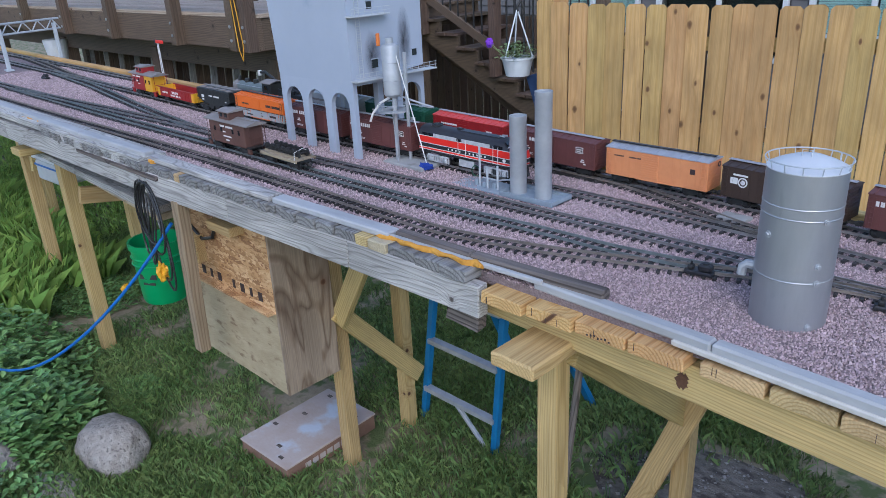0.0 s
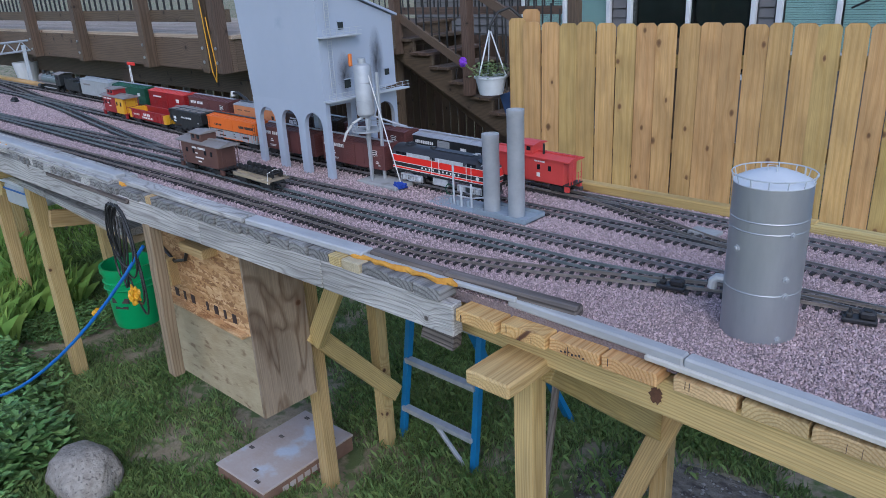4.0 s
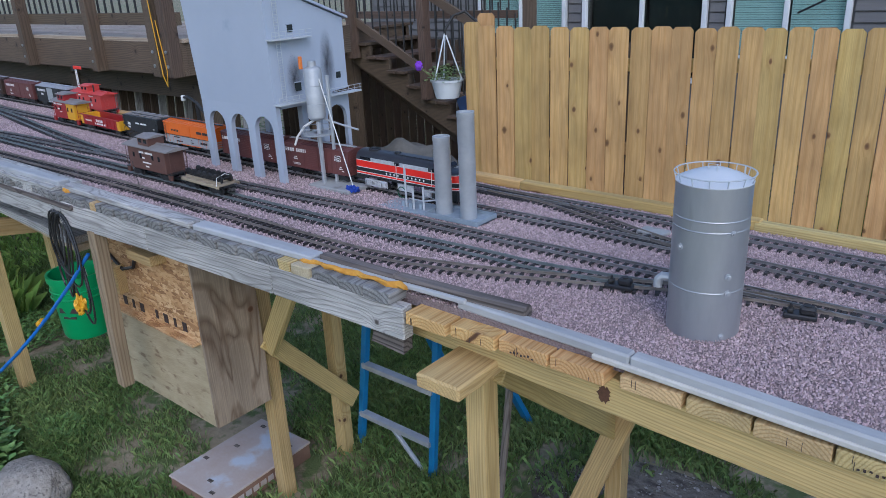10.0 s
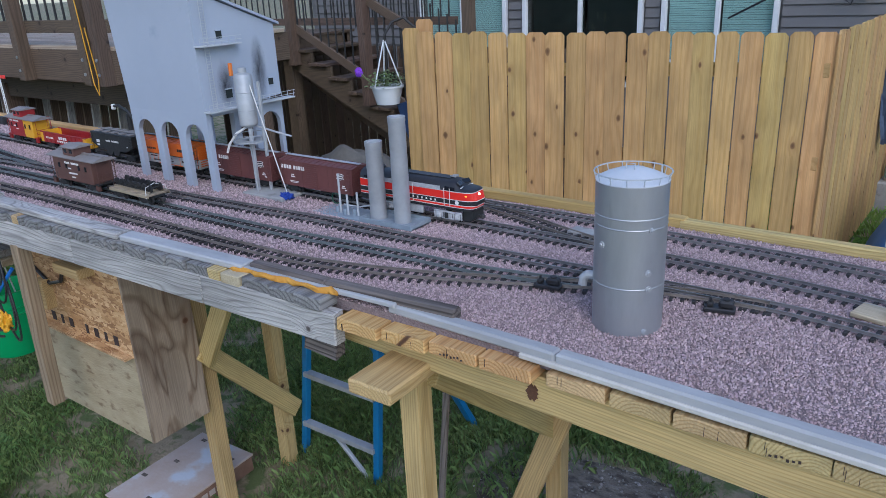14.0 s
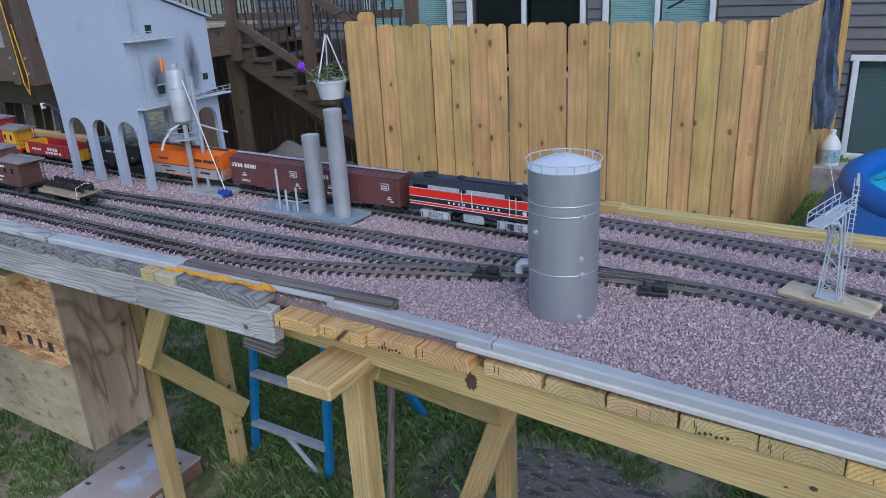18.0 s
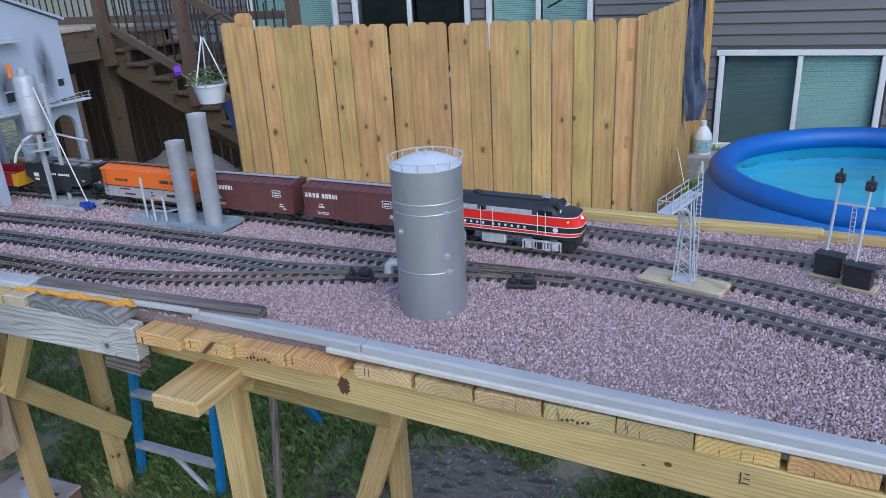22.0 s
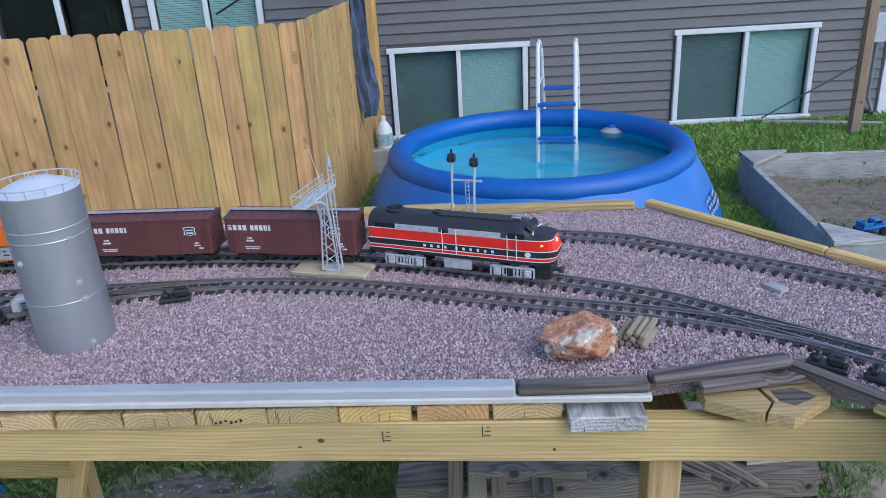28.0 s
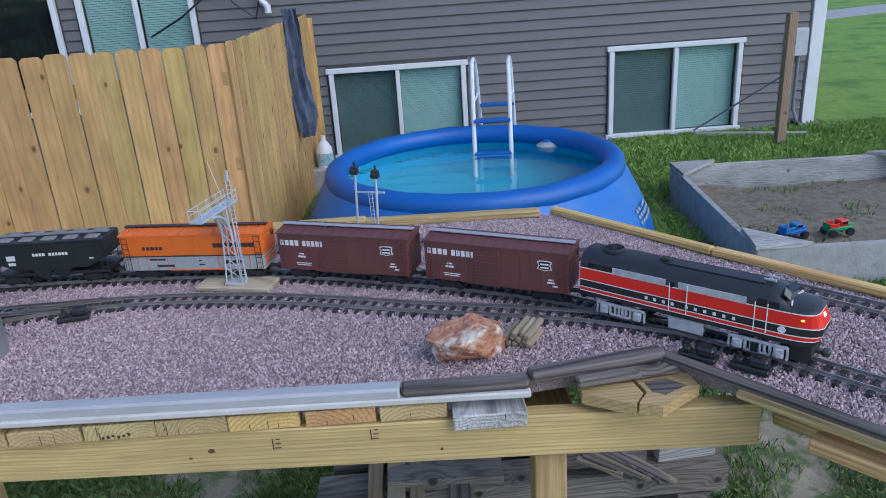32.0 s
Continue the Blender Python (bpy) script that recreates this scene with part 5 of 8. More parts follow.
# corner planks between the two legs of the table
part("corner_plank", extrude([(-0.05, 1.80), (0.05, 1.80), (0.062, 1.730), (0.036, 1.695), (-0.052, 1.748)], 0.024, axis="z", at=1.456), M_TREATED, table)
part("corner_plank", extrude([(0.056, 1.80), (0.165, 1.80), (0.175, 1.738), (0.082, 1.677), (0.044, 1.697), (0.069, 1.730)], 0.024, axis="z", at=1.458), M_TREATED, table)
part("corner_stain", extrude([(0.075, 1.765), (0.12, 1.77), (0.15, 1.74), (0.10, 1.715), (0.078, 1.73)], 0.0015, axis="z", at=1.4815), M_DARK, table, "black adhesive smear")
board("leg_joist", (0.36, 1.78, 1.40), (1.5, 0.42, 1.40), 0.04, 0.09, M_TREATED, table)
board("edge_board", (0.235, 1.70, 1.484), (1.32, 0.405, 1.484), 0.030, 0.014, M_TREATED, table)
board("leg_plank", (0.335, 1.60, 1.446), (0.60, 1.29, 1.446), 0.085, 0.026, M_FRESH, table)
# front edge, older grey part
EDGE = [(-2.07, 1.797), (-2.62, 1.785), (-3.29, 1.745), (-3.85, 1.695), (-5.4, 1.615), (-9.0, 1.41), (-17, 0.95)]
for (ax, ay), (bx, by) in zip(EDGE, EDGE[1:]):
    board("fascia_board", (bx, by, 1.432 + ramp(bx)), (ax - 0.003, ay, 1.432 + ramp(ax)), 0.04, 0.098, M_GREY, table, rough=0.001)


def edge_y(x):
    return float(np.interp(-x, [-p[0] for p in EDGE], [p[1] for p in EDGE]))


row = [(0.105, M_OLDEND), (0.10, M_OLDEND), (0.12, M_OLDEND), (0.085, M_PLY), (0.06, M_BLOCK), (0.10, M_OLDEND), (0.09, M_OLDEND), (0.10, M_OLDEND), (0.08, M_OLDEND)]
x0 = -2.11
while x0 > -4.9:
    w, mt = row.pop(0) if row else (random.choice((0.04, 0.04, 0.036, 0.085)), M_BLOCK if -3.62 < x0 < -3.56 else random.choice((M_OLDEND,) * 9 + (M_GREY,)))
    y0 = edge_y(x0) - 0.02 + random.uniform(-0.008, 0.004)
    board("block_end", (x0 - w / 2, y0, 1.498 + ramp(x0)), (x0 - w / 2, y0 + 0.075, 1.498 + ramp(x0)), w - 0.004, 0.034, mt, table, bevel=0.003, rough=0.0015)
    x0 -= w
curb([(-2.45, 1.842), (-2.15, 1.848), (-1.73, 1.868)], 0.038, 0.032, 1.524, M_DARK, "edge_plank")
curb([(-2.46, 1.815), (-1.9, 1.835)], 0.014, 0.014, 1.522, M_PVC, "edge_strip")
curb([(-3.02, 1.785), (-2.46, 1.83)], 0.055, 0.022, 1.524, M_PVC)
curb([(-3.88, 1.735), (-3.03, 1.778)], 0.05, 0.022, 1.526, M_GREY, "edge_plank")
curb([(-3.86, 1.772), (-3.04, 1.812)], 0.022, 0.02, 1.520, M_GREY, "edge_plank")
curb([(-12, 1.28), (-9.0, 1.445), (-5.6, 1.655), (-4.5, 1.69), (-3.9, 1.735)], 0.05, 0.026, 1.535, M_PVC)
for a, b in ((-4.6, -3.9), (-5.9, -4.6), (-9.0, -5.9)):
    board("edge_plank", (a, edge_y(a) + 0.05, 1.513 + ramp(a)), (b, edge_y(b) + 0.05, 1.513 + ramp(b)), 0.13, 0.034, M_GREY, table, rough=0.002)
board("edge_plank", (-4.5, 1.67, 1.53), (-3.75, 1.70, 1.51), 0.06, 0.02, M_DARK, table)
def foam(xa, xb, r):
    """A squeezed bead of builder's foam between the blocks and the edge plank."""
    n = max(4, int((xb - xa) / 0.03))
    pts = [(xa + (xb - xa) * k / n, edge_y(xa + (xb - xa) * k / n) + 0.018 + 0.004 * math.sin(k * 2.3), 1.516 + ramp(xa)) for k in range(n + 1)]
    bm = tube(pts, r, 8)
    for v in bm.verts:
        q = noise.noise(v.co * 45)
        v.co += Vector((0, q * 0.012, abs(q) * 0.006))
    part("foam", bm, M_FOAM, table, "squeezed-out yellow builder's foam", smooth=True)


for xa, xb, r in ((-2.55, -2.09, 0.008), (-2.95, -2.78, 0.009), (-3.18, -3.10, 0.007), (-3.86, -3.82, 0.01), (-4.9, -4.78, 0.01), (-5.25, -4.98, 0.012), (-4.62, -4.58, 0.01)):
    foam(xa, xb, r)
# legs, cross beams and braces
for x, y, z1 in ((-1.91, 1.90, 1.35), (-3.342, 2.20, 1.40), (-3.357, 2.60, 1.40), (-5.42, 1.85, 1.40), (-5.2, 2.6, 1.4), (-6.6, 1.98, 1.40), (-6.4, 2.55, 1.4),
                 (-7.9, 1.75, 1.43), (-8.0, 2.45, 1.43), (-10, 1.55, 1.48), (-10, 2.3, 1.48), (-13, 1.4, 1.58), (-13, 2.1, 1.58), (-16, 1.2, 1.68), (-16, 2.0, 1.68), (-0.11, 1.80, 1.345), (0.05, 2.65, 1.4), (0.95, 0.95, 1.4), (1.4, 1.0, 1.4), (-1.867, 2.68, 1.35)):
    board("leg", (x, y, -0.15), (x, y, z1), 0.066 if x > -4 else 0.08, 0.066 if x > -4 else 0.08, M_TREATED, table)
for x, y0, y1, z0 in ((-1.89, 1.69, 2.85, 1.345), (-3.33, 1.80, 2.75, 1.39), (-5.36, 1.60, 2.65, 1.40), (-6.35, 1.55, 2.6, 1.42), (-8, 1.45, 2.5, 1.45), (-10, 1.35, 2.4, 1.5), (-13, 1.2, 2.2, 1.6), (-16, 1.0, 2.1, 1.7), (-0.11, 1.83, 2.8, 1.36)):
    board("cross_beam", (x, y0, z0), (x, y1, z0), 0.14, 0.042, M_TREATED, table, bevel=0.006)
board("brace", (-1.868, 1.94, 1.30), (-1.862, 2.66, 0.70), 0.04, 0.10, M_TREATED, table)
board("back_joist", (-16, 2.0, 1.75), (-2.4, 2.74, 1.40), 0.04, 0.10, M_TREATED, table)
board("back_joist", (-2.4, 2.74, 1.40), (-0.1, 2.74, 1.40), 0.04, 0.10, M_TREATED, table)
board("brace", (-1.80, 2.615, 0.84), (-2.09, 2.615, 0.02), 0.035, 0.089, M_TREATED, table)
board("brace", (-3.265, 2.14, 0.88), (-3.30, 2.64, 0.31), 0.035, 0.085, M_TREATED, table)
board("brace", (-3.25, 2.15, 0.83), (-3.03, 2.15, 1.20), 0.035, 0.085, M_TREATED, table)
board("brace", (-5.28, 1.85, 1.10), (-5.25, 2.72, 0.95), 0.04, 0.10, M_TREATED, table)
board("brace", (-6.25, 1.9, 1.12), (-6.3, 2.8, 1.02), 0.04, 0.10, M_TREATED, table)
board("brace", (-2.0, 2.2, 1.3), (-2.13, 2.2, 0.0), 0.018, 0.022, M_SCRAP, table, "weathered thin stake")
board("rotten_block", (-2.20, 1.80, 1.365), (-2.08, 1.797, 1.362), 0.04, 0.045, M_DARK, table, "dark rotten offcut", rough=0.006)
board("underside_board", (-5.8, 1.80, 1.36), (-4.0, 1.80, 1.30), 0.12, 0.035, M_GREY, table)
board("underside_board", (-6.2, 2.0, 1.22), (-4.3, 1.95, 1.16), 0.14, 0.035, M_PLY, table)
board("hanger", (-3.70, 1.715, 0.715), (-3.66, 1.715, 1.43), 0.056, 0.05, M_OLDPOST, table, roll=90)
board("hanger_block", (-3.86, 1.835, 1.14), (-3.79, 1.835, 1.14), 0.05, 0.13, M_TREATED, table)

cupboard = thing("control_box", Matrix.Identity(4), "hanging cupboard of strand board and weathered plywood", "cupboard")
board("front_panel", (-3.93, 1.86, 1.15), (-3.27, 1.86, 1.15), 0.014, 0.36, M_OSB, cupboard, "orange strand board panel")
board("lower_panel", (-3.99, 1.868, 0.778), (-3.27, 1.868, 0.778), 0.012, 0.405, M_PLYPEEL, cupboard, "peeling plywood front")
board("lip", (-3.96, 1.845, 0.985), (-3.28, 1.845, 0.975), 0.05, 0.014, M_OSB, cupboard)
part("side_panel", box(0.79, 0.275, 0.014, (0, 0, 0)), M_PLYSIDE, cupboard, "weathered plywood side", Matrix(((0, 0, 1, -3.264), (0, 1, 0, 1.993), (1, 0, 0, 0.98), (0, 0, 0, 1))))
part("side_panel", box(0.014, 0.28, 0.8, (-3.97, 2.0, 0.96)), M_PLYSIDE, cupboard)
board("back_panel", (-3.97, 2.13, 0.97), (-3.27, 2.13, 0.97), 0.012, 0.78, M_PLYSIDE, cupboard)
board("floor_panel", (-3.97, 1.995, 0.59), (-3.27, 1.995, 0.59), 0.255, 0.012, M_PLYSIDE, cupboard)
board("handle_block", (-3.60, 1.82, 1.315), (-3.42, 1.82, 1.315), 0.07, 0.04, M_TREATED, cupboard)
for k in range(7):
    part("stencil_mark", box(0.018 if k % 2 else 0.03, 0.002, 0.04, (-3.84 + k * 0.07 + (0.05 if k > 2 else 0), 1.8515, 1.025)), M_DARKLETTER, cupboard, "dark stencil bars")
part("cord", tube([(-3.9, 1.845, 1.24), (-3.78, 1.84, 1.19), (-3.68, 1.84, 1.22), (-3.62, 1.845, 1.34)], 0.008, 6), M_BLACK, cupboard)

bucket = thing("bucket", Matrix.Translation((-5.02, 2.13, -0.27)), "green plastic pail hanging below the table", "bucket")
part("pail", lathe([(0.0, 0.69), (0.128, 0.69), (0.135, 0.71), (0.152, 1.04), (0.162, 1.04), (0.162, 1.075), (0.148, 1.075), (0.128, 0.71), (0.0, 0.705)], 32), M_GREEN, bucket, smooth=True)
for zz in (0.985, 0.945):
    part("rib", lathe([(0.15, zz - 0.006), (0.158, zz), (0.151, zz + 0.006)], 32), M_GREEN, bucket)
part("bail", tube([(-0.15, 0.0, 1.05), (-0.13, -0.02, 1.2), (-0.05, -0.04, 1.55), (0.05, -0.04, 1.60), (0.13, -0.02, 1.25), (0.15, 0, 1.05)], 0.004, 6), M_STEEL, bucket)
for k in range(2):
    part("printed_mark", box(0.11 - 0.03 * k, 0.003, 0.03 - 0.015 * k, (0, 0, 0)), M_DARKLETTER, bucket, "dark printed bars", pose(0.075, -0.118, 0.88 - 0.045 * k, -4, 0, 30))
cords = thing("cord_bundle", Matrix.Translation((-3.88, 1.665, 0.03)), "looped black electrical cords hung from the table edge", "cord")
for k in range(7):
    d, h = 0.045 + 0.016 * ((k * 3) % 5), 0.24 + 0.04 * ((k * 5) % 7)
    off, lean = 0.012 * (k - 3), 0.05 * math.sin(k * 2.1)
    ring = [(off + d * math.sin(a) * (1 - 0.45 * math.cos(a)) + lean * (1 - math.cos(a)), 0.006 * (k % 3) + 0.008 * math.sin(a * 2), 1.45 - h / 2 + h / 2 * math.cos(a)) for a in [q * math.tau / 22 for q in range(22)]]
    part("loop", tube(ring, 0.0045, 6, closed=True), M_BLACK, cords, smooth=True)
hose = thing("hose", Matrix.Identity(4), "blue air hose with a yellow fitting sagging from the table", "hose")
part("tube", tube([(-3.72 - 2.5 * u, 1.69 - 0.95 * u - 0.08 * math.sin(u * 6), 0.22 + 1.1 * (1 - u) ** 3.2) for u in [k / 24 for k in range(25)]], 0.0075, 8), M_HOSE, hose)
part("fitting", tube([(-3.985, 1.549, 1.005), (-4.01, 1.54, 0.985)], 0.014, 8), M_YELLOW, hose)
bm = bmesh.new()
bmesh.ops.create_icosphere(bm, subdivisions=4, radius=1.0)
for v in bm.verts:
    k = 1 + 0.55 * noise.noise(v.co * 2.2) + 0.2 * noise.noise(v.co * 6)
    v.co = Vector((-3.85 + 0.028 * k * v.co.x, 1.665 + 0.02 * k * v.co.y, 1.07 + 0.042 * k * v.co.z))
part("tag", bm, M_YELLOW, hose, "yellow wrapped fitting")

ladder = thing("step_ladder", Matrix.Identity(4), "blue fibreglass step ladder with aluminium treads under the table", "ladder")
for a, b in (((-3.17, 2.70, 1.05), (-3.34, 2.70, 0.0)), ((-2.74, 2.70, 1.05), (-2.845, 2.70, 0.0))):
    board("side_rail", a, b, 0.034, 0.034, M_BLUE, ladder, roll=90)
for a, b in (((-3.10, 2.80, 1.05), (-3.20, 3.35, 0.0)), ((-2.78, 2.80, 1.05), (-2.70, 3.35, 0.0))):
    board("rear_rail", a, b, 0.03, 0.05, M_BLUE, ladder, roll=90)
for x0, x1, zz in ((-3.305, -2.83, 0.20), (-3.255, -2.80, 0.50), (-3.21, -2.77, 0.80)):
    board("tread", (x0, 2.69, zz), (x1, 2.69, zz), 0.042, 0.028, M_ALU, ladder)
board("brace", (-3.1, 2.69, 0.20), (-2.90, 2.69, 0.02), 0.02, 0.02, M_ALU, ladder)

carton = thing("cardboard_box", pose(-3.63, 2.155, 0, 0, 0, 2.5), "flat printed cardboard carton with blue stains on the grass", "box")
part("body", box(0.375, 0.565, 0.09, (0, 0, 0.045), 0.003), M_CARDSIDE, carton)
part("lid", box(0.385, 0.575, 0.012, (0, 0, 0.09), 0.003), M_CARD, carton, "grey stained lid")
for x, y in ((-0.15, -0.1), (0.02, -0.2), (0.1, -0.25), (-0.1, 0.05), (-0.12, 0.24), (0.13, 0.2)):
    part("slot", box(0.03, 0.018, 0.002, (x, y, 0.0975)), M_DARK, carton)
for k in range(6):
    part("printed_mark", box(0.002, 0.034, 0.03, (0.189, -0.16 + k * 0.045, 0.045)), M_CARD, carton, "pale printed bars")

pile = thing("lumber_stack", Matrix.Identity(4), "weathered scrap timber stacked under the table", "lumber")
for xa, xb, y, zz, w, h, mt in ((-0.74, 0.63, 2.56, 0.62, 0.13, 0.10, M_SCRAP), (-0.70, 0.58, 2.74, 0.61, 0.14, 0.10, M_SCRAP), (-0.50, -0.12, 2.58, 0.695, 0.16, 0.04, M_SCRAP), (-0.62, 0.02, 2.76, 0.69, 0.14, 0.045, M_GREY),
                               (0.06, 0.36, 2.60, 0.70, 0.15, 0.045, M_SCRAP), (0.40, 0.60, 2.58, 0.70, 0.10, 0.055, M_GREY), (0.12, 0.50, 2.72, 0.715, 0.12, 0.06, M_SCRAP), (-0.66, 0.5, 2.9, 0.60, 0.12, 0.09, M_SCRAP)):
    board("plank", (xa, y, zz), (xb, y + random.uniform(-0.02, 0.02), zz + random.uniform(-0.004, 0.004)), w, h, mt, pile, rough=0.003)
for x in (-0.58, 0.02, 0.52):
    for k in range(5):
        board("spacer", (x + random.uniform(-0.02, 0.02), 2.50, 0.055 + k * 0.113), (x, 2.95, 0.055 + k * 0.113), 0.11, 0.10, M_SCRAP, pile, rough=0.003)
for x, w, mt in ((-0.545, 0.05, M_OLDPOST), (-0.475, 0.06, M_BARK), (-0.41, 0.045, M_OLDPOST), (-0.27, 0.07, M_DARK)):
    board("offcut", (x, 2.43, 0.66), (x + 0.01, 2.88, 0.75), w, 0.05, mt, pile, rough=0.003)
for k in range(7):
    board("bark_strip", (0.12 + k * 0.018, 2.50 + 0.01 * k, 0.745), (0.26 + 0.03 * k, 2.45, 0.70 - 0.008 * k), 0.024, 0.012, M_DARK if k % 3 else M_BARK, pile, rough=0.004)
part("bracket_plate", box(0.07, 0.10, 0.006, (0.60, 2.56, 0.732)), M_STEEL, pile, "galvanised plate")
crate = thing("tool_case", pose(-0.80, 2.42, 0.0, 20, 0, 10), "black plastic tool case leaning on the timber", "case")
part("shell", box(0.16, 0.10, 0.55, (0, 0, 0.28), 0.012), M_BLACK, crate)
part("front_rim", box(0.13, 0.012, 0.22, (0, -0.054, 0.40), 0.004), M_GREYPLASTIC, crate)


# ---- track ----
LINES = {
    "A": [(-17, 1.15), (-9, 1.57), (-5.55, 1.775), (-4.59, 1.848), (-3.85, 1.905), (-3.25, 1.934), (-2.885, 1.948), (-2.65, 1.955), (-2.343, 1.98), (-2.045, 2.045), (-1.79, 2.133), (-1.6, 2.205), (-1.42, 2.27), (-1.25, 2.303), (-1.1, 2.312)],
    "B": [(-6.3, 1.92), (-4.85, 1.995), (-4.08, 2.045), (-3.5, 2.078), (-3.2, 2.085), (-2.69, 2.115), (-2.346, 2.15), (-2.09, 2.163), (-1.907, 2.167), (-1.7, 2.195), (-1.55, 2.228)],
    "C": [(-17, 1.35), (-8.5, 1.80), (-6.09, 1.950), (-5.04, 2.068), (-4.16, 2.159), (-3.51, 2.194), (-2.99, 2.245), (-2.6, 2.290), (-2.2, 2.300), (-1.9, 2.310), (-1.7, 2.313), (-1.2, 2.317), (-0.98, 2.305), (-0.76, 2.267), (-0.53, 2.197),
          (-0.344, 2.133), (-0.169, 2.081), (-0.04, 2.037), (0.07, 1.99), (0.2, 1.915), (0.30, 1.83)],
    "D": [(-12, 2.02), (-9, 2.22), (-7, 2.32), (-5.4, 2.385), (-4.5, 2.41), (-4.0, 2.432), (-3.5, 2.46), (-2.76, 2.515), (-2.2, 2.528), (-1.72, 2.516), (-1.43, 2.511), (-1.14, 2.489), (-0.92, 2.457), (-0.622, 2.391), (-0.40, 2.304),
          (-0.197, 2.216), (-0.018, 2.115), (0.128, 1.99), (0.255, 1.876), (0.339, 1.791), (0.7, 1.385), (1.45, 0.50)],
    "E": [(-17, 1.95), (-9, 2.40), (-6.7, 2.545), (-5.98, 2.585), (-5.2, 2.632), (-4.2, 2.68), (-3.5, 2.712), (-2.9, 2.735), (-2.3, 2.742), (-1.79, 2.735), (-1.5, 2.705), (-1.18, 2.685), (-0.94, 2.662), (-0.5, 2.61), (-0.086, 2.512),
          (0.065, 2.423), (0.245, 2.298), (0.402, 2.180), (0.515, 2.085), (0.815, 1.74), (1.735, 0.62)],
    "X": [(-2.5, 2.742), (-2.25, 2.73), (-2.0, 2.66), (-1.7, 2.555), (-1.45, 2.512)],
    "L": [(-7.8, 2.478), (-7.1, 2.43), (-6.4, 2.37), (-5.7, 2.372)],
    "M": [(-6.7, 2.33), (-5.9, 2.29), (-5.0, 2.20), (-4.3, 2.148)],
}
GAUGE = 0.0225
RAIL_Z = TOP + 0.014
TIE_MESH = mesh_of("sleeper", box(0.0095, 0.084, 0.011, (0, 0, 0), 0.0012), M_TIE)


def rail_mesh(xy, head, off, material):
    """A rail of T section swept beside the track's middle line."""
    sec = [(-0.0026, 0.0), (0.0026, 0.0), (0.0026, 0.001), (0.0008, 0.002), (0.0008, 0.0055), (0.0016, 0.0062), (0.0016, 0.0085), (-0.0016, 0.0085), (-0.0016, 0.0062), (-0.0008, 0.0055), (-0.0008, 0.002), (-0.0026, 0.001)]
    v, f, m = [], [], len(sec)
    for (x, y), a in zip(xy, head):
        for u, w in sec:
            v.append((x - math.sin(a) * (off + u), y + math.cos(a) * (off + u), TOP + ramp(x) + 0.0055 + w))
    for i in range(len(xy) - 1):
        f += [(i * m + k, i * m + (k + 1) % m, (i + 1) * m + (k + 1) % m, (i + 1) * m + k) for k in range(m)]
    return stuff_mesh("rail", v, f, material)


def lay(key):
    label = "model railway track with brown sleepers bedded in gravel"
    tr = thing("railway_track", Matrix.Identity(4), label, "track", "tracks on the table")
    xy, head = spline(LINES[key], 0.03)
    for off in (-GAUGE, GAUGE):
        part("rail", rail_mesh(xy, head, off, M_RAIL_G if key in "BM" else M_RAIL_D if key in "AXL" else M_RAIL), None, tr)
    txy, th = spline(LINES[key], 0.0285)
    rest_v, rest_f = [], []
    order = np.argsort(np.abs(txy[:, 0] + 0.6))
    near = {int(i) for i in order[:150] if txy[i, 0] > -2.6}
    cube = [(sx * 0.0046, sy * 0.042, sz * 0.0055) for sx in (-1, 1) for sy in (-1, 1) for sz in (-1, 1)]
    quads = [(0, 1, 3, 2), (4, 6, 7, 5), (0, 4, 5, 1), (2, 3, 7, 6), (0, 2, 6, 4), (1, 5, 7, 3)]
    for i, ((x, y), a) in enumerate(zip(txy, th)):
        z = TOP + ramp(x) + 0.0005 + random.uniform(-0.0008, 0.0008)
        a += random.uniform(-0.02, 0.02)
        if i in near:
            part("sleeper", TIE_MESH, None, tr, "", Matrix.Translation((x, y, z)) @ Matrix.Rotation(a, 4, "Z"))
        else:
            n0, c, s = len(rest_v), math.cos(a), math.sin(a)
            rest_v += [(x + c * u - s * w, y + s * u + c * w, z + h) for u, w, h in cube]
            rest_f += [tuple(n0 + k for k in q) for q in quads]
    if rest_v:
        tagged(part("sleeper", stuff_mesh("sleeper", rest_v, rest_f, M_TIE), None, tr), kind="stuff")
    return tr


for key in LINES:
    lay(key)


def point_motor(x, y, turn, label="black switch machine beside the track"):
    t = thing("switch_machine", pose(x, y, TOP + ramp(x), 0, 0, turn), label, "switch machine", "switch machines")
    part("base", box(0.074, 0.034, 0.012, (0, 0, 0.010), 0.003), M_BLACK, t)
    part("motor", box(0.036, 0.026, 0.020, (0.015, 0, 0.025), 0.005), M_BLACK, t)
    part("cap", rod((0.015, 0, 0.034), (0.015, 0, 0.038), 0.009, n=12), M_IRON, t)
    part("lever", box(0.014, 0.022, 0.012, (-0.022, 0, 0.021), 0.003), M_IRON, t)
    part("target", rod((-0.022, 0, 0.02), (-0.022, 0, 0.036), 0.0035, n=8), M_IRON, t)
    for s in (-1, 1):
        part("bolt", rod((-0.033, s * 0.012, 0.015), (-0.033, s * 0.012, 0.019), 0.003, n=6), M_IRON, t)


for x, y, a in ((-1.64, 2.165, 8), (-1.21, 2.24, 12), (0.195, 1.80, -40), (0.275, 1.742, -42), (0.62, 1.62, -50), (0.70, 1.55, -50), (-6.5, 2.20, 4)):
    point_motor(x, y, a)


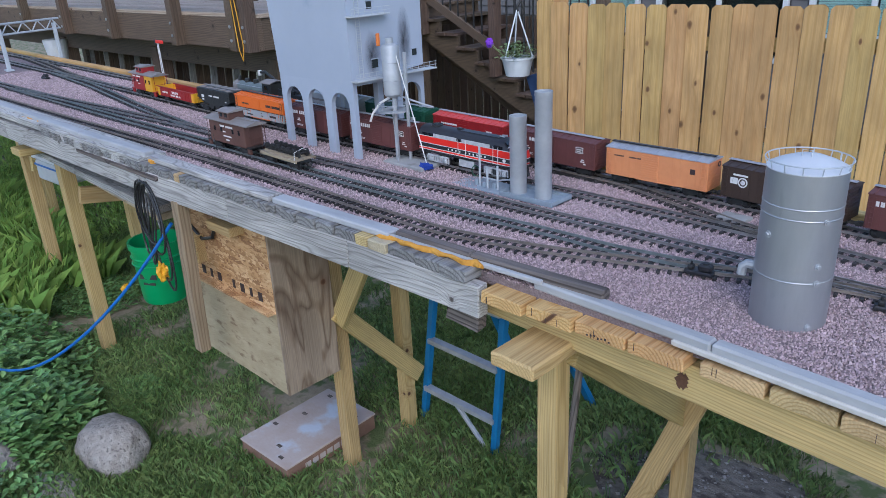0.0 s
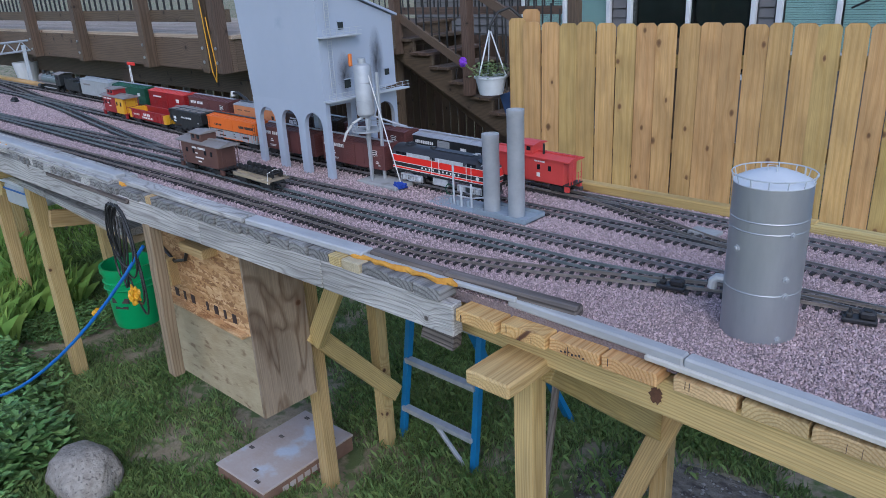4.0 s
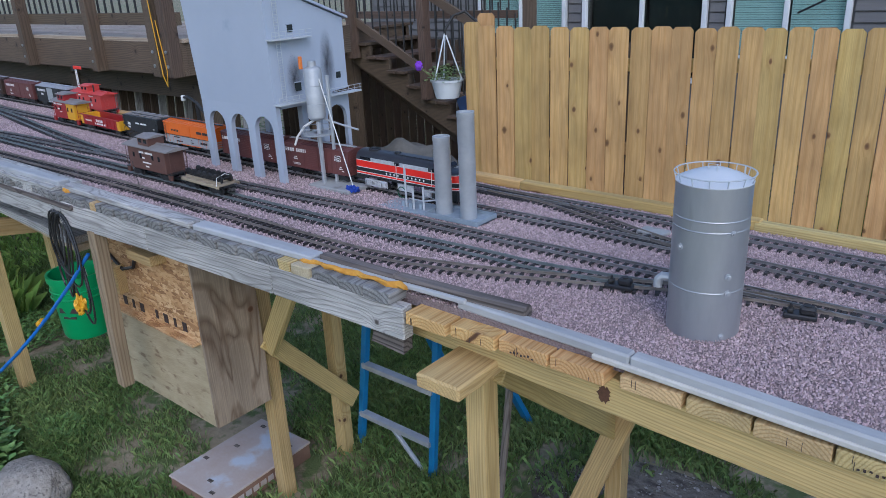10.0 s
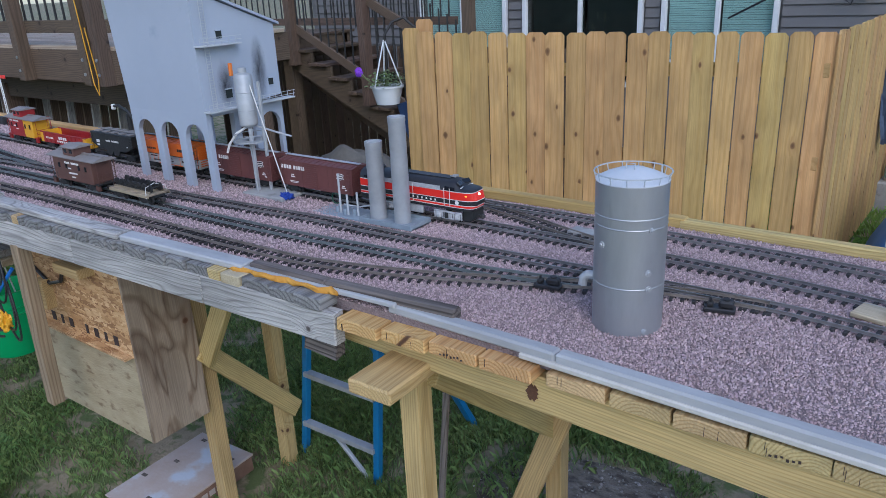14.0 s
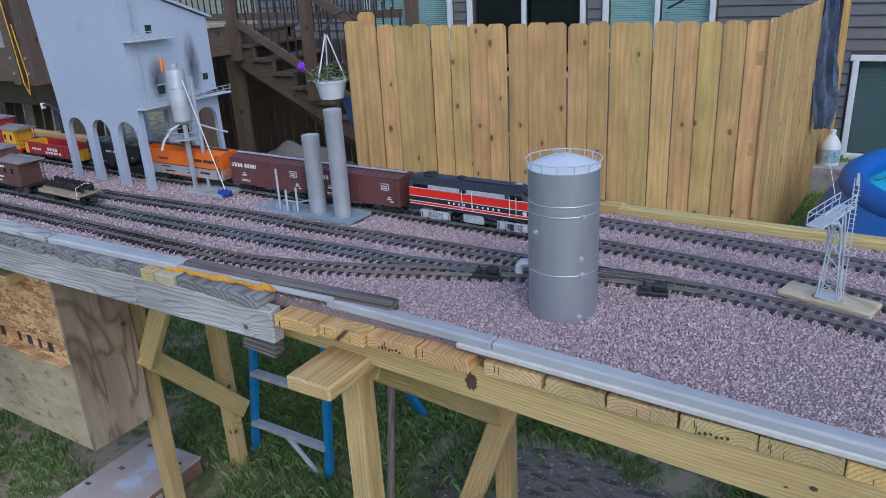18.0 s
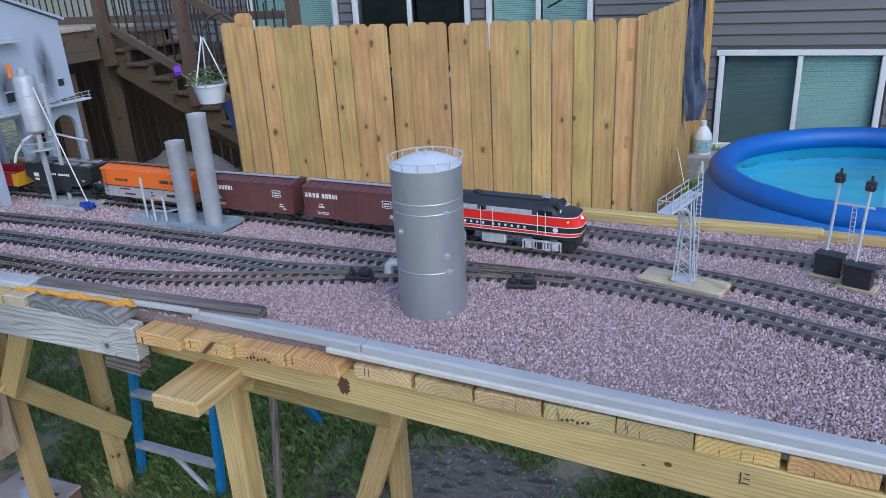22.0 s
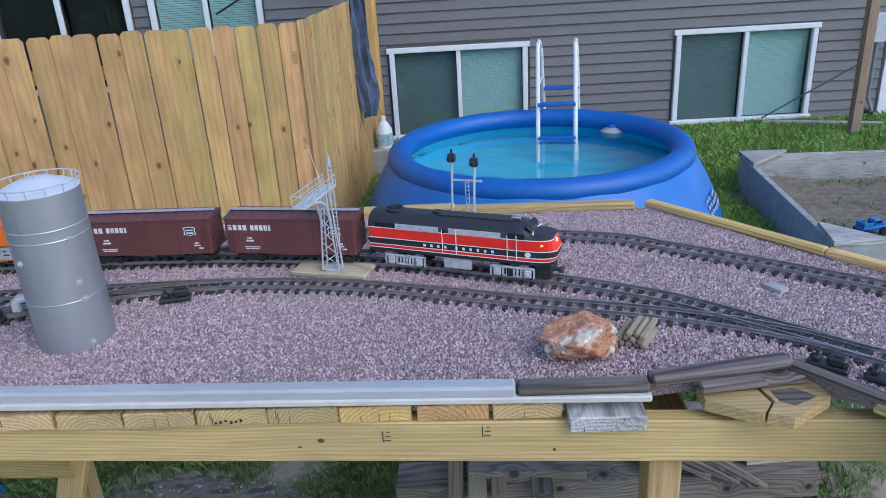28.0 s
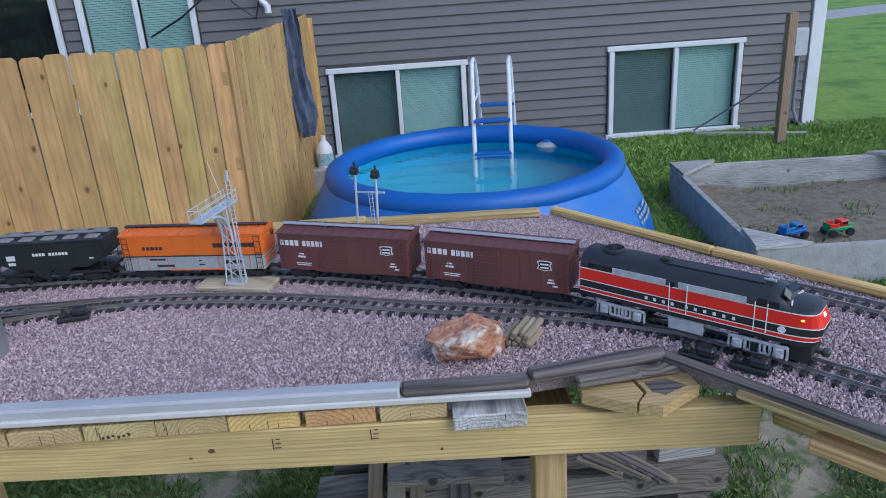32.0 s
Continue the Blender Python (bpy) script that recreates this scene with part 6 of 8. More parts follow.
def small_box(name, x, y, z, size, turn, material, label, category):
    t = thing(name, pose(x, y, z, 0, 0, turn), label, category)
    part("body", box(*size, (0, 0, size[2] / 2), min(size) * 0.12), material, t)
    part("lid", box(size[0] * 0.98, size[1] * 0.98, size[2] * 0.2, (0, 0, size[2] * 1.08), min(size) * 0.05), material, t)


small_box("paving_chip", -1.75, 2.62, TOP - 0.002, (0.09, 0.06, 0.010), -5, M_CONCRETE, "flat grey stone tile in the gravel", "stone tile")
small_box("relay_box", -1.62, 2.61, TOP, (0.055, 0.045, 0.018), 0, M_NAVY, "dark blue relay box between the tracks", "relay box")
small_box("paving_chip", -1.53, 2.61, TOP - 0.002, (0.07, 0.06, 0.012), 8, M_CONCRETE, "flat pale stone tile in the gravel", "stone tile")
small_box("stone_flake", 0.245, 2.155, TOP - 0.003, (0.05, 0.03, 0.008), -60, M_CONCRETE, "pale flat stone flake in the gravel", "stone flake")


# ---- storage tank ----
tank = thing("storage_tank", Matrix.Translation((-1.386, 2.085, TOP)), "galvanised steel storage tank with a roof railing", "tank")
R, H = 0.0824, 0.355
part("shell", lathe([(R, -0.005), (R, H)], 72), M_STEEL, tank, smooth=True)
for zz in (0.115, 0.257, 0.281):
    part("seam", lathe([(R, zz - 0.002), (R + 0.0009, zz), (R, zz + 0.002)], 72), M_STEEL, tank)
part("roof", lathe([(R, H), (R + 0.001, H + 0.002), (R * 0.75, H + 0.013), (R * 0.4, H + 0.024), (R * 0.15, H + 0.028), (0.001, H + 0.029)], 64), M_ROOFTIN, tank, "pale domed roof", smooth=True)
ring = [((R + 0.004) * math.cos(k * math.tau / 48), (R + 0.004) * math.sin(k * math.tau / 48), H + 0.020) for k in range(48)]
part("railing", tube(ring, 0.0016, 6, closed=True), M_LIGHTGREY, tank)
for k in range(14):
    a = k * math.tau / 14
    part("stanchion", rod((R * 0.985 * math.cos(a), R * 0.985 * math.sin(a), H), ((R + 0.004) * math.cos(a), (R + 0.004) * math.sin(a), H + 0.020), 0.0013, n=5), M_LIGHTGREY, tank)
for a, zz, r in ((-117, 0.214, 0.008), (-35, 0.256, 0.007), (-38, 0.155, 0.008), (-36, 0.115, 0.008), (-40, 0.010, 0.007)):
    c, s = math.cos(radians(a)), math.sin(radians(a))
    part("manway", lathe([(0, 0.006), (r * 0.5, 0.006), (r * 0.62, 0.003), (r, 0.003), (r, -0.002)], 16), M_ALU, tank, "round bolted cover", Matrix.Translation((R * c, R * s, zz)) @ Vector((c, s, 0)).to_track_quat("Z", "Y").to_matrix().to_4x4())
part("outlet", tube([(-R * 0.93, -R * 0.25, 0.112), (-R * 1.15, -R * 0.30, 0.112), (-R * 1.24, -R * 0.33, 0.104), (-R * 1.26, -R * 0.34, 0.085)], 0.011, 10), M_ALU, tank, smooth=True)
part("ladder", tube([(R * 0.5, R * 0.88, 0.0), (R * 0.5, R * 0.88, H + 0.02)], 0.002, 5), M_LIGHTGREY, tank)
part("cage", tube([(-0.01, -R * 0.2, H + 0.018), (-0.01, -R * 0.2, H + 0.04), (0.01, -R * 0.2, H + 0.04), (0.01, -R * 0.2, H + 0.018)], 0.0015, 5), M_LIGHTGREY, tank)

# ---- fuel standpipes ----
plant = thing("fuel_plant", Matrix.Translation((-2.497, 2.42, TOP)), "two tall steel fuel stacks and small pumps on a grey tray", "fuel plant")
part("tray", box(0.47, 0.115, 0.008, (0, 0, 0.004), 0.002), M_TRAY, plant)
for y in (-0.056, 0.056):
    part("tray_rim", box(0.23, 0.004, 0.018, (0.118, y, 0.011)), M_TRAY, plant)
for x in (0.005, 0.233):
    part("tray_rim", box(0.004, 0.112, 0.018, (x, 0, 0.011)), M_TRAY, plant)
for x, r, h in ((0.045, 0.0300, 0.285), (0.155, 0.0295, 0.378)):
    part("flue", lathe([(r, 0.006), (r, h - 0.018), (r + 0.001, h - 0.016), (r + 0.001, h), (r - 0.003, h), (r - 0.003, h - 0.006), (0.001, h - 0.006)], 40), M_STEEL, plant, "", Matrix.Translation((x, 0, 0)), smooth=True).data.materials[0] = M_ALU
for x, y, h in ((-0.12, -0.02, 0.155), (-0.075, -0.03, 0.085), (-0.035, -0.02, 0.095)):
    part("standpipe", rod((x, y, 0.006), (x, y, h), 0.004, n=8), M_LIGHTGREY, plant)
    part("pump", box(0.014, 0.012, 0.024, (x - 0.014, y, 0.018), 0.002), M_TRAY, plant)
part("pipe", tube([(-0.13, 0.01, 0.03), (-0.06, 0.01, 0.03), (0.02, 0.0, 0.05)], 0.003, 6), M_LIGHTGREY, plant)
part("hose_loop", tube([(-0.14 + 0.02 * math.cos(a), -0.02, 0.06 + 0.02 * math.sin(a)) for a in np.linspace(0, 6.0, 14)], 0.002, 5), M_CARGREEN, plant)

# ---- coaling tower ----
tower = thing("coaling_tower", Matrix.Identity(4), "tall blue-grey model coaling tower on arched legs over the track", "tower")
TX0, TX1, TY0, TY1 = -3.758, -3.238, 2.335, 2.735


def arch_wall(x0, x1, z0, z1, holes, th, y):
    """A wall with round-headed openings, built as piers and rings of stones."""
    bm = bmesh.new()
    edges = [x0] + [v for h in holes for v in (h[0], h[1])] + [x1]
    for a, b in zip(edges[::2], edges[1::2]):
        box(b - a, th, z1 - z0, ((a + b) / 2, y, (z0 + z1) / 2), bm=bm)
    for a, b, top in holes:
        r, c, n = (b - a) / 2, (a + b) / 2, 12
        box(b - a, th, 0.018, (c, y, z0 + 0.009), bm=bm)
        pts = [(c - r * math.cos(math.pi * k / n), top - r + r * math.sin(math.pi * k / n)) for k in range(n + 1)]
        extrude(pts + [(b, z1), (a, z1)], th, bm=bm, axis="y", at=y - th / 2)
    return bm


part("arched_wall", arch_wall(TX0, TX1, TOP, 1.838, [(TX0 + 0.035, TX0 + 0.155, 1.795), (TX0 + 0.198, TX0 + 0.318, 1.795), (TX0 + 0.365, TX0 + 0.485, 1.795)], 0.02, TY0 + 0.01), M_TOWER, tower)
bm = extrude([(TY0, 1.838), (TY1, 1.865), (TY1, 2.155), (TY0 + 0.02, 2.30), (TY0 - 0.004, 2.32), (TY0 - 0.003, 2.30)], TX1 - TX0, axis="x", at=TX0)
for v in bm.verts:
    if v.co.x < TX0 + 0.01:
        v.co.x -= 0.09 * (v.co.z - 1.84)
part("body", bm, M_TOWER, tower)
part("roof", extrude([(TY0 - 0.03, 2.325), (TY1 + 0.02, 2.152), (TY1 + 0.02, 2.162), (TY0 - 0.03, 2.335)], TX1 - TX0 + 0.07, axis="x", at=TX0 - 0.055), M_TOWER, tower)
bm = arch_wall(0.0, TY1 - 0.24 - TY0, TOP, 1.84, [(0.03, 0.14, 1.80)], 0.02, 0)
part("rear_leg", bm, M_TOWER, tower, "arched rear leg", Matrix.Translation((TX1 - 0.012, TY0 + 0.24, 0)) @ Matrix.Rotation(radians(90), 4, "Z"))
bm = arch_wall(0.0, TY1 - 0.24 - TY0, TOP, 1.84, [(0.03, 0.14, 1.80)], 0.02, 0)
part("rear_leg", bm, M_TOWER, tower, "arched rear leg", Matrix.Translation((TX0 + 0.012, TY0 + 0.24, 0)) @ Matrix.Rotation(radians(90), 4, "Z"))
part("floor", box(TX1 - TX0 - 0.01, TY1 - TY0 - 0.03, 0.014, ((TX0 + TX1) / 2, (TY0 + TY1) / 2 + 0.015, 1.832)), M_TOWER, tower)
for zz, y0, y1 in ((1.848, TY0 - 0.01, TY1 + 0.04), (2.098, TY0 - 0.01, TY0 + 0.19)):
    part("catwalk", box(0.045, y1 - y0, 0.006, (TX1 + 0.022, (y0 + y1) / 2, zz), 0.001), M_LIGHTGREY, tower)
    for h in (0.016, 0.03):
        part("hand_rail", rod((TX1 + 0.043, y0, zz + h), (TX1 + 0.043, y1, zz + h), 0.0012, n=5), M_LIGHTGREY, tower)
    k = y0
    while k <= y1:
        part("stanchion", rod((TX1 + 0.043, k, zz), (TX1 + 0.043, k, zz + 0.03), 0.0012, n=5), M_LIGHTGREY, tower)
        k += 0.034
bm = bmesh.new()
for y in (TY0 + 0.035, TY0 + 0.055):
    rod((TX1 + 0.008, y, 1.85), (TX1 + 0.008, y, 2.30), 0.0014, n=5, bm=bm)
for k in range(44):
    rod((TX1 + 0.008, TY0 + 0.035, 1.855 + k * 0.0102), (TX1 + 0.008, TY0 + 0.055, 1.855 + k * 0.0102), 0.001, n=4, bm=bm)
part("ladder", bm, M_LIGHTGREY, tower)
# Hatches are flat plates on the wall, the shade inside them painted near-black.
for y, zz, s in ((TY0 + 0.115, 2.135, 0.026), (TY0 + 0.125, 1.905, 0.03), (TY1 - 0.05, 1.925, 0.024)):
    part("hatch", box(0.004, s, s * 1.15, (TX1 + 0.001, y, zz)), M_DARKINSIDE, tower, "dark plate for a small opening, shade in its colour")
    part("hatch_frame", box(0.006, s + 0.01, 0.004, (TX1 + 0.003, y, zz + s * 0.62)), M_TOWER, tower)
for y, zz, sy, sz in ((TY0 + 0.115, 1.94, 0.16, 0.20), (TY1 - 0.105, 1.98, 0.15, 0.30), (TY0 + 0.21, 1.885, 0.16, 0.10)):
    bm = lathe([(0.001, 0.0), (0.5, 0.0)], 20)
    part("soot_stain", bm, M_SOOT, tower, "grey soot stain", Matrix.Translation((TX1 + 0.0022, y, zz)) @ Matrix.Rotation(radians(90), 4, "Y") @ Matrix.Diagonal((sz, sy * 0.6, 1, 1)))
part("chute", box(0.012, 0.014, 0.05, (TX1 + 0.03, TY0 + 0.125, 2.0), 0.002), M_ORANGEPART, tower, "orange chute end")
for dx in (0.12, 0.36):
    part("inner_column", box(0.03, 0.03, 0.34, (TX0 + dx + 0.08, TY0 + 0.2, 1.67)), M_TOWER, tower)

# ---- sand tower with hoses ----
sandtower = thing("sand_tower", Matrix.Translation((-3.11, 2.435, TOP + 0.02)), "slim silver sanding tower with hoses on a concrete pad", "tower")
part("pad", box(0.23, 0.12, 0.016, (0.09, 0.0, 0.001), 0.003), M_CONCRETE, sandtower)
part("silo", lathe([(0.001, 0.255), (0.031, 0.268), (0.036, 0.275), (0.036, 0.46), (0.031, 0.468), (0.016, 0.474), (0.016, 0.492), (0.014, 0.494), (0.001, 0.494)], 28), M_ALU, sandtower, smooth=True)
for zz in (0.33, 0.40):
    part("band", lathe([(0.036, zz - 0.002), (0.0372, zz), (0.036, zz + 0.002)], 28), M_ALU, sandtower)
part("column", box(0.014, 0.014, 0.26, (0.018, -0.012, 0.13), 0.002), M_ALU, sandtower)
part("column", box(0.012, 0.012, 0.44, (0.060, 0.02, 0.22), 0.002), M_ALU, sandtower)
part("platform", lathe([(0.02, 0.205), (0.062, 0.205), (0.062, 0.211), (0.02, 0.211)], 20), M_ALU, sandtower)
part("hand_rail", tube([(0.062 * math.cos(a), 0.062 * math.sin(a), 0.235) for a in np.linspace(0, math.tau, 24, endpoint=False)], 0.0015, 5, closed=True), M_ALU, sandtower)
for k in range(8):
    a = k * math.tau / 8
    part("stanchion", rod((0.06 * math.cos(a), 0.06 * math.sin(a), 0.208), (0.062 * math.cos(a), 0.062 * math.sin(a), 0.235), 0.0013, n=5), M_ALU, sandtower)
part("hose", tube([(-0.02, 0, 0.26), (-0.06, -0.02, 0.235), (-0.10, -0.03, 0.19), (-0.115, -0.035, 0.155)], 0.005, 7), M_LETTER, sandtower, "pale bent hose")
part("hose", tube([(0.02, 0.02, 0.265), (0.10, 0.05, 0.24), (0.16, 0.07, 0.225)], 0.004, 7), M_ALU, sandtower)
part("rope", rod((0.03, 0, 0.44), (0.185, -0.01, 0.015), 0.0022, n=6), M_LETTER, sandtower)
part("wire", rod((0.01, -0.02, 0.21), (0.05, -0.04, 0.01), 0.0014, n=5), M_ALU, sandtower)
tangle = thing("cord_tangle", Matrix.Translation((-2.91, 2.41, TOP + 0.03)), "small tangle of blue cord on the pad", "cord")
rng = np.random.default_rng(2)
part("coil", tube([(0.03 * math.cos(k * 1.1) * rng.uniform(0.5, 1.2), 0.018 * math.sin(k * 1.1) * rng.uniform(0.5, 1.2), 0.008 * math.sin(k * 2.3)) for k in range(40)], 0.005, 5), M_BLUECLOTH, tangle)

# ---- signals ----
cant = thing("signal_bridge", pose(-0.832, 2.378, TOP, 0, 0, -15), "light grey cantilever signal tower with ladder on a wooden plank", "signal")
board("plank", (-0.105, 0.0, 0.007), (0.105, 0.0, 0.007), 0.082, 0.014, M_PLY, cant)
part("foot", box(0.05, 0.035, 0.004, (0.0, -0.005, 0.016)), M_LIGHTGREY, cant)
for x0, x1 in ((-0.022, -0.012), (0.022, 0.012)):
    for y in (-0.018, 0.012):
        part("leg", rod((x0, y, 0.014), (x1 * 0.6, y * 0.5, 0.235), 0.0022, n=6), M_LIGHTGREY, cant)
for k in range(6):
    zz, s = 0.03 + k * 0.033, 0.021 - k * 0.0022
    part("lattice", rod((-s, -0.016, zz), (s, -0.014, zz + 0.03), 0.0013, n=5), M_LIGHTGREY, cant)
    part("lattice", rod((s, -0.016, zz), (-s, -0.014, zz + 0.03), 0.0013, n=5), M_LIGHTGREY, cant)
bm = bmesh.new()
for x in (0.026, 0.036):
    rod((x, -0.02, 0.014), (x - 0.006, -0.008, 0.31), 0.0012, n=5, bm=bm)
for k in range(26):
    zz = 0.02 + k * 0.011
    rod((0.024 - 0.006 * zz / 0.3, -0.02 + 0.012 * zz / 0.3, zz), (0.040 - 0.006 * zz / 0.3, -0.02 + 0.012 * zz / 0.3, zz), 0.0009, n=4, bm=bm)
part("ladder", bm, M_LIGHTGREY, cant)
for x in (-0.016, 0.010):
    part("bracket", tube([(x, -0.004, 0.13), (x, -0.008, 0.165), (x, -0.024, 0.198), (x, -0.055, 0.216), (x, -0.085, 0.222)], 0.004, 8), M_LIGHTGREY, cant, smooth=True)
part("platform", box(0.036, 0.19, 0.005, (-0.006, -0.042, 0.226), 0.001), M_LIGHTGREY, cant)
for x in (-0.023, 0.011):
    for h in (0.242, 0.256):
        part("hand_rail", rod((x, -0.136, h), (x, 0.052, h), 0.0012, n=5), M_LIGHTGREY, cant)
    for y in (-0.135, -0.088, -0.042, 0.004, 0.05):
        part("stanchion", rod((x, y, 0.228), (x, y, 0.257), 0.0012, n=5), M_LIGHTGREY, cant)
part("hand_rail", rod((-0.023, -0.136, 0.256), (0.011, -0.136, 0.256), 0.0012, n=5), M_LIGHTGREY, cant)
part("finial", rod((0.026, -0.008, 0.295), (0.026, -0.008, 0.322), 0.0032, n=6), M_LIGHTGREY, cant)
part("whip", rod((-0.03, 0.05, 0.23), (-0.062, 0.06, 0.33), 0.0008, n=4), M_LETTER, cant)

for k, (x, y) in enumerate(((-0.502, 2.545), (-0.442, 2.487))):
    s = thing("color_light_signal", pose(x, y, TOP, 0, 0, -20), "grey signal mast with a black head and black relay case", "signal", "pair of signals")
    part("relay_case", box(0.062, 0.036, 0.054, (0.004, -0.012, 0.031), 0.003), M_BLACK, s)
    part("case_lid", box(0.066, 0.040, 0.005, (0.004, -0.012, 0.059), 0.001), M_BLACK, s)
    part("base", box(0.085, 0.055, 0.007, (0.004, -0.010, 0.003), 0.001), M_PLY, s)
    part("mast", rod((-0.012, 0.0, 0.004), (-0.006, 0.012, 0.235), 0.0035, n=8), M_LIGHTGREY, s)
    part("head", box(0.022, 0.016, 0.024, (-0.006, 0.010, 0.248), 0.003), M_BLACK, s)
    part("hood", rod((-0.006, 0.004, 0.248), (-0.006, -0.012, 0.248), 0.007, n=10), M_BLACK, s)
    part("cap", rod((-0.006, 0.012, 0.258), (-0.006, 0.012, 0.272), 0.003, n=6), M_IRON, s)
    if k == 0:
        part("cross_arm", box(0.09, 0.004, 0.005, (0.035, 0.010, 0.185)), M_LIGHTGREY, s)
        bm = bmesh.new()
        for i in range(14):
            rod((0.03, 0.02, 0.02 + i * 0.012), (0.04, 0.02, 0.02 + i * 0.012), 0.001, n=4, bm=bm)
        for x2 in (0.03, 0.04):
            rod((x2, 0.02, 0.004), (x2, 0.012, 0.185), 0.0012, n=4, bm=bm)
        part("ladder", bm, M_LIGHTGREY, s)

gantry = thing("signal_gantry", Matrix.Identity(4), "grey truss signal gantry spanning the far tracks", "gantry")
for y, x in ((2.16, -7.14), (2.60, -7.30)):
    part("leg", box(0.026, 0.026, 0.31, (x, y, TOP + 0.135 + 0.155), 0.003), M_LIGHTGREY, gantry)
    part("foot", box(0.07, 0.05, 0.012, (x, y, TOP + 0.146)), M_LIGHTGREY, gantry)
for zz in (1.90, 1.975):
    part("chord", rod((-7.12, 2.11, zz), (-7.32, 2.65, zz), 0.008, n=6), M_LIGHTGREY, gantry)
for k in range(9):
    a, b = k / 9, (k + 1) / 9
    part("web", rod((-7.12 - 0.2 * a, 2.11 + 0.54 * a, 1.90 if k % 2 else 1.975), (-7.12 - 0.2 * b, 2.11 + 0.54 * b, 1.975 if k % 2 else 1.90), 0.005, n=5), M_LIGHTGREY, gantry)
semaphore = thing("semaphore", Matrix.Translation((-5.55, 2.615, TOP + 0.09)), "white lattice semaphore mast with a red arm", "signal")
for dx in (-0.012, 0.012):
    part("mast", rod((dx, 0, 0), (dx * 0.5, 0, 0.29), 0.003, n=5), M_LETTER, semaphore)
for k in range(9):
    part("rung", rod((-0.012, 0, 0.02 + k * 0.03), (0.010, 0, 0.035 + k * 0.03), 0.0018, n=4), M_LETTER, semaphore)
part("arm", box(0.11, 0.004, 0.02, (0.045, -0.01, 0.285), 0.002, m=None), M_RED, semaphore, "red signal arm")
part("spectacle", box(0.03, 0.006, 0.035, (-0.015, -0.01, 0.28), 0.003), M_IRON, semaphore)
part("relay_case", box(0.05, 0.04, 0.05, (0.0, -0.03, 0.026), 0.004), M_BLACK, semaphore)
spout = thing("water_crane", Matrix.Translation((-4.45, 2.735, TOP + 0.05)), "dark water column with a swung spout", "water crane")
part("column", rod((0, 0, 0), (0, 0, 0.15), 0.012, n=10), M_IRON, spout)
part("spout", tube([(0.07, 0, 0.10), (0.0, 0, 0.16), (-0.08, 0, 0.19), (-0.12, 0, 0.185)], 0.008, 8), M_IRON, spout)
part("tip", box(0.02, 0.02, 0.03, (-0.13, 0, 0.18), 0.003), M_LETTER, spout)
pail = thing("plant_pot", Matrix.Translation((-10.4, 3.6, 0.0)), "pale plant pot on a stump behind the table", "pot")
part("pot", lathe([(0.0, 1.3), (0.1, 1.3), (0.14, 1.58), (0.12, 1.58), (0.0, 1.5)], 20), M_WHITE, pail)
part("stump", rod((0, 0, 0), (0, 0, 1.3), 0.09, n=10), M_GREY, pail)
whip = thing("wire_stake", Matrix.Translation((-3.75, 1.97, TOP + 0.04)), "thin black wire standing by the front track", "wire")
part("wire", rod((0, 0, 0), (-0.02, 0, 0.10), 0.0012, n=4), M_IRON, whip)

def jagged(name, at, size, seed, material, label):
    """A broken stone: a ball cut by many random planes, then roughened."""
    rng = np.random.default_rng(seed)
    cuts = [Vector(rng.normal(0, 1, 3)).normalized() for _ in range(26)]
    reach = [rng.uniform(0.78, 1.12) for _ in cuts]
    bm = bmesh.new()
    bmesh.ops.create_icosphere(bm, subdivisions=5, radius=1.0)
    for v in bm.verts:
        n = v.co.normalized()
        k = min(r / max(0.12, n.dot(c)) for c, r in zip(cuts, reach))
        k *= 1 + 0.10 * noise.noise(n * 3.5 + Vector((seed, 0, 0))) + 0.07 * abs(noise.noise(n * 9)) + 0.03 * noise.noise(n * 22)
        v.co = Vector((n.x * size[0] * k, n.y * size[1] * k, max(-0.5, n.z) * size[2] * k))
    return tagged(part(name, bm, material, None, "", Matrix.Translation(at) @ Matrix.Rotation(0.3, 4, "Z")), label, "rock")


jagged("display_rock", (-0.250, 1.912, TOP + 0.028), (0.082, 0.058, 0.052), 4, M_JASPER, "broken orange and white jasper rock on the gravel")
wd = thing("firewood_bundle", pose(-0.130, 1.945, TOP, 0, 0, 58), "small bundle of split grey sticks", "sticks")
for k in range(11):
    row, col = k // 4, k % 4
    board("stick", (-0.045 + random.uniform(0, 0.012), (col - 1.5) * 0.015 + 0.006 * (row % 2), 0.007 + row * 0.012), (0.045 - random.uniform(0, 0.012), (col - 1.5) * 0.015 + 0.006 * (row % 2), 0.008 + row * 0.013), 0.013, 0.011, M_BARK, wd, roll=random.uniform(0, 50), bevel=0.002)

bin_box = thing("storage_bin", pose(-5.95, 2.02, 1.04, 0, 0, 3), "clear plastic storage bin with a blue strap below the table", "bin")
part("tub", box(0.34, 0.25, 0.15, (0, 0, 0.075), 0.02), M_LIGHTGREY, bin_box)
part("lid", box(0.36, 0.27, 0.022, (0, 0, 0.16), 0.008), M_WHITE, bin_box)
part("strap", box(0.348, 0.258, 0.012, (0, 0, 0.11), 0.002), M_HOSE, bin_box, "blue strap")


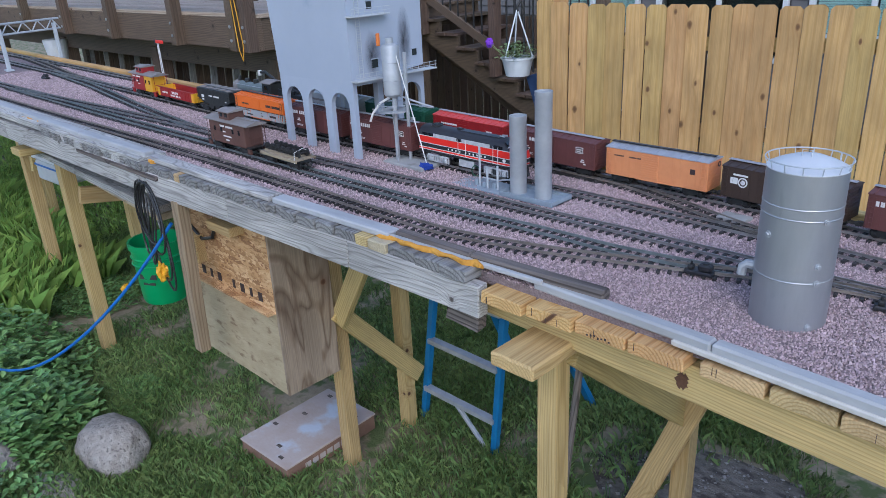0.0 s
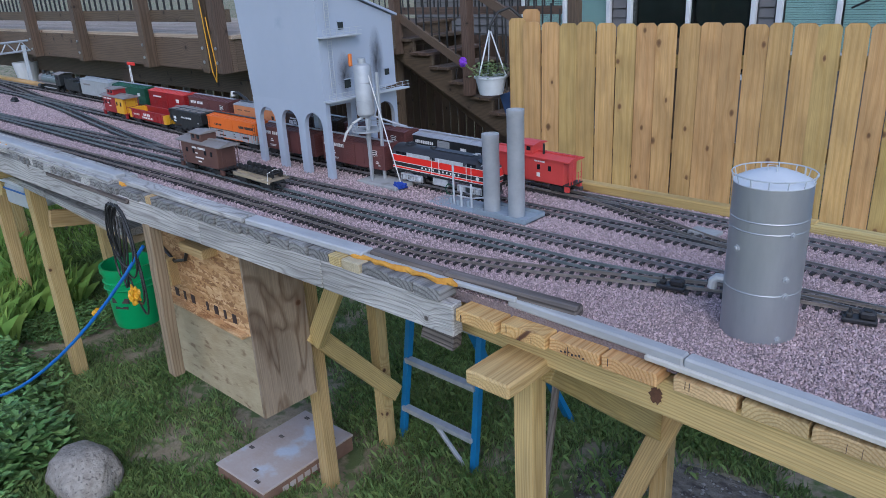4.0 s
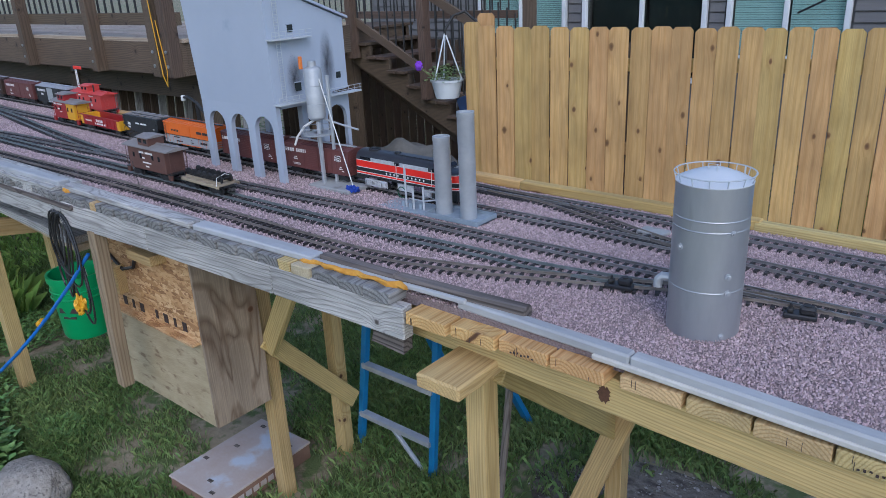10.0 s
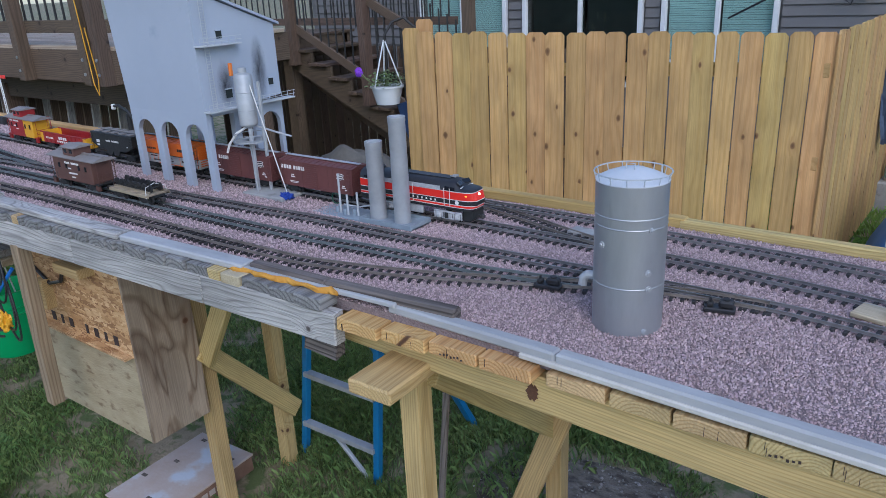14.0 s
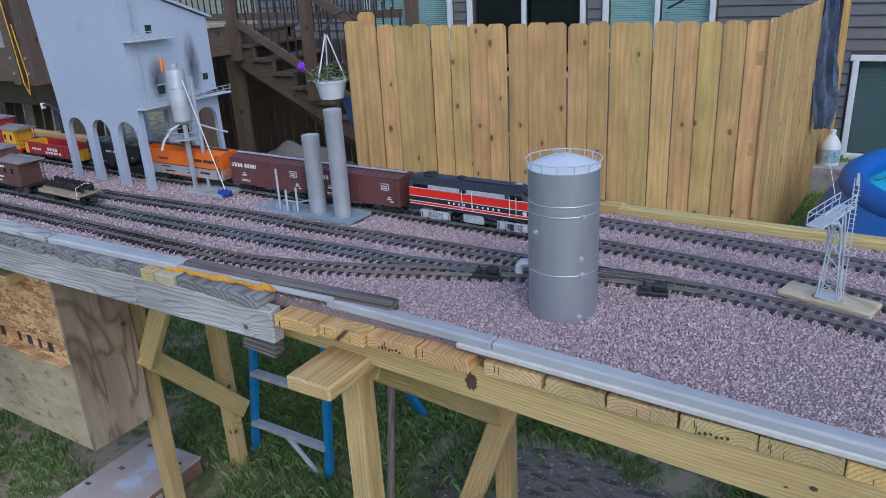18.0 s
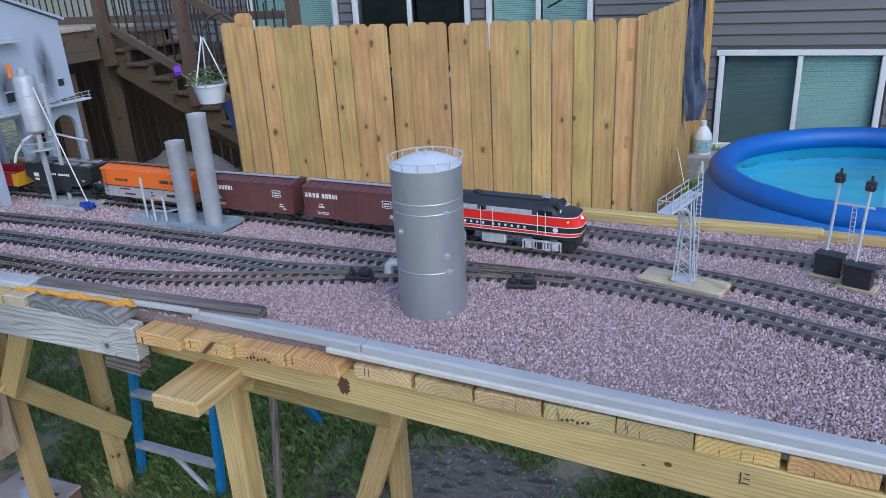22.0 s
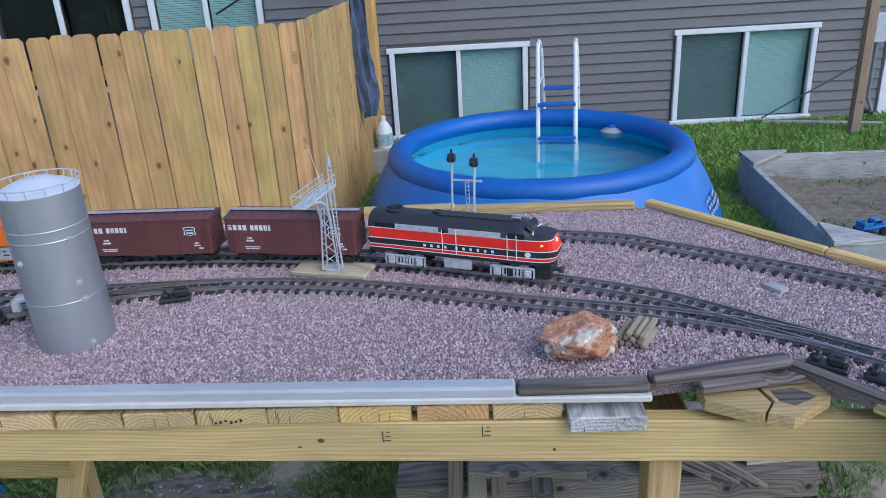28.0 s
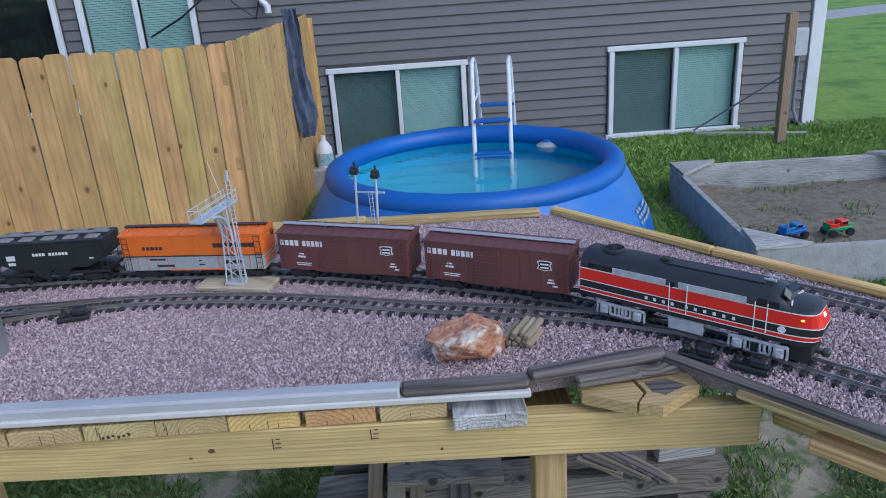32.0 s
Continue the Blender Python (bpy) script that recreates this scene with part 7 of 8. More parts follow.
# ---- rolling stock: x runs along the track, z = 0 at the rail head ----
def wheelset(x, parent, r=0.0145):
    bm = rod((x, -0.028, r), (x, 0.028, r), 0.003, n=6)
    for y in (-GAUGE, GAUGE):
        rod((x, y - 0.003, r), (x, y + 0.003, r), r, n=18, bm=bm)
        s = 0.0042 if y < 0 else -0.0042
        rod((x, y - s - 0.0008, r), (x, y - s + 0.0008, r), r + 0.002, n=18, bm=bm)
    return part("wheelset", bm, M_IRON, parent)


def bogie(x, parent, base=0.052, material=None, name="bogie", heavy=False):
    m = material or M_CARBLACK
    bm = bmesh.new()
    s = base / 2
    if heavy:
        for y in (-0.044, 0.044):
            box(base + 0.034, 0.006, 0.007, (0, y, 0.034), 0.0015, bm=bm)
            box(base * 0.62, 0.006, 0.005, (0, y, 0.011), 0.001, bm=bm)
            for u in (-1, 1):
                box(0.020, 0.010, 0.022, (u * s, y, 0.020), 0.003, bm=bm)
                rod((u * s, y - 0.007, 0.0175), (u * s, y + 0.007, 0.0175), 0.0055, n=12, bm=bm)
                box(0.005, 0.006, 0.022, (u * base * 0.30, y, 0.021), bm=bm)
                box(0.004, 0.005, 0.026, (u * (s + 0.016), y, 0.022), bm=bm)
                for w in (0.004, 0.013):
                    rod((u * w, y, 0.012), (u * w, y, 0.031), 0.0032, n=8, bm=bm)
    else:
        for y in (-0.034, 0.034):
            extrude([(-s - 0.010, 0.012), (-s - 0.010, 0.020), (-s * 0.5, 0.026), (s * 0.5, 0.026), (s + 0.010, 0.020), (s + 0.010, 0.012), (s * 0.55, 0.010), (s * 0.3, 0.006), (-s * 0.3, 0.006), (-s * 0.55, 0.010)], 0.006, bm=bm, axis="y", at=y - 0.003)
            for u in (-s, s):
                box(0.014, 0.010, 0.014, (u, y, 0.0165), 0.002, bm=bm)
            for u in (-0.008, 0.0, 0.008):
                rod((u, y, 0.008), (u, y, 0.022), 0.003, n=8, bm=bm)
    box(0.018, 0.07, 0.010, (0, 0, 0.022), bm=bm)
    b = part(name, bm, m, parent, "", Matrix.Translation((x, 0, 0)))
    for u in (-base / 2, base / 2):
        wheelset(u, b)
    return b


def couplers(half, parent):
    for s in (-1, 1):
        bm = box(0.034, 0.010, 0.008, (s * (half + 0.008), 0, 0.022), 0.001)
        box(0.014, 0.018, 0.014, (s * (half + 0.022), 0, 0.022), 0.003, bm=bm)
        part("coupler", bm, M_BUMPER, parent)


def ladder_part(x, y, z0, z1, parent, material, across=0.016, turn=False):
    bm = bmesh.new()
    for u in (-across / 2, across / 2):
        a = (x + (0 if turn else u), y + (u if turn else 0))
        rod((*a, z0), (*a, z1), 0.0009, n=4, bm=bm)
    n = max(3, int((z1 - z0) / 0.013))
    for k in range(n + 1):
        zz = z0 + (z1 - z0) * k / n
        rod((x - (0 if turn else across / 2), y - (across / 2 if turn else 0), zz), (x + (0 if turn else across / 2), y + (across / 2 if turn else 0), zz), 0.0008, n=4, bm=bm)
    part("ladder", bm, material, parent)


def bars(spec, y, parent, material):
    """Lettering as plain bars: (x, z, width, height) on both sides of a car."""
    for sgn in (-1, 1):
        for x, z, w, h in spec:
            part("lettering", box(w, 0.0008, h, (x * -sgn, sgn * (y + 0.0004), z)), material, parent, "plain lettering bars")


def word(x, z, letters, w, h):
    """Bars for a word of so many letters that starts at x."""
    return [(x + (k + 0.5) * w, z, w * 0.72, h) for k in range(letters)]


def boxcar(length, body, roof, label, lettering=(), lower=None, letter=None, walk_mat=None, door=None, name="boxcar", ribs=True):
    c = thing(name, Matrix.Identity(4), label, "train car", "train cars")
    L, W, Z0, Z1 = length - 0.05, 0.097, 0.030, 0.128
    bm = bmesh.new()
    if lower:
        zm = Z0 + 0.042
        for s in (-1, 1):
            part("waist_stripe", box(L, 0.001, 0.0022, (0, s * (W / 2 + 0.0027), zm)), M_CARBLACK, c, "thin black stripe")
        part("lower_body", box(L, W, zm - Z0, (0, 0, (zm + Z0) / 2), 0.001), lower, c, "silver lower side")
        box(L, W, Z1 - zm, (0, 0, (Z1 + zm) / 2), 0.001, bm=bm)
    else:
        box(L, W, Z1 - Z0, (0, 0, (Z1 + Z0) / 2), 0.001, bm=bm)
    if ribs:
        end_rib = mesh_of("end_rib", box(0.003, W * 0.86, 0.004), body)
        side_rib = mesh_of("side_rib", box(0.0014, 0.0016, Z1 - Z0 - 0.006), body)
        for s in (-1, 1):
            for k in range(9):
                part("end_rib", end_rib, None, c, "", Matrix.Translation((s * L / 2, 0, Z0 + 0.012 + k * 0.010)))
            for k in range(14):
                x = -L / 2 + 0.012 + k * (L - 0.024) / 13
                if abs(x) > 0.06:
                    part("side_rib", side_rib, None, c, "", Matrix.Translation((x, s * W / 2, (Z0 + Z1) / 2)))
    part("body", bm, body, c)
    part("roof", extrude([(-W / 2 - 0.002, Z1), (-W / 2 - 0.002, Z1 + 0.003), (0, Z1 + 0.011), (W / 2 + 0.002, Z1 + 0.003), (W / 2 + 0.002, Z1)], L + 0.004, axis="x", at=-L / 2 - 0.002), roof, c)
    roof_rib = mesh_of("roof_rib", box(0.003, W * 0.5, 0.0025), roof)
    for k in range(13):
        x = -L / 2 + 0.014 + k * (L - 0.028) / 12
        for s in (-1, 1):
            part("roof_rib", roof_rib, None, c, "", Matrix.Translation((x, s * W * 0.25, Z1 + 0.0078)) @ Matrix.Rotation(-s * 0.157, 4, "X"))
    part("roof_walk", box(L + 0.006, 0.016, 0.003, (0, 0, Z1 + 0.0145), 0.0006), walk_mat or M_SILVERROOF, c, "running board")
    for s in (-1, 1):
        if lower:
            part("door", box(0.066, 0.003, Z1 - zm - 0.006, (0.018 * s, s * (W / 2 + 0.001), (Z1 + zm) / 2 - 0.001), 0.0008), door or body, c)
            part("door_foot", box(0.066, 0.003, zm - Z0 - 0.004, (0.018 * s, s * (W / 2 + 0.001), (Z0 + zm) / 2), 0.0008), lower, c, "silver lower half of the door")
        else:
            leaf = part("door", box(0.066, 0.003, Z1 - Z0 - 0.010, (0.018 * s, s * (W / 2 + 0.001), (Z0 + Z1) / 2 - 0.002), 0.0008), door or body, c)
            batten = mesh_of("door_batten", box(0.060, 0.0014, 0.0028), door or body)
            for k in range(11):
                part("door_batten", batten, None, leaf, "", Matrix.Translation((0.018 * s, s * (W / 2 + 0.003), Z0 + 0.012 + k * 0.008)))
        part("door_track", box(0.15, 0.003, 0.003, (-0.01 * s, s * (W / 2 + 0.0015), Z0 + 0.002)), body, c)
        for e in (-1, 1):
            ladder_part(e * (L / 2 - 0.014), s * (W / 2 + 0.003), Z0 + 0.004, Z1 - 0.004, c, M_CARBLACK if lower else body)
        part("brake_wheel", lathe([(0.006, 0), (0.009, 0), (0.009, 0.0015), (0.006, 0.0015)], 14), M_IRON, c, "", Matrix.Translation((s * (L / 2 + 0.004), 0.02, Z1 - 0.015)) @ Matrix.Rotation(radians(90), 4, "Y"))
    part("underframe", box(L - 0.01, 0.03, 0.012, (0, 0, 0.025)), M_CARBLACK, c)
    part("brake_gear", box(0.05, 0.06, 0.012, (0.03, 0, 0.021), 0.002), M_CARBLACK, c)
    for s in (-1, 1):
        bogie(s * (L / 2 - 0.055), c)
    couplers(L / 2, c)
    if lettering:
        bars(lettering, W / 2, c, letter or M_LETTER)
    return c


def road_name(x, z=0.106):
    return word(x, z, 4, 0.0088, 0.0085) + word(x + 0.044, z, 6, 0.0088, 0.0085)


def shield(car, x, z, y):
    """A white shield outline round a dark field with a white bar, on both sides of a car."""
    for s in (-1, 1):
        for nm, k, lift, mt in (("emblem", 1.0, 0.0004, M_LETTER), ("emblem_field", 0.82, 0.0008, M_CARBLACK)):
            pts = [(-1, 0.8), (-0.6, 1), (0.6, 1), (1, 0.8), (0.8, 0.1), (1, -0.7), (0.5, -0.75), (0, -1), (-0.5, -0.75), (-1, -0.7), (-0.8, 0.1)]
            bm = extrude([(-s * x + 0.018 * k * u, z + 0.013 * k * v) for u, v in pts], 0.0006, axis="y", at=s * (y + lift) - 0.0003)
            part(nm, bm, mt, car, "white shield emblem" if nm == "emblem" else "")
        for dz in (0.004, -0.004):
            part("lettering", box(0.020, 0.0006, 0.004, (-s * x, s * (y + 0.0013), z + dz)), M_LETTER, car, "plain lettering bars")


RI = word(-0.175, 0.105, 4, 0.0142, 0.0145) + word(-0.1105, 0.105, 6, 0.0128, 0.0145) + [(-0.115, 0.076, 0.014, 0.004), (-0.115, 0.068, 0.022, 0.005), (-0.11, 0.050, 0.045, 0.0025), (-0.11, 0.045, 0.04, 0.0025), (0.14, 0.062, 0.012, 0.004), (0.14, 0.055, 0.018, 0.004), (0.15, 0.047, 0.012, 0.004)]


def hopper(length):
    c = thing("hopper_car", Matrix.Identity(4), "glossy black covered hopper car with white lettering bars", "train car", "train cars")
    L, W, Z1 = length - 0.05, 0.097, 0.122
    bm = extrude([(-L / 2, Z1), (-L / 2, 0.075), (-L / 2 + 0.055, 0.05), (-0.055, 0.05), (-0.035, 0.024), (-0.015, 0.024), (0, 0.045), (0.015, 0.024), (0.035, 0.024), (0.055, 0.05), (L / 2 - 0.055, 0.05), (L / 2, 0.075), (L / 2, Z1)], W, axis="y", at=-W / 2)
    part("body", bm, M_CARBLACK, c)
    part("roof", box(L + 0.004, W + 0.004, 0.006, (0, 0, Z1 + 0.003), 0.002), M_CARBLACK, c)
    for k in range(5):
        for s in (-1, 1):
            part("hatch", box(0.036, 0.028, 0.006, (-L / 2 + 0.035 + k * (L - 0.07) / 4, s * 0.026, Z1 + 0.008), 0.002), M_ROOFGREY, c)
    part("roof_walk", box(L, 0.014, 0.003, (0, 0, Z1 + 0.013)), M_ROOFGREY, c)
    part("sill", box(L, W * 0.9, 0.008, (0, 0, 0.034)), M_CARBLACK, c)
    for s in (-1, 1):
        for e in (-1, 1):
            ladder_part(e * (L / 2 - 0.006), s * (W / 2 + 0.002), 0.034, Z1, c, M_CARBLACK)
        bogie(s * (L / 2 - 0.045), c)
    couplers(L / 2, c)
    bars(word(-0.045, 0.092, 4, 0.009, 0.008) + word(0.0, 0.092, 6, 0.009, 0.008) + [(-0.105, 0.085, 0.024, 0.014), (-0.105, 0.068, 0.02, 0.008), (0.115, 0.075, 0.012, 0.004)], W / 2, c, M_LETTER)
    return c


def gondola(length):
    c = thing("gondola_car", Matrix.Identity(4), "red open gondola with yellow ends and white lettering bars", "train car", "train cars")
    L, W, Z1 = length - 0.05, 0.097, 0.082
    for s in (-1, 1):
        bm = box(L - 0.05, 0.005, Z1 - 0.03, (0, s * W / 2, (Z1 + 0.03) / 2), 0.001)
        for k in range(9):
            box(0.004, 0.003, Z1 - 0.034, (-L / 2 + 0.05 + k * (L - 0.1) / 8, s * (W / 2 + 0.003), (Z1 + 0.03) / 2), bm=bm)
        part("side", bm, M_DKRED, c)
        part("side_end", box(0.025, 0.006, Z1 - 0.03, (L / 2 - 0.0125, s * W / 2, (Z1 + 0.03) / 2), 0.001), M_YELLOW, c, "yellow corner")
        part("side_end", box(0.025, 0.006, Z1 - 0.03, (-L / 2 + 0.0125, s * W / 2, (Z1 + 0.03) / 2), 0.001), M_YELLOW, c, "yellow corner")
        part("top_chord", box(L, 0.008, 0.004, (0, s * W / 2, Z1)), M_DKRED, c)
        part("end", box(0.005, W, Z1 - 0.03, (s * L / 2, 0, (Z1 + 0.03) / 2), 0.001), M_YELLOW, c, "yellow end panel")
        bogie(s * (L / 2 - 0.055), c)
    part("floor", box(L, W, 0.006, (0, 0, 0.033)), M_DKRED, c)
    couplers(L / 2, c)
    bars(word(-0.04, 0.062, 4, 0.019, 0.014) + word(-0.055, 0.045, 6, 0.019, 0.010) + word(-0.15, 0.056, 6, 0.011, 0.009), W / 2 + 0.0035, c, M_LETTER)
    return c


def caboose(length, body, roof, label, lettering=(), end_mat=None, center=0.0, tall=0.125, letter=None, platform=0.028):
    c = thing("caboose", Matrix.Identity(4), label, "train car", "train cars")
    L, W, Z0 = length - 0.05, 0.092, 0.032
    half = L / 2 - platform
    if end_mat:
        part("body", box(2 * half * 0.62, W, tall - Z0, (-half * 0.38, 0, (tall + Z0) / 2), 0.002), body, c)
        part("end_section", box(2 * half * 0.38, W, tall - Z0, (half * 0.62, 0, (tall + Z0) / 2), 0.002), end_mat, c, "yellow end section")
    else:
        part("body", box(2 * half, W, tall - Z0, (0, 0, (tall + Z0) / 2), 0.002), body, c)
    part("roof", extrude([(-W / 2 - 0.008, tall - 0.001), (-W / 2 - 0.008, tall + 0.003), (-W * 0.25, tall + 0.011), (0, tall + 0.014), (W * 0.25, tall + 0.011), (W / 2 + 0.008, tall + 0.003), (W / 2 + 0.008, tall - 0.001)], L, axis="x", at=-L / 2), roof, c)
    part("cupola", box(0.075, W * 0.86, 0.034, (center, 0, tall + 0.025), 0.002), body, c)
    part("cupola_roof", extrude([(-W * 0.5, tall + 0.041), (-W * 0.5, tall + 0.044), (0, tall + 0.052), (W * 0.5, tall + 0.044), (W * 0.5, tall + 0.041)], 0.092, axis="x", at=center - 0.046), roof, c)
    for s in (-1, 1):
        for x in (-0.018, 0.018):
            part("window", box(0.018, 0.002, 0.016, (center + x, s * W * 0.43, tall + 0.028)), M_GLASSDARK, c)
        for x in (-0.09, -0.04, 0.045, 0.09):
            if abs(x) < half - 0.012:
                part("window", box(0.013, 0.002, 0.020, (x, s * W / 2, tall - 0.035)), M_GLASSDARK, c)
                part("window_frame", box(0.017, 0.0016, 0.003, (x, s * (W / 2 + 0.0005), tall - 0.0475)), body, c)
        part("platform", box(platform, W, 0.005, (s * (half + platform / 2), 0, 0.034)), M_CARBLACK if not end_mat else body, c)
        part("steps", box(0.02, 0.012, 0.024, (s * (half + platform - 0.012), W / 2 - 0.006, 0.022), 0.001), body, c)
        part("steps", box(0.02, 0.012, 0.024, (s * (half + platform - 0.012), -W / 2 + 0.006, 0.022), 0.001), body, c)
        bm = bmesh.new()
        for y in (-0.04, -0.02, 0.02, 0.04):
            rod((s * (L / 2 - 0.003), y, 0.035), (s * (L / 2 - 0.003), y, 0.075 if abs(y) < 0.03 else tall), 0.0013, n=5, bm=bm)
        for zz in (0.055, 0.075):
            rod((s * (L / 2 - 0.003), -0.04, zz), (s * (L / 2 - 0.003), 0.04, zz), 0.0011, n=5, bm=bm)
        part("end_rail", bm, body, c)
        ladder_part(s * (L / 2 - 0.001), 0.028, 0.036, tall + 0.012, c, body, turn=True)
        bogie(s * (L / 2 - 0.062), c, 0.046)
    part("chimney", rod((center - 0.075, 0.02, tall + 0.008), (center - 0.075, 0.02, tall + 0.05), 0.0045, n=8), M_IRON, c)
    part("roof_walk", box(L, 0.013, 0.003, (0, 0, tall + 0.016)), roof, c)
    couplers(L / 2, c)
    if lettering:
        bars(lettering, W / 2, c, letter or M_LETTER)
    return c


def flatcar(length):
    c = thing("flatcar", Matrix.Identity(4), "weathered flatcar loaded with rows of black wheelsets", "train car", "train cars")
    L, W = length - 0.05, 0.095
    for k in range(18):
        part("deck_plank", box(L / 18 - 0.001, W, 0.006, (-L / 2 + (k + 0.5) * L / 18, 0, 0.040), 0.0006), M_BARK, c)
    part("sill", box(L, 0.05, 0.010, (0, 0, 0.032)), M_CARBLACK, c)
    for s in (-1, 1):
        part("side_sill", box(L, 0.004, 0.010, (0, s * W / 2, 0.036)), M_BARK, c)
        part("chock_board", box(L * 0.9, 0.006, 0.008, (0, s * 0.03, 0.047)), M_BARK, c)
        bogie(s * (L / 2 - 0.045), c)
    for k in range(7):
        x = -L / 2 + 0.022 + k * (L - 0.044) / 6
        bm = rod((x, -0.034, 0.061), (x, 0.034, 0.061), 0.003, n=8)
        for y in (-0.022, 0.022):
            rod((x, y - 0.003, 0.061), (x, y + 0.003, 0.061), 0.0165, n=16, bm=bm)
        part("spare_wheelset", bm, M_IRON, c)
    part("rope", tube([(L / 2 - 0.01, -0.05, 0.03), (L / 2 - 0.02, -0.04, 0.07), (L / 2 - 0.02, 0.0, 0.08), (L / 2 - 0.02, 0.045, 0.06), (L / 2 - 0.015, 0.05, 0.03)], 0.0012, 5), M_LETTER, c)
    couplers(L / 2, c)
    return c


def diesel():
    """A streamlined cab unit with a rounded nose; the colour bands are strips of one swept shell."""
    c = thing("diesel_locomotive", Matrix.Identity(4), "red and black streamlined diesel locomotive with white stripes", "locomotive")
    L, W = 0.486, 0.049
    z = [0.030, 0.040, 0.0425, 0.050, 0.0525, 0.069, 0.0715, 0.100, 0.1025, 0.114, 0.126, 0.135, 0.139, 0.141]
    w = [1.0, 1.0, 1.0, 1.0, 1.0, 1.0, 1.0, 1.0, 0.995, 0.97, 0.86, 0.62, 0.32, 0.0]
    xs = [-L / 2, -L / 2 + 0.002, -0.1, 0.0, 0.1, 0.145, 0.152, 0.168, 0.183, 0.192, 0.202, 0.214, 0.224, 0.232, 0.239, L / 2]
    roof_z = [0.141, 0.141, 0.141, 0.141, 0.141, 0.141, 0.1405, 0.138, 0.127, 0.1165, 0.1145, 0.1135, 0.1125, 0.111, 0.109, 0.1045]
    narrow = [0.98, 1, 1, 1, 1, 1, 1, 1, 0.995, 0.985, 0.97, 0.94, 0.89, 0.81, 0.68, 0.47]
    bands = [("skirt", 0, 1, M_CARBLACK), ("stripe", 1, 2, M_LETTER), ("lower_band", 2, 3, M_RED), ("stripe", 3, 4, M_LETTER), ("black_band", 4, 5, M_CARBLACK), ("stripe", 5, 6, M_LETTER), ("red_band", 6, 7, M_RED), ("stripe", 7, 8, M_LETTER), ("roof", 8, 13, M_ROOFBLACK)]

    def at(i, k, side):
        zz = z[k] if z[k] <= 0.1025 else 0.1025 + (z[k] - 0.1025) * (roof_z[i] - 0.1025) / (0.141 - 0.1025)
        if roof_z[i] < 0.1025:
            zz = min(z[k], z[0] + (z[k] - z[0]) * (roof_z[i] - z[0]) / (0.141 - z[0]) * 1.16) if z[k] > 0.06 else z[k]
        bulge = 0.010 * math.sin(math.pi * min(1, max(0, (0.10 - zz) / 0.07))) if i > 12 else 0.0
        return (xs[i] + bulge * (i - 12) / 3, side * W * w[k] * narrow[i], zz)

    for nm, k0, k1, mt in bands:
        bm = bmesh.new()
        for side in (-1, 1):
            rows = [[bm.verts.new(at(i, k, side)) for k in range(k0, k1 + 1)] for i in range(len(xs))]
            for i in range(len(xs) - 1):
                for k in range(k1 - k0):
                    bm.faces.new((rows[i][k], rows[i + 1][k], rows[i + 1][k + 1], rows[i][k + 1]))
        for i in (0, len(xs) - 1):
            for k in range(k0, k1):
                quad = [bm.verts.new(at(i, k, -1)), bm.verts.new(at(i, k, 1)), bm.verts.new(at(i, k + 1, 1)), bm.verts.new(at(i, k + 1, -1))]
                bm.faces.new(quad)
        bmesh.ops.remove_doubles(bm, verts=bm.verts, dist=0.00005)
        bmesh.ops.recalc_face_normals(bm, faces=bm.faces)
        part(nm, bm, mt, c, smooth=nm == "roof")
    for s in (-1, 1):
        y = s * (W + 0.0008)
        for x0, x1 in ((-0.165, -0.045), (-0.018, 0.118)):
            part("grille", box(x1 - x0, 0.002, 0.017, ((x0 + x1) / 2, s * (W * 0.985 + 0.0008), 0.1085), 0.0005), M_TRUCK, c, "silver side grille")
        for k in range(4):
            part("louver", box(0.014, 0.002, 0.012, (-0.215 + k * 0.016, s * (W * 0.985 + 0.0005), 0.110)), M_GLASSDARK, c)
        for x in (-0.035, 0.002, 0.135, 0.158):
            part("grab_rail", rod((x, y + s * 0.001, 0.045), (x, y + s * 0.001, 0.112), 0.0012, n=5), M_LETTER, c)
        part("cab_window", box(0.016, 0.002, 0.014, (0.146, s * (W * 0.98 + 0.001), 0.1115)), M_GLASSDARK, c)
        part("cab_window", box(0.018, 0.002, 0.014, (0.168, s * (W * 0.97 + 0.001), 0.1105)), M_GLASSDARK, c)
        part("porthole", rod((-0.031, y - s * 0.001, 0.108), (-0.031, y + s * 0.0015, 0.108), 0.006, n=14), M_GLASSDARK, c)
        part("windshield", box(0.004, 0.034, 0.018, (0, 0, 0), 0.001), M_GLASSDARK, c, "cab windscreen", Matrix.Translation((0.1822, s * 0.0195, 0.1282)) @ Matrix.Rotation(radians(-s * 12), 4, "Z") @ Matrix.Rotation(radians(-48), 4, "Y"))
        part("windshield_frame", box(0.003, 0.038, 0.0025, (0, 0, 0)), M_LETTER, c, "", Matrix.Translation((0.1925, s * 0.020, 0.1145)) @ Matrix.Rotation(radians(-s * 12), 4, "Z"))
        part("emblem", rod((0.186, s * (W * 0.985 - 0.001), 0.0605), (0.186, s * (W * 0.985 + 0.0012), 0.0605), 0.0075, n=18), M_LETTER, c, "round white emblem")
        part("number_light", box(0.008, 0.002, 0.004, (0.219, s * W * 0.905, 0.0885)), M_AMBER, c)
        part("fuel_tank", box(0.075, 0.012, 0.030, (0.0, s * 0.040, 0.028), 0.003), M_TRUCK, c)
        part("step", box(0.014, 0.004, 0.020, (0.140, s * 0.047, 0.022)), M_CARBLACK, c)
        bogie(s * 0.145, c, 0.078, M_TRUCK, heavy=True)
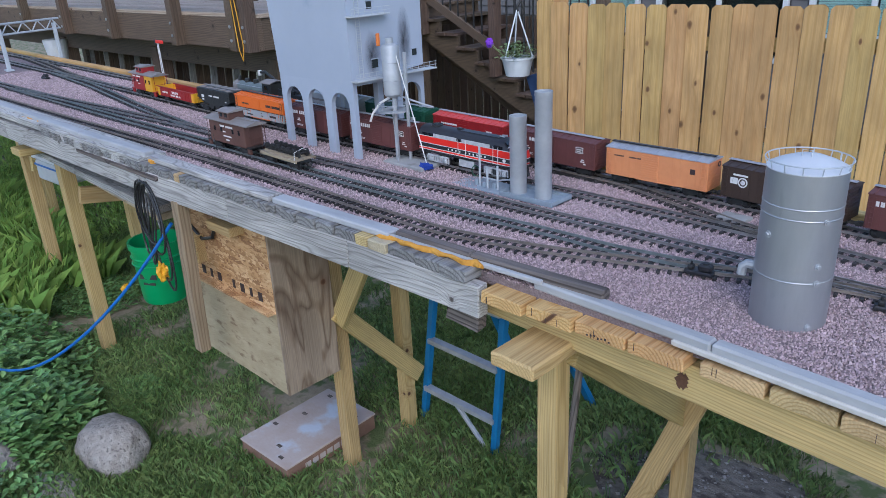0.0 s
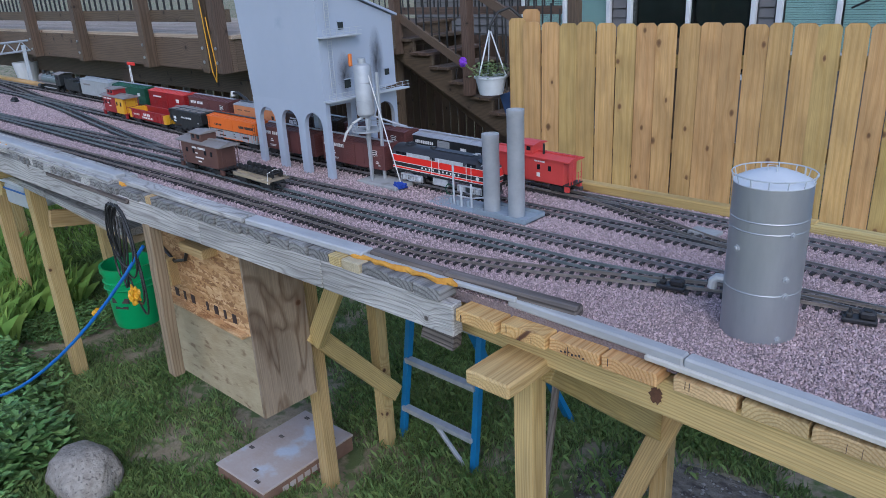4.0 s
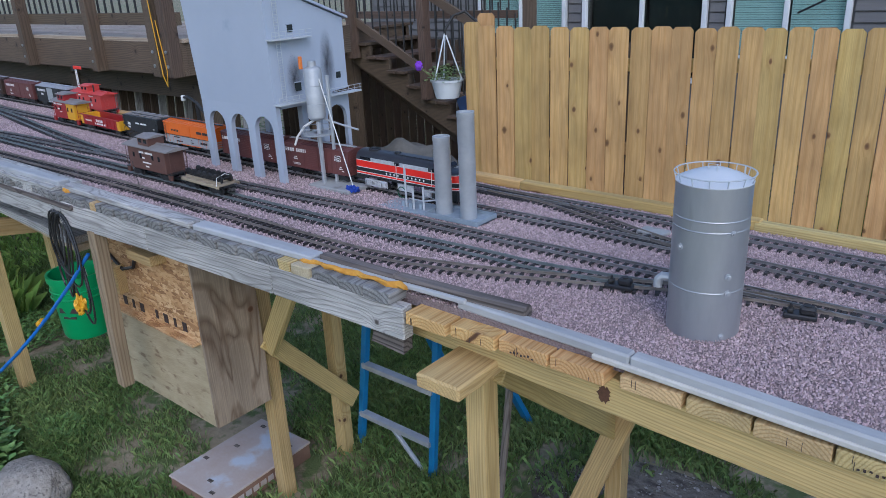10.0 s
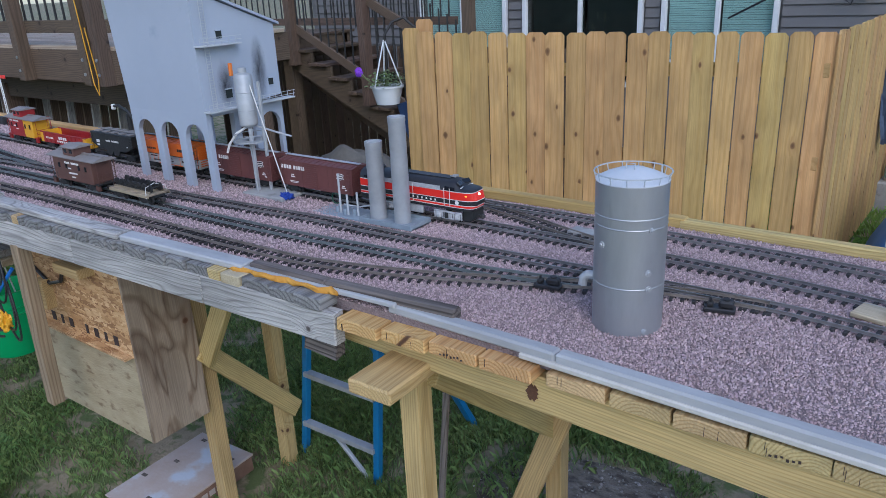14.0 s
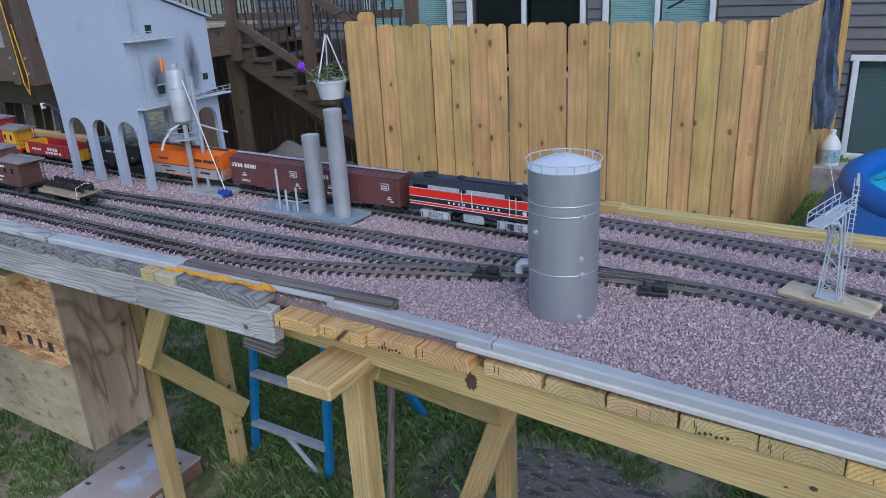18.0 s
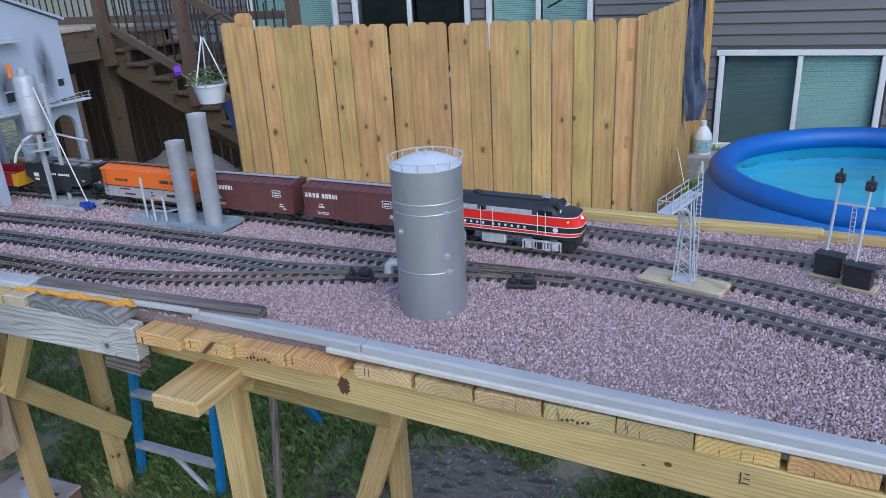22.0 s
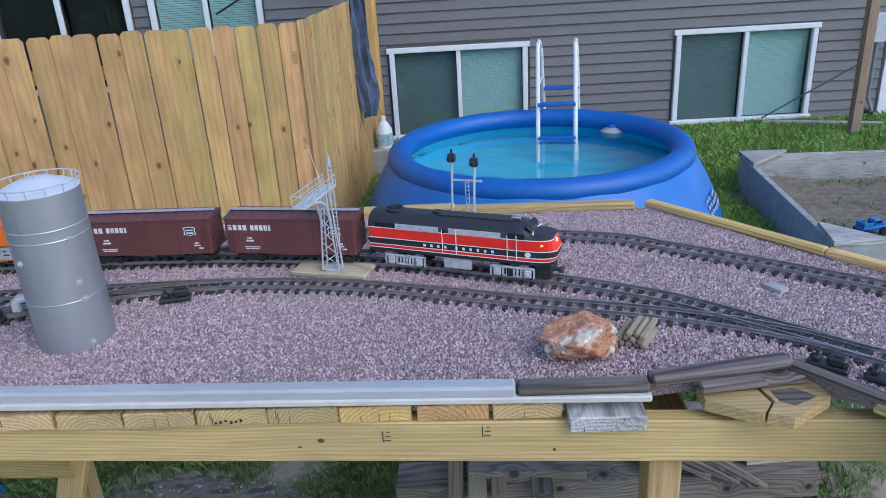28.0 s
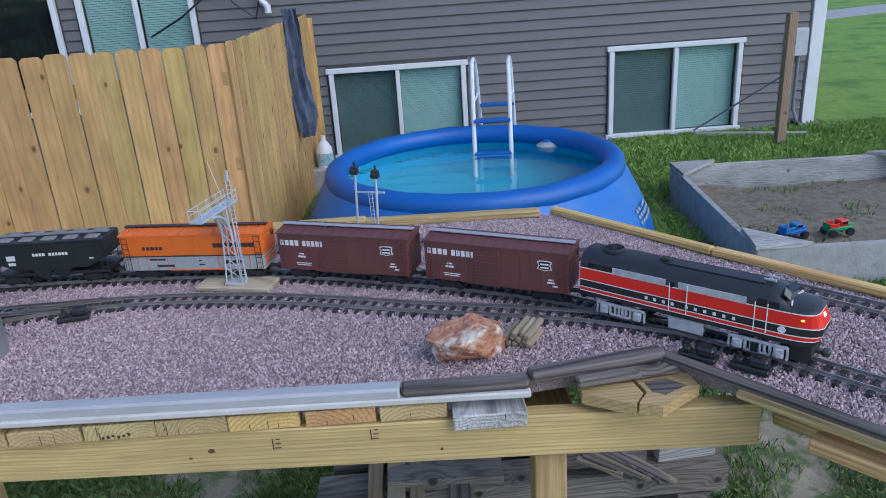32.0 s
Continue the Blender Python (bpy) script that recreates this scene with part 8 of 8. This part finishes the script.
        bars([(x, 0.0605, 0.0062, 0.0075) for x in (-0.085, -0.066, -0.047, -0.028, 0.002, 0.021, 0.040, 0.059, 0.078, 0.097)], W + 0.0004, c, M_LETTER) if s > 0 else None
    part("headlight", lathe([(0.001, 0.003), (0.004, 0.002), (0.005, 0.0)], 14), M_LAMP, c, "lit headlight", Matrix.Translation((0.2455, 0, 0.091)) @ Matrix.Rotation(radians(72), 4, "Y"))
    part("headlight_rim", lathe([(0.005, 0.0), (0.0065, 0.001), (0.0065, -0.002)], 16), M_LETTER, c, "", Matrix.Translation((0.2452, 0, 0.091)) @ Matrix.Rotation(radians(72), 4, "Y"))
    bm = lathe([(0.024, 0.0), (0.024, 0.006), (0.021, 0.008), (0.020, 0.005), (0.001, 0.005)], 28)
    part("roof_fan", bm, M_ROOFBLACK, c, "", Matrix.Translation((-0.185, 0, 0.139)))
    for k in range(6):
        part("fan_grid", box(0.040, 0.0015, 0.0015, (0, 0, 0.0075)), M_CARBLACK, c, "", Matrix.Translation((-0.185, 0, 0.139)) @ Matrix.Rotation(k * math.pi / 6, 4, "Z"))
    part("roof_stack", box(0.024, 0.018, 0.010, (-0.065, 0, 0.143), 0.003), M_CARBLACK, c)
    part("roof_panel", box(0.20, 0.036, 0.003, (0.04, 0, 0.1405), 0.001), M_ROOFBLACK, c)
    for y in (-0.008, 0.008):
        part("horn", rod((0.135, y, 0.147), (0.158, y, 0.147), 0.0022, 0.004, n=10), M_ALU, c, "chrome horn")
    part("horn_bracket", rod((0.145, -0.012, 0.147), (0.145, 0.012, 0.147), 0.0015, n=6), M_ALU, c)
    part("pilot", extrude([(0.20, 0.008), (0.232, 0.008), (0.240, 0.018), (0.238, 0.047), (0.20, 0.047)], 0.07, axis="y", at=-0.035), M_CARBLACK, c)
    couplers(0.236, c)
    s = (0.146 - 0.045) / (0.141 - 0.030)
    lift = Matrix.Translation((0, 0, 0.045 - 0.030 * s)) @ Matrix.Diagonal((1, 1, s, 1))
    for ob in c.children:
        if ob.name.split(".")[0] not in ("bogie", "coupler", "pilot", "fuel_tank", "step"):
            ob.matrix_basis = lift @ ob.matrix_basis
    return c


def steam_engine():
    c = thing("steam_locomotive", Matrix.Identity(4), "grey and black steam locomotive with a smoking stack", "locomotive")
    part("boiler", rod((-0.09, 0, 0.080), (0.165, 0, 0.080), 0.034, 0.031, n=28), M_BOILER, c, "grey-green boiler", smooth=True)
    part("smokebox", rod((0.165, 0, 0.080), (0.205, 0, 0.080), 0.033, n=28), M_ROOFGREY, c, "grey smokebox")
    part("smokebox_door", lathe([(0.001, 0.010), (0.020, 0.007), (0.030, 0.0)], 24), M_ROOFGREY, c, "", Matrix.Translation((0.205, 0, 0.080)) @ Matrix.Rotation(radians(90), 4, "Y"))
    part("headlight", rod((0.210, 0, 0.083), (0.222, 0, 0.083), 0.009, n=14), M_LAMP, c, "lit headlight")
    for x, r, h in ((0.175, 0.011, 0.026), (0.10, 0.016, 0.018), (0.02, 0.016, 0.018), (-0.05, 0.010, 0.014)):
        part("dome", rod((x, 0, 0.108), (x, 0, 0.112 + h), r, r * 0.9, n=16), M_CARBLACK, c)
    part("cab", box(0.075, 0.094, 0.080, (-0.135, 0, 0.092), 0.003), M_CARBLACK, c)
    part("cab_roof", extrude([(-0.054, 0.130), (0, 0.142), (0.054, 0.130), (0.054, 0.134), (0, 0.146), (-0.054, 0.134)], 0.095, axis="x", at=-0.18), M_ROOFGREY, c)
    part("running_board", box(0.33, 0.090, 0.004, (0.035, 0, 0.056)), M_ROOFGREY, c)
    for s in (-1, 1):
        part("cab_window", box(0.03, 0.002, 0.022, (-0.135, s * 0.047, 0.108)), M_GLASSDARK, c)
        part("cylinder", rod((0.145, s * 0.040, 0.030), (0.19, s * 0.040, 0.030), 0.015, n=14), M_CARBLACK, c)
        part("side_rod", box(0.19, 0.004, 0.006, (0.03, s * 0.036, 0.026)), M_TRUCK, c)
        for x in (-0.055, 0.0, 0.055, 0.11):
            part("driver", rod((x, s * (GAUGE - 0.003), 0.026), (x, s * (GAUGE + 0.004), 0.026), 0.026, n=24), M_IRON, c)
        part("hand_rail", rod((-0.09, s * 0.037, 0.10), (0.20, s * 0.035, 0.10), 0.0012, n=5), M_ALU, c)
    part("pilot", extrude([(0.20, 0.005), (0.245, 0.006), (0.215, 0.036), (0.20, 0.036)], 0.06, axis="y", at=-0.03), M_CARBLACK, c)
    wheelset(0.19, c)
    wheelset(-0.14, c)
    couplers(0.205, c)
    return c


def tender():
    c = thing("tender", Matrix.Identity(4), "black steam locomotive tender heaped with coal", "train car")
    part("tank", box(0.215, 0.094, 0.062, (0, 0, 0.067), 0.003), M_CARBLACK, c)
    bm = bmesh.new()
    for k in range(60):
        bmesh.ops.create_icosphere(bm, subdivisions=1, radius=0.008, matrix=Matrix.Translation((random.uniform(-0.03, 0.095), random.uniform(-0.035, 0.035), 0.098 + 0.012 * random.random())))
    part("coal", bm, M_IRON, c)
    for s in (-1, 1):
        part("coal_board", box(0.14, 0.003, 0.018, (0.033, s * 0.045, 0.105)), M_CARBLACK, c)
        bogie(s * 0.065, c)
    couplers(0.108, c)
    return c


CAR = 0.437
maroon_label = "oxide maroon boxcar with white lettering bars and silver running board"


def maroon_boxcar(length):
    car = boxcar(length, M_MAROON, M_MAROON, maroon_label, RI)
    shield(car, 0.125, 0.096, 0.0485)
    return car


consist = [
    (diesel(), 0.516, 0.145, 0.0),
    (maroon_boxcar(0.413), 0.413, 0.125, 0),
    (maroon_boxcar(0.413), 0.413, 0.125, 0),
    (boxcar(0.448, M_ORANGE, M_ORANGE, "orange over silver boxcar with dark lettering bars", word(-0.14, 0.094, 5, 0.012, 0.009) + [(0.082, 0.100, 0.040, 0.012), (0.142, 0.100, 0.066, 0.012), (-0.10, 0.062, 0.045, 0.005), (-0.08, 0.044, 0.05, 0.006), (0.0, 0.058, 0.05, 0.003), (0.02, 0.046, 0.022, 0.004), (0.11, 0.052, 0.05, 0.010)], lower=M_SILVER, letter=M_DARKLETTER, walk_mat=M_ROOFBLACK), 0.448, 0.14, 0),
    (hopper(0.36), 0.36, 0.11, 0),
    (gondola(0.45), 0.45, 0.14, 0),
    (caboose(0.34, M_DKRED, M_ROOFGREY, "red caboose with a yellow end section and white lettering bars", road_name(-0.11, 0.112) + [(-0.06, 0.085, 0.02, 0.008), (-0.04, 0.07, 0.03, 0.004)], M_YELLOW, center=-0.03), 0.34, 0.09, 0),
]
freight = [
    (steam_engine(), 0.45, 0.10, 180),
    (tender(), 0.24, 0.065, 180),
    (boxcar(CAR, M_SILVER, M_SILVER, "silver boxcar with faint lettering bars", [(-0.1, 0.1, 0.1, 0.01)], letter=M_ROOFGREY), CAR, 0.14, 0),
    (boxcar(CAR, M_CARGREEN, M_CARGREEN, "dark green boxcar with pale lettering bars", [(-0.1, 0.1, 0.09, 0.008), (0.12, 0.09, 0.03, 0.02)]), CAR, 0.14, 0),
    (boxcar(CAR, M_DKRED, M_CABRED, "red boxcar with pale lettering bars", [(-0.1, 0.1, 0.09, 0.008), (0.12, 0.09, 0.03, 0.02)]), CAR, 0.14, 0),
    (maroon_boxcar(CAR), CAR, 0.14, 0),
    (boxcar(CAR, M_PALEORANGE, M_SILVERROOF, "faded orange reefer with a silver roof and small lettering", word(-0.16, 0.104, 5, 0.008, 0.005) + word(-0.1, 0.104, 7, 0.008, 0.005) + [(0.14, 0.09, 0.018, 0.018)], letter=M_DARKLETTER, walk_mat=M_ROOFBLACK, name="refrigerator_car"), CAR, 0.14, 0),
    (boxcar(CAR, M_DARKBROWN, M_DARKBROWN, "dark brown boxcar with a round white emblem", [(-0.13, 0.108, 0.05, 0.006), (-0.15, 0.088, 0.025, 0.02), (0.15, 0.06, 0.02, 0.004)]), CAR, 0.14, 0),
    (maroon_boxcar(CAR), CAR, 0.14, 0),
    (boxcar(CAR, M_CARBLACK, M_SILVERROOF, "black boxcar with large white lettering bars and a silver door", word(-0.18, 0.104, 10, 0.0105, 0.014) + [(0.09, 0.098, 0.03, 0.016), (0.14, 0.08, 0.05, 0.012), (0.13, 0.06, 0.04, 0.012), (-0.12, 0.08, 0.03, 0.012)], door=M_SILVER), CAR, 0.14, 0),
    (caboose(0.408, M_CABRED, M_CABRED, "bright pinkish red caboose with white lettering bars", word(-0.1, 0.112, 4, 0.008, 0.006) + word(0.02, 0.112, 6, 0.008, 0.006) + [(0.04, 0.06, 0.016, 0.016)], center=0.03), 0.408, 0.125, 180),
]
for s in (-1, 1):
    car = freight[7][0]
    bm = lathe([(0.012, 0.0), (0.016, 0.0), (0.016, 0.001), (0.012, 0.001)], 24)
    lathe([(0.001, 0.0), (0.008, 0.0)], 18, bm=bm)
    part("emblem", bm, M_LETTER, car, "round white emblem", Matrix.Translation((-s * -0.12 if s < 0 else -0.12, s * 0.0492, 0.086)) @ Matrix.Rotation(radians(-90 * s), 4, "X"))
yard = [(caboose(0.37, M_REDBROWN, M_ROOFGREY, "brown wooden caboose with a grey roof and pale lettering bars", road_name(-0.05, 0.108) + [(-0.02, 0.085, 0.02, 0.005), (0.0, 0.066, 0.06, 0.006), (0.0, 0.05, 0.025, 0.006)], center=-0.02, tall=0.128), -3.745, "B"),
        (flatcar(0.30), -3.385, "B")]


def at_track(key):
    """A function from the distance along a line to its point and height."""
    xy, _ = spline(LINES[key], 0.01)
    s = np.arange(len(xy)) * 0.01

    def point(d):
        x, y = float(np.interp(d, s, xy[:, 0])), float(np.interp(d, s, xy[:, 1]))
        return Vector((x, y, RAIL_Z + ramp(x)))

    def dist(x):
        return float(np.interp(x, xy[:, 0], s)) if xy[0, 0] < xy[-1, 0] else 0.0

    return point, dist


def vehicle_pose(point, d, base, turn):
    a, b = point(d - base), point(d + base)
    x = (b - a).normalized()
    y = Vector((0, 0, 1)).cross(x).normalized()
    m = Matrix((x, y, x.cross(y))).transposed().to_4x4()
    return Matrix.Translation((a + b) / 2) @ m @ Matrix.Rotation(radians(turn), 4, "Z")


def glide(rows, t):
    """A smooth reading between (seconds, value) rows."""
    ts, vs = [r[0] for r in rows], [r[1] for r in rows]
    i = max(0, min(len(ts) - 2, sum(1 for q in ts if q <= t) - 1))
    slope = [(vs[min(k + 1, len(ts) - 1)] - vs[max(k - 1, 0)]) / (ts[min(k + 1, len(ts) - 1)] - ts[max(k - 1, 0)]) for k in range(len(ts))]
    h = ts[i + 1] - ts[i]
    u = (t - ts[i]) / h
    return (2 * u**3 - 3 * u * u + 1) * vs[i] + (u**3 - 2 * u * u + u) * h * slope[i] + (3 * u * u - 2 * u**3) * vs[i + 1] + (u**3 - u * u) * h * slope[i + 1]


for car, x, key in yard:
    point, dist = at_track(key)
    car.matrix_basis = vehicle_pose(point, dist(x), 0.09, 0)

NOSE = [(0, -2.50), (5, -2.50), (8.5, -2.49), (9.5, -2.465), (11, -2.368), (12, -2.265), (13, -2.18), (14, -2.084), (16.5, -1.781), (17.5, -1.66), (19, -1.48), (21, -1.233), (22, -1.109), (23, -0.989), (24, -0.87), (26, -0.605), (28.5, -0.16),
        (29, -0.073), (29.5, 0.007), (30, 0.096), (30.5, 0.178), (31, 0.257), (31.5, 0.332), (32, 0.402)]
TAIL = [(0, -0.55), (2.5, -1.889), (3.5, -2.43), (6, -3.72), (9, -5.16), (11, -6.02), (13, -6.9), (16, -8.1), (20, -9.4), (24, -9.9), (32, -9.9)]


def motions():
    point, dist = at_track("D")
    rows = [(t / 2, dist(glide(NOSE, t / 2))) for t in range(65)]
    back = 0.0
    for k, (car, length, base, turn) in enumerate(consist):
        mid = back + length / 2 - (0.004 if k == 0 else 0)
        walk(car, [(t, vehicle_pose(point, s - mid, base, turn)) for t, s in rows])
        back += length
    point, dist = at_track("E")
    rows = [(t / 2, dist(glide(TAIL, t / 2))) for t in range(65)]
    total = sum(length for _, length, _, _ in freight[:-1])
    front = -total
    for car, length, base, turn in freight:
        mid = front + length / 2
        walk(car, [(t, vehicle_pose(point, s + mid, base, turn)) for t, s in rows])
        front += length


motions()
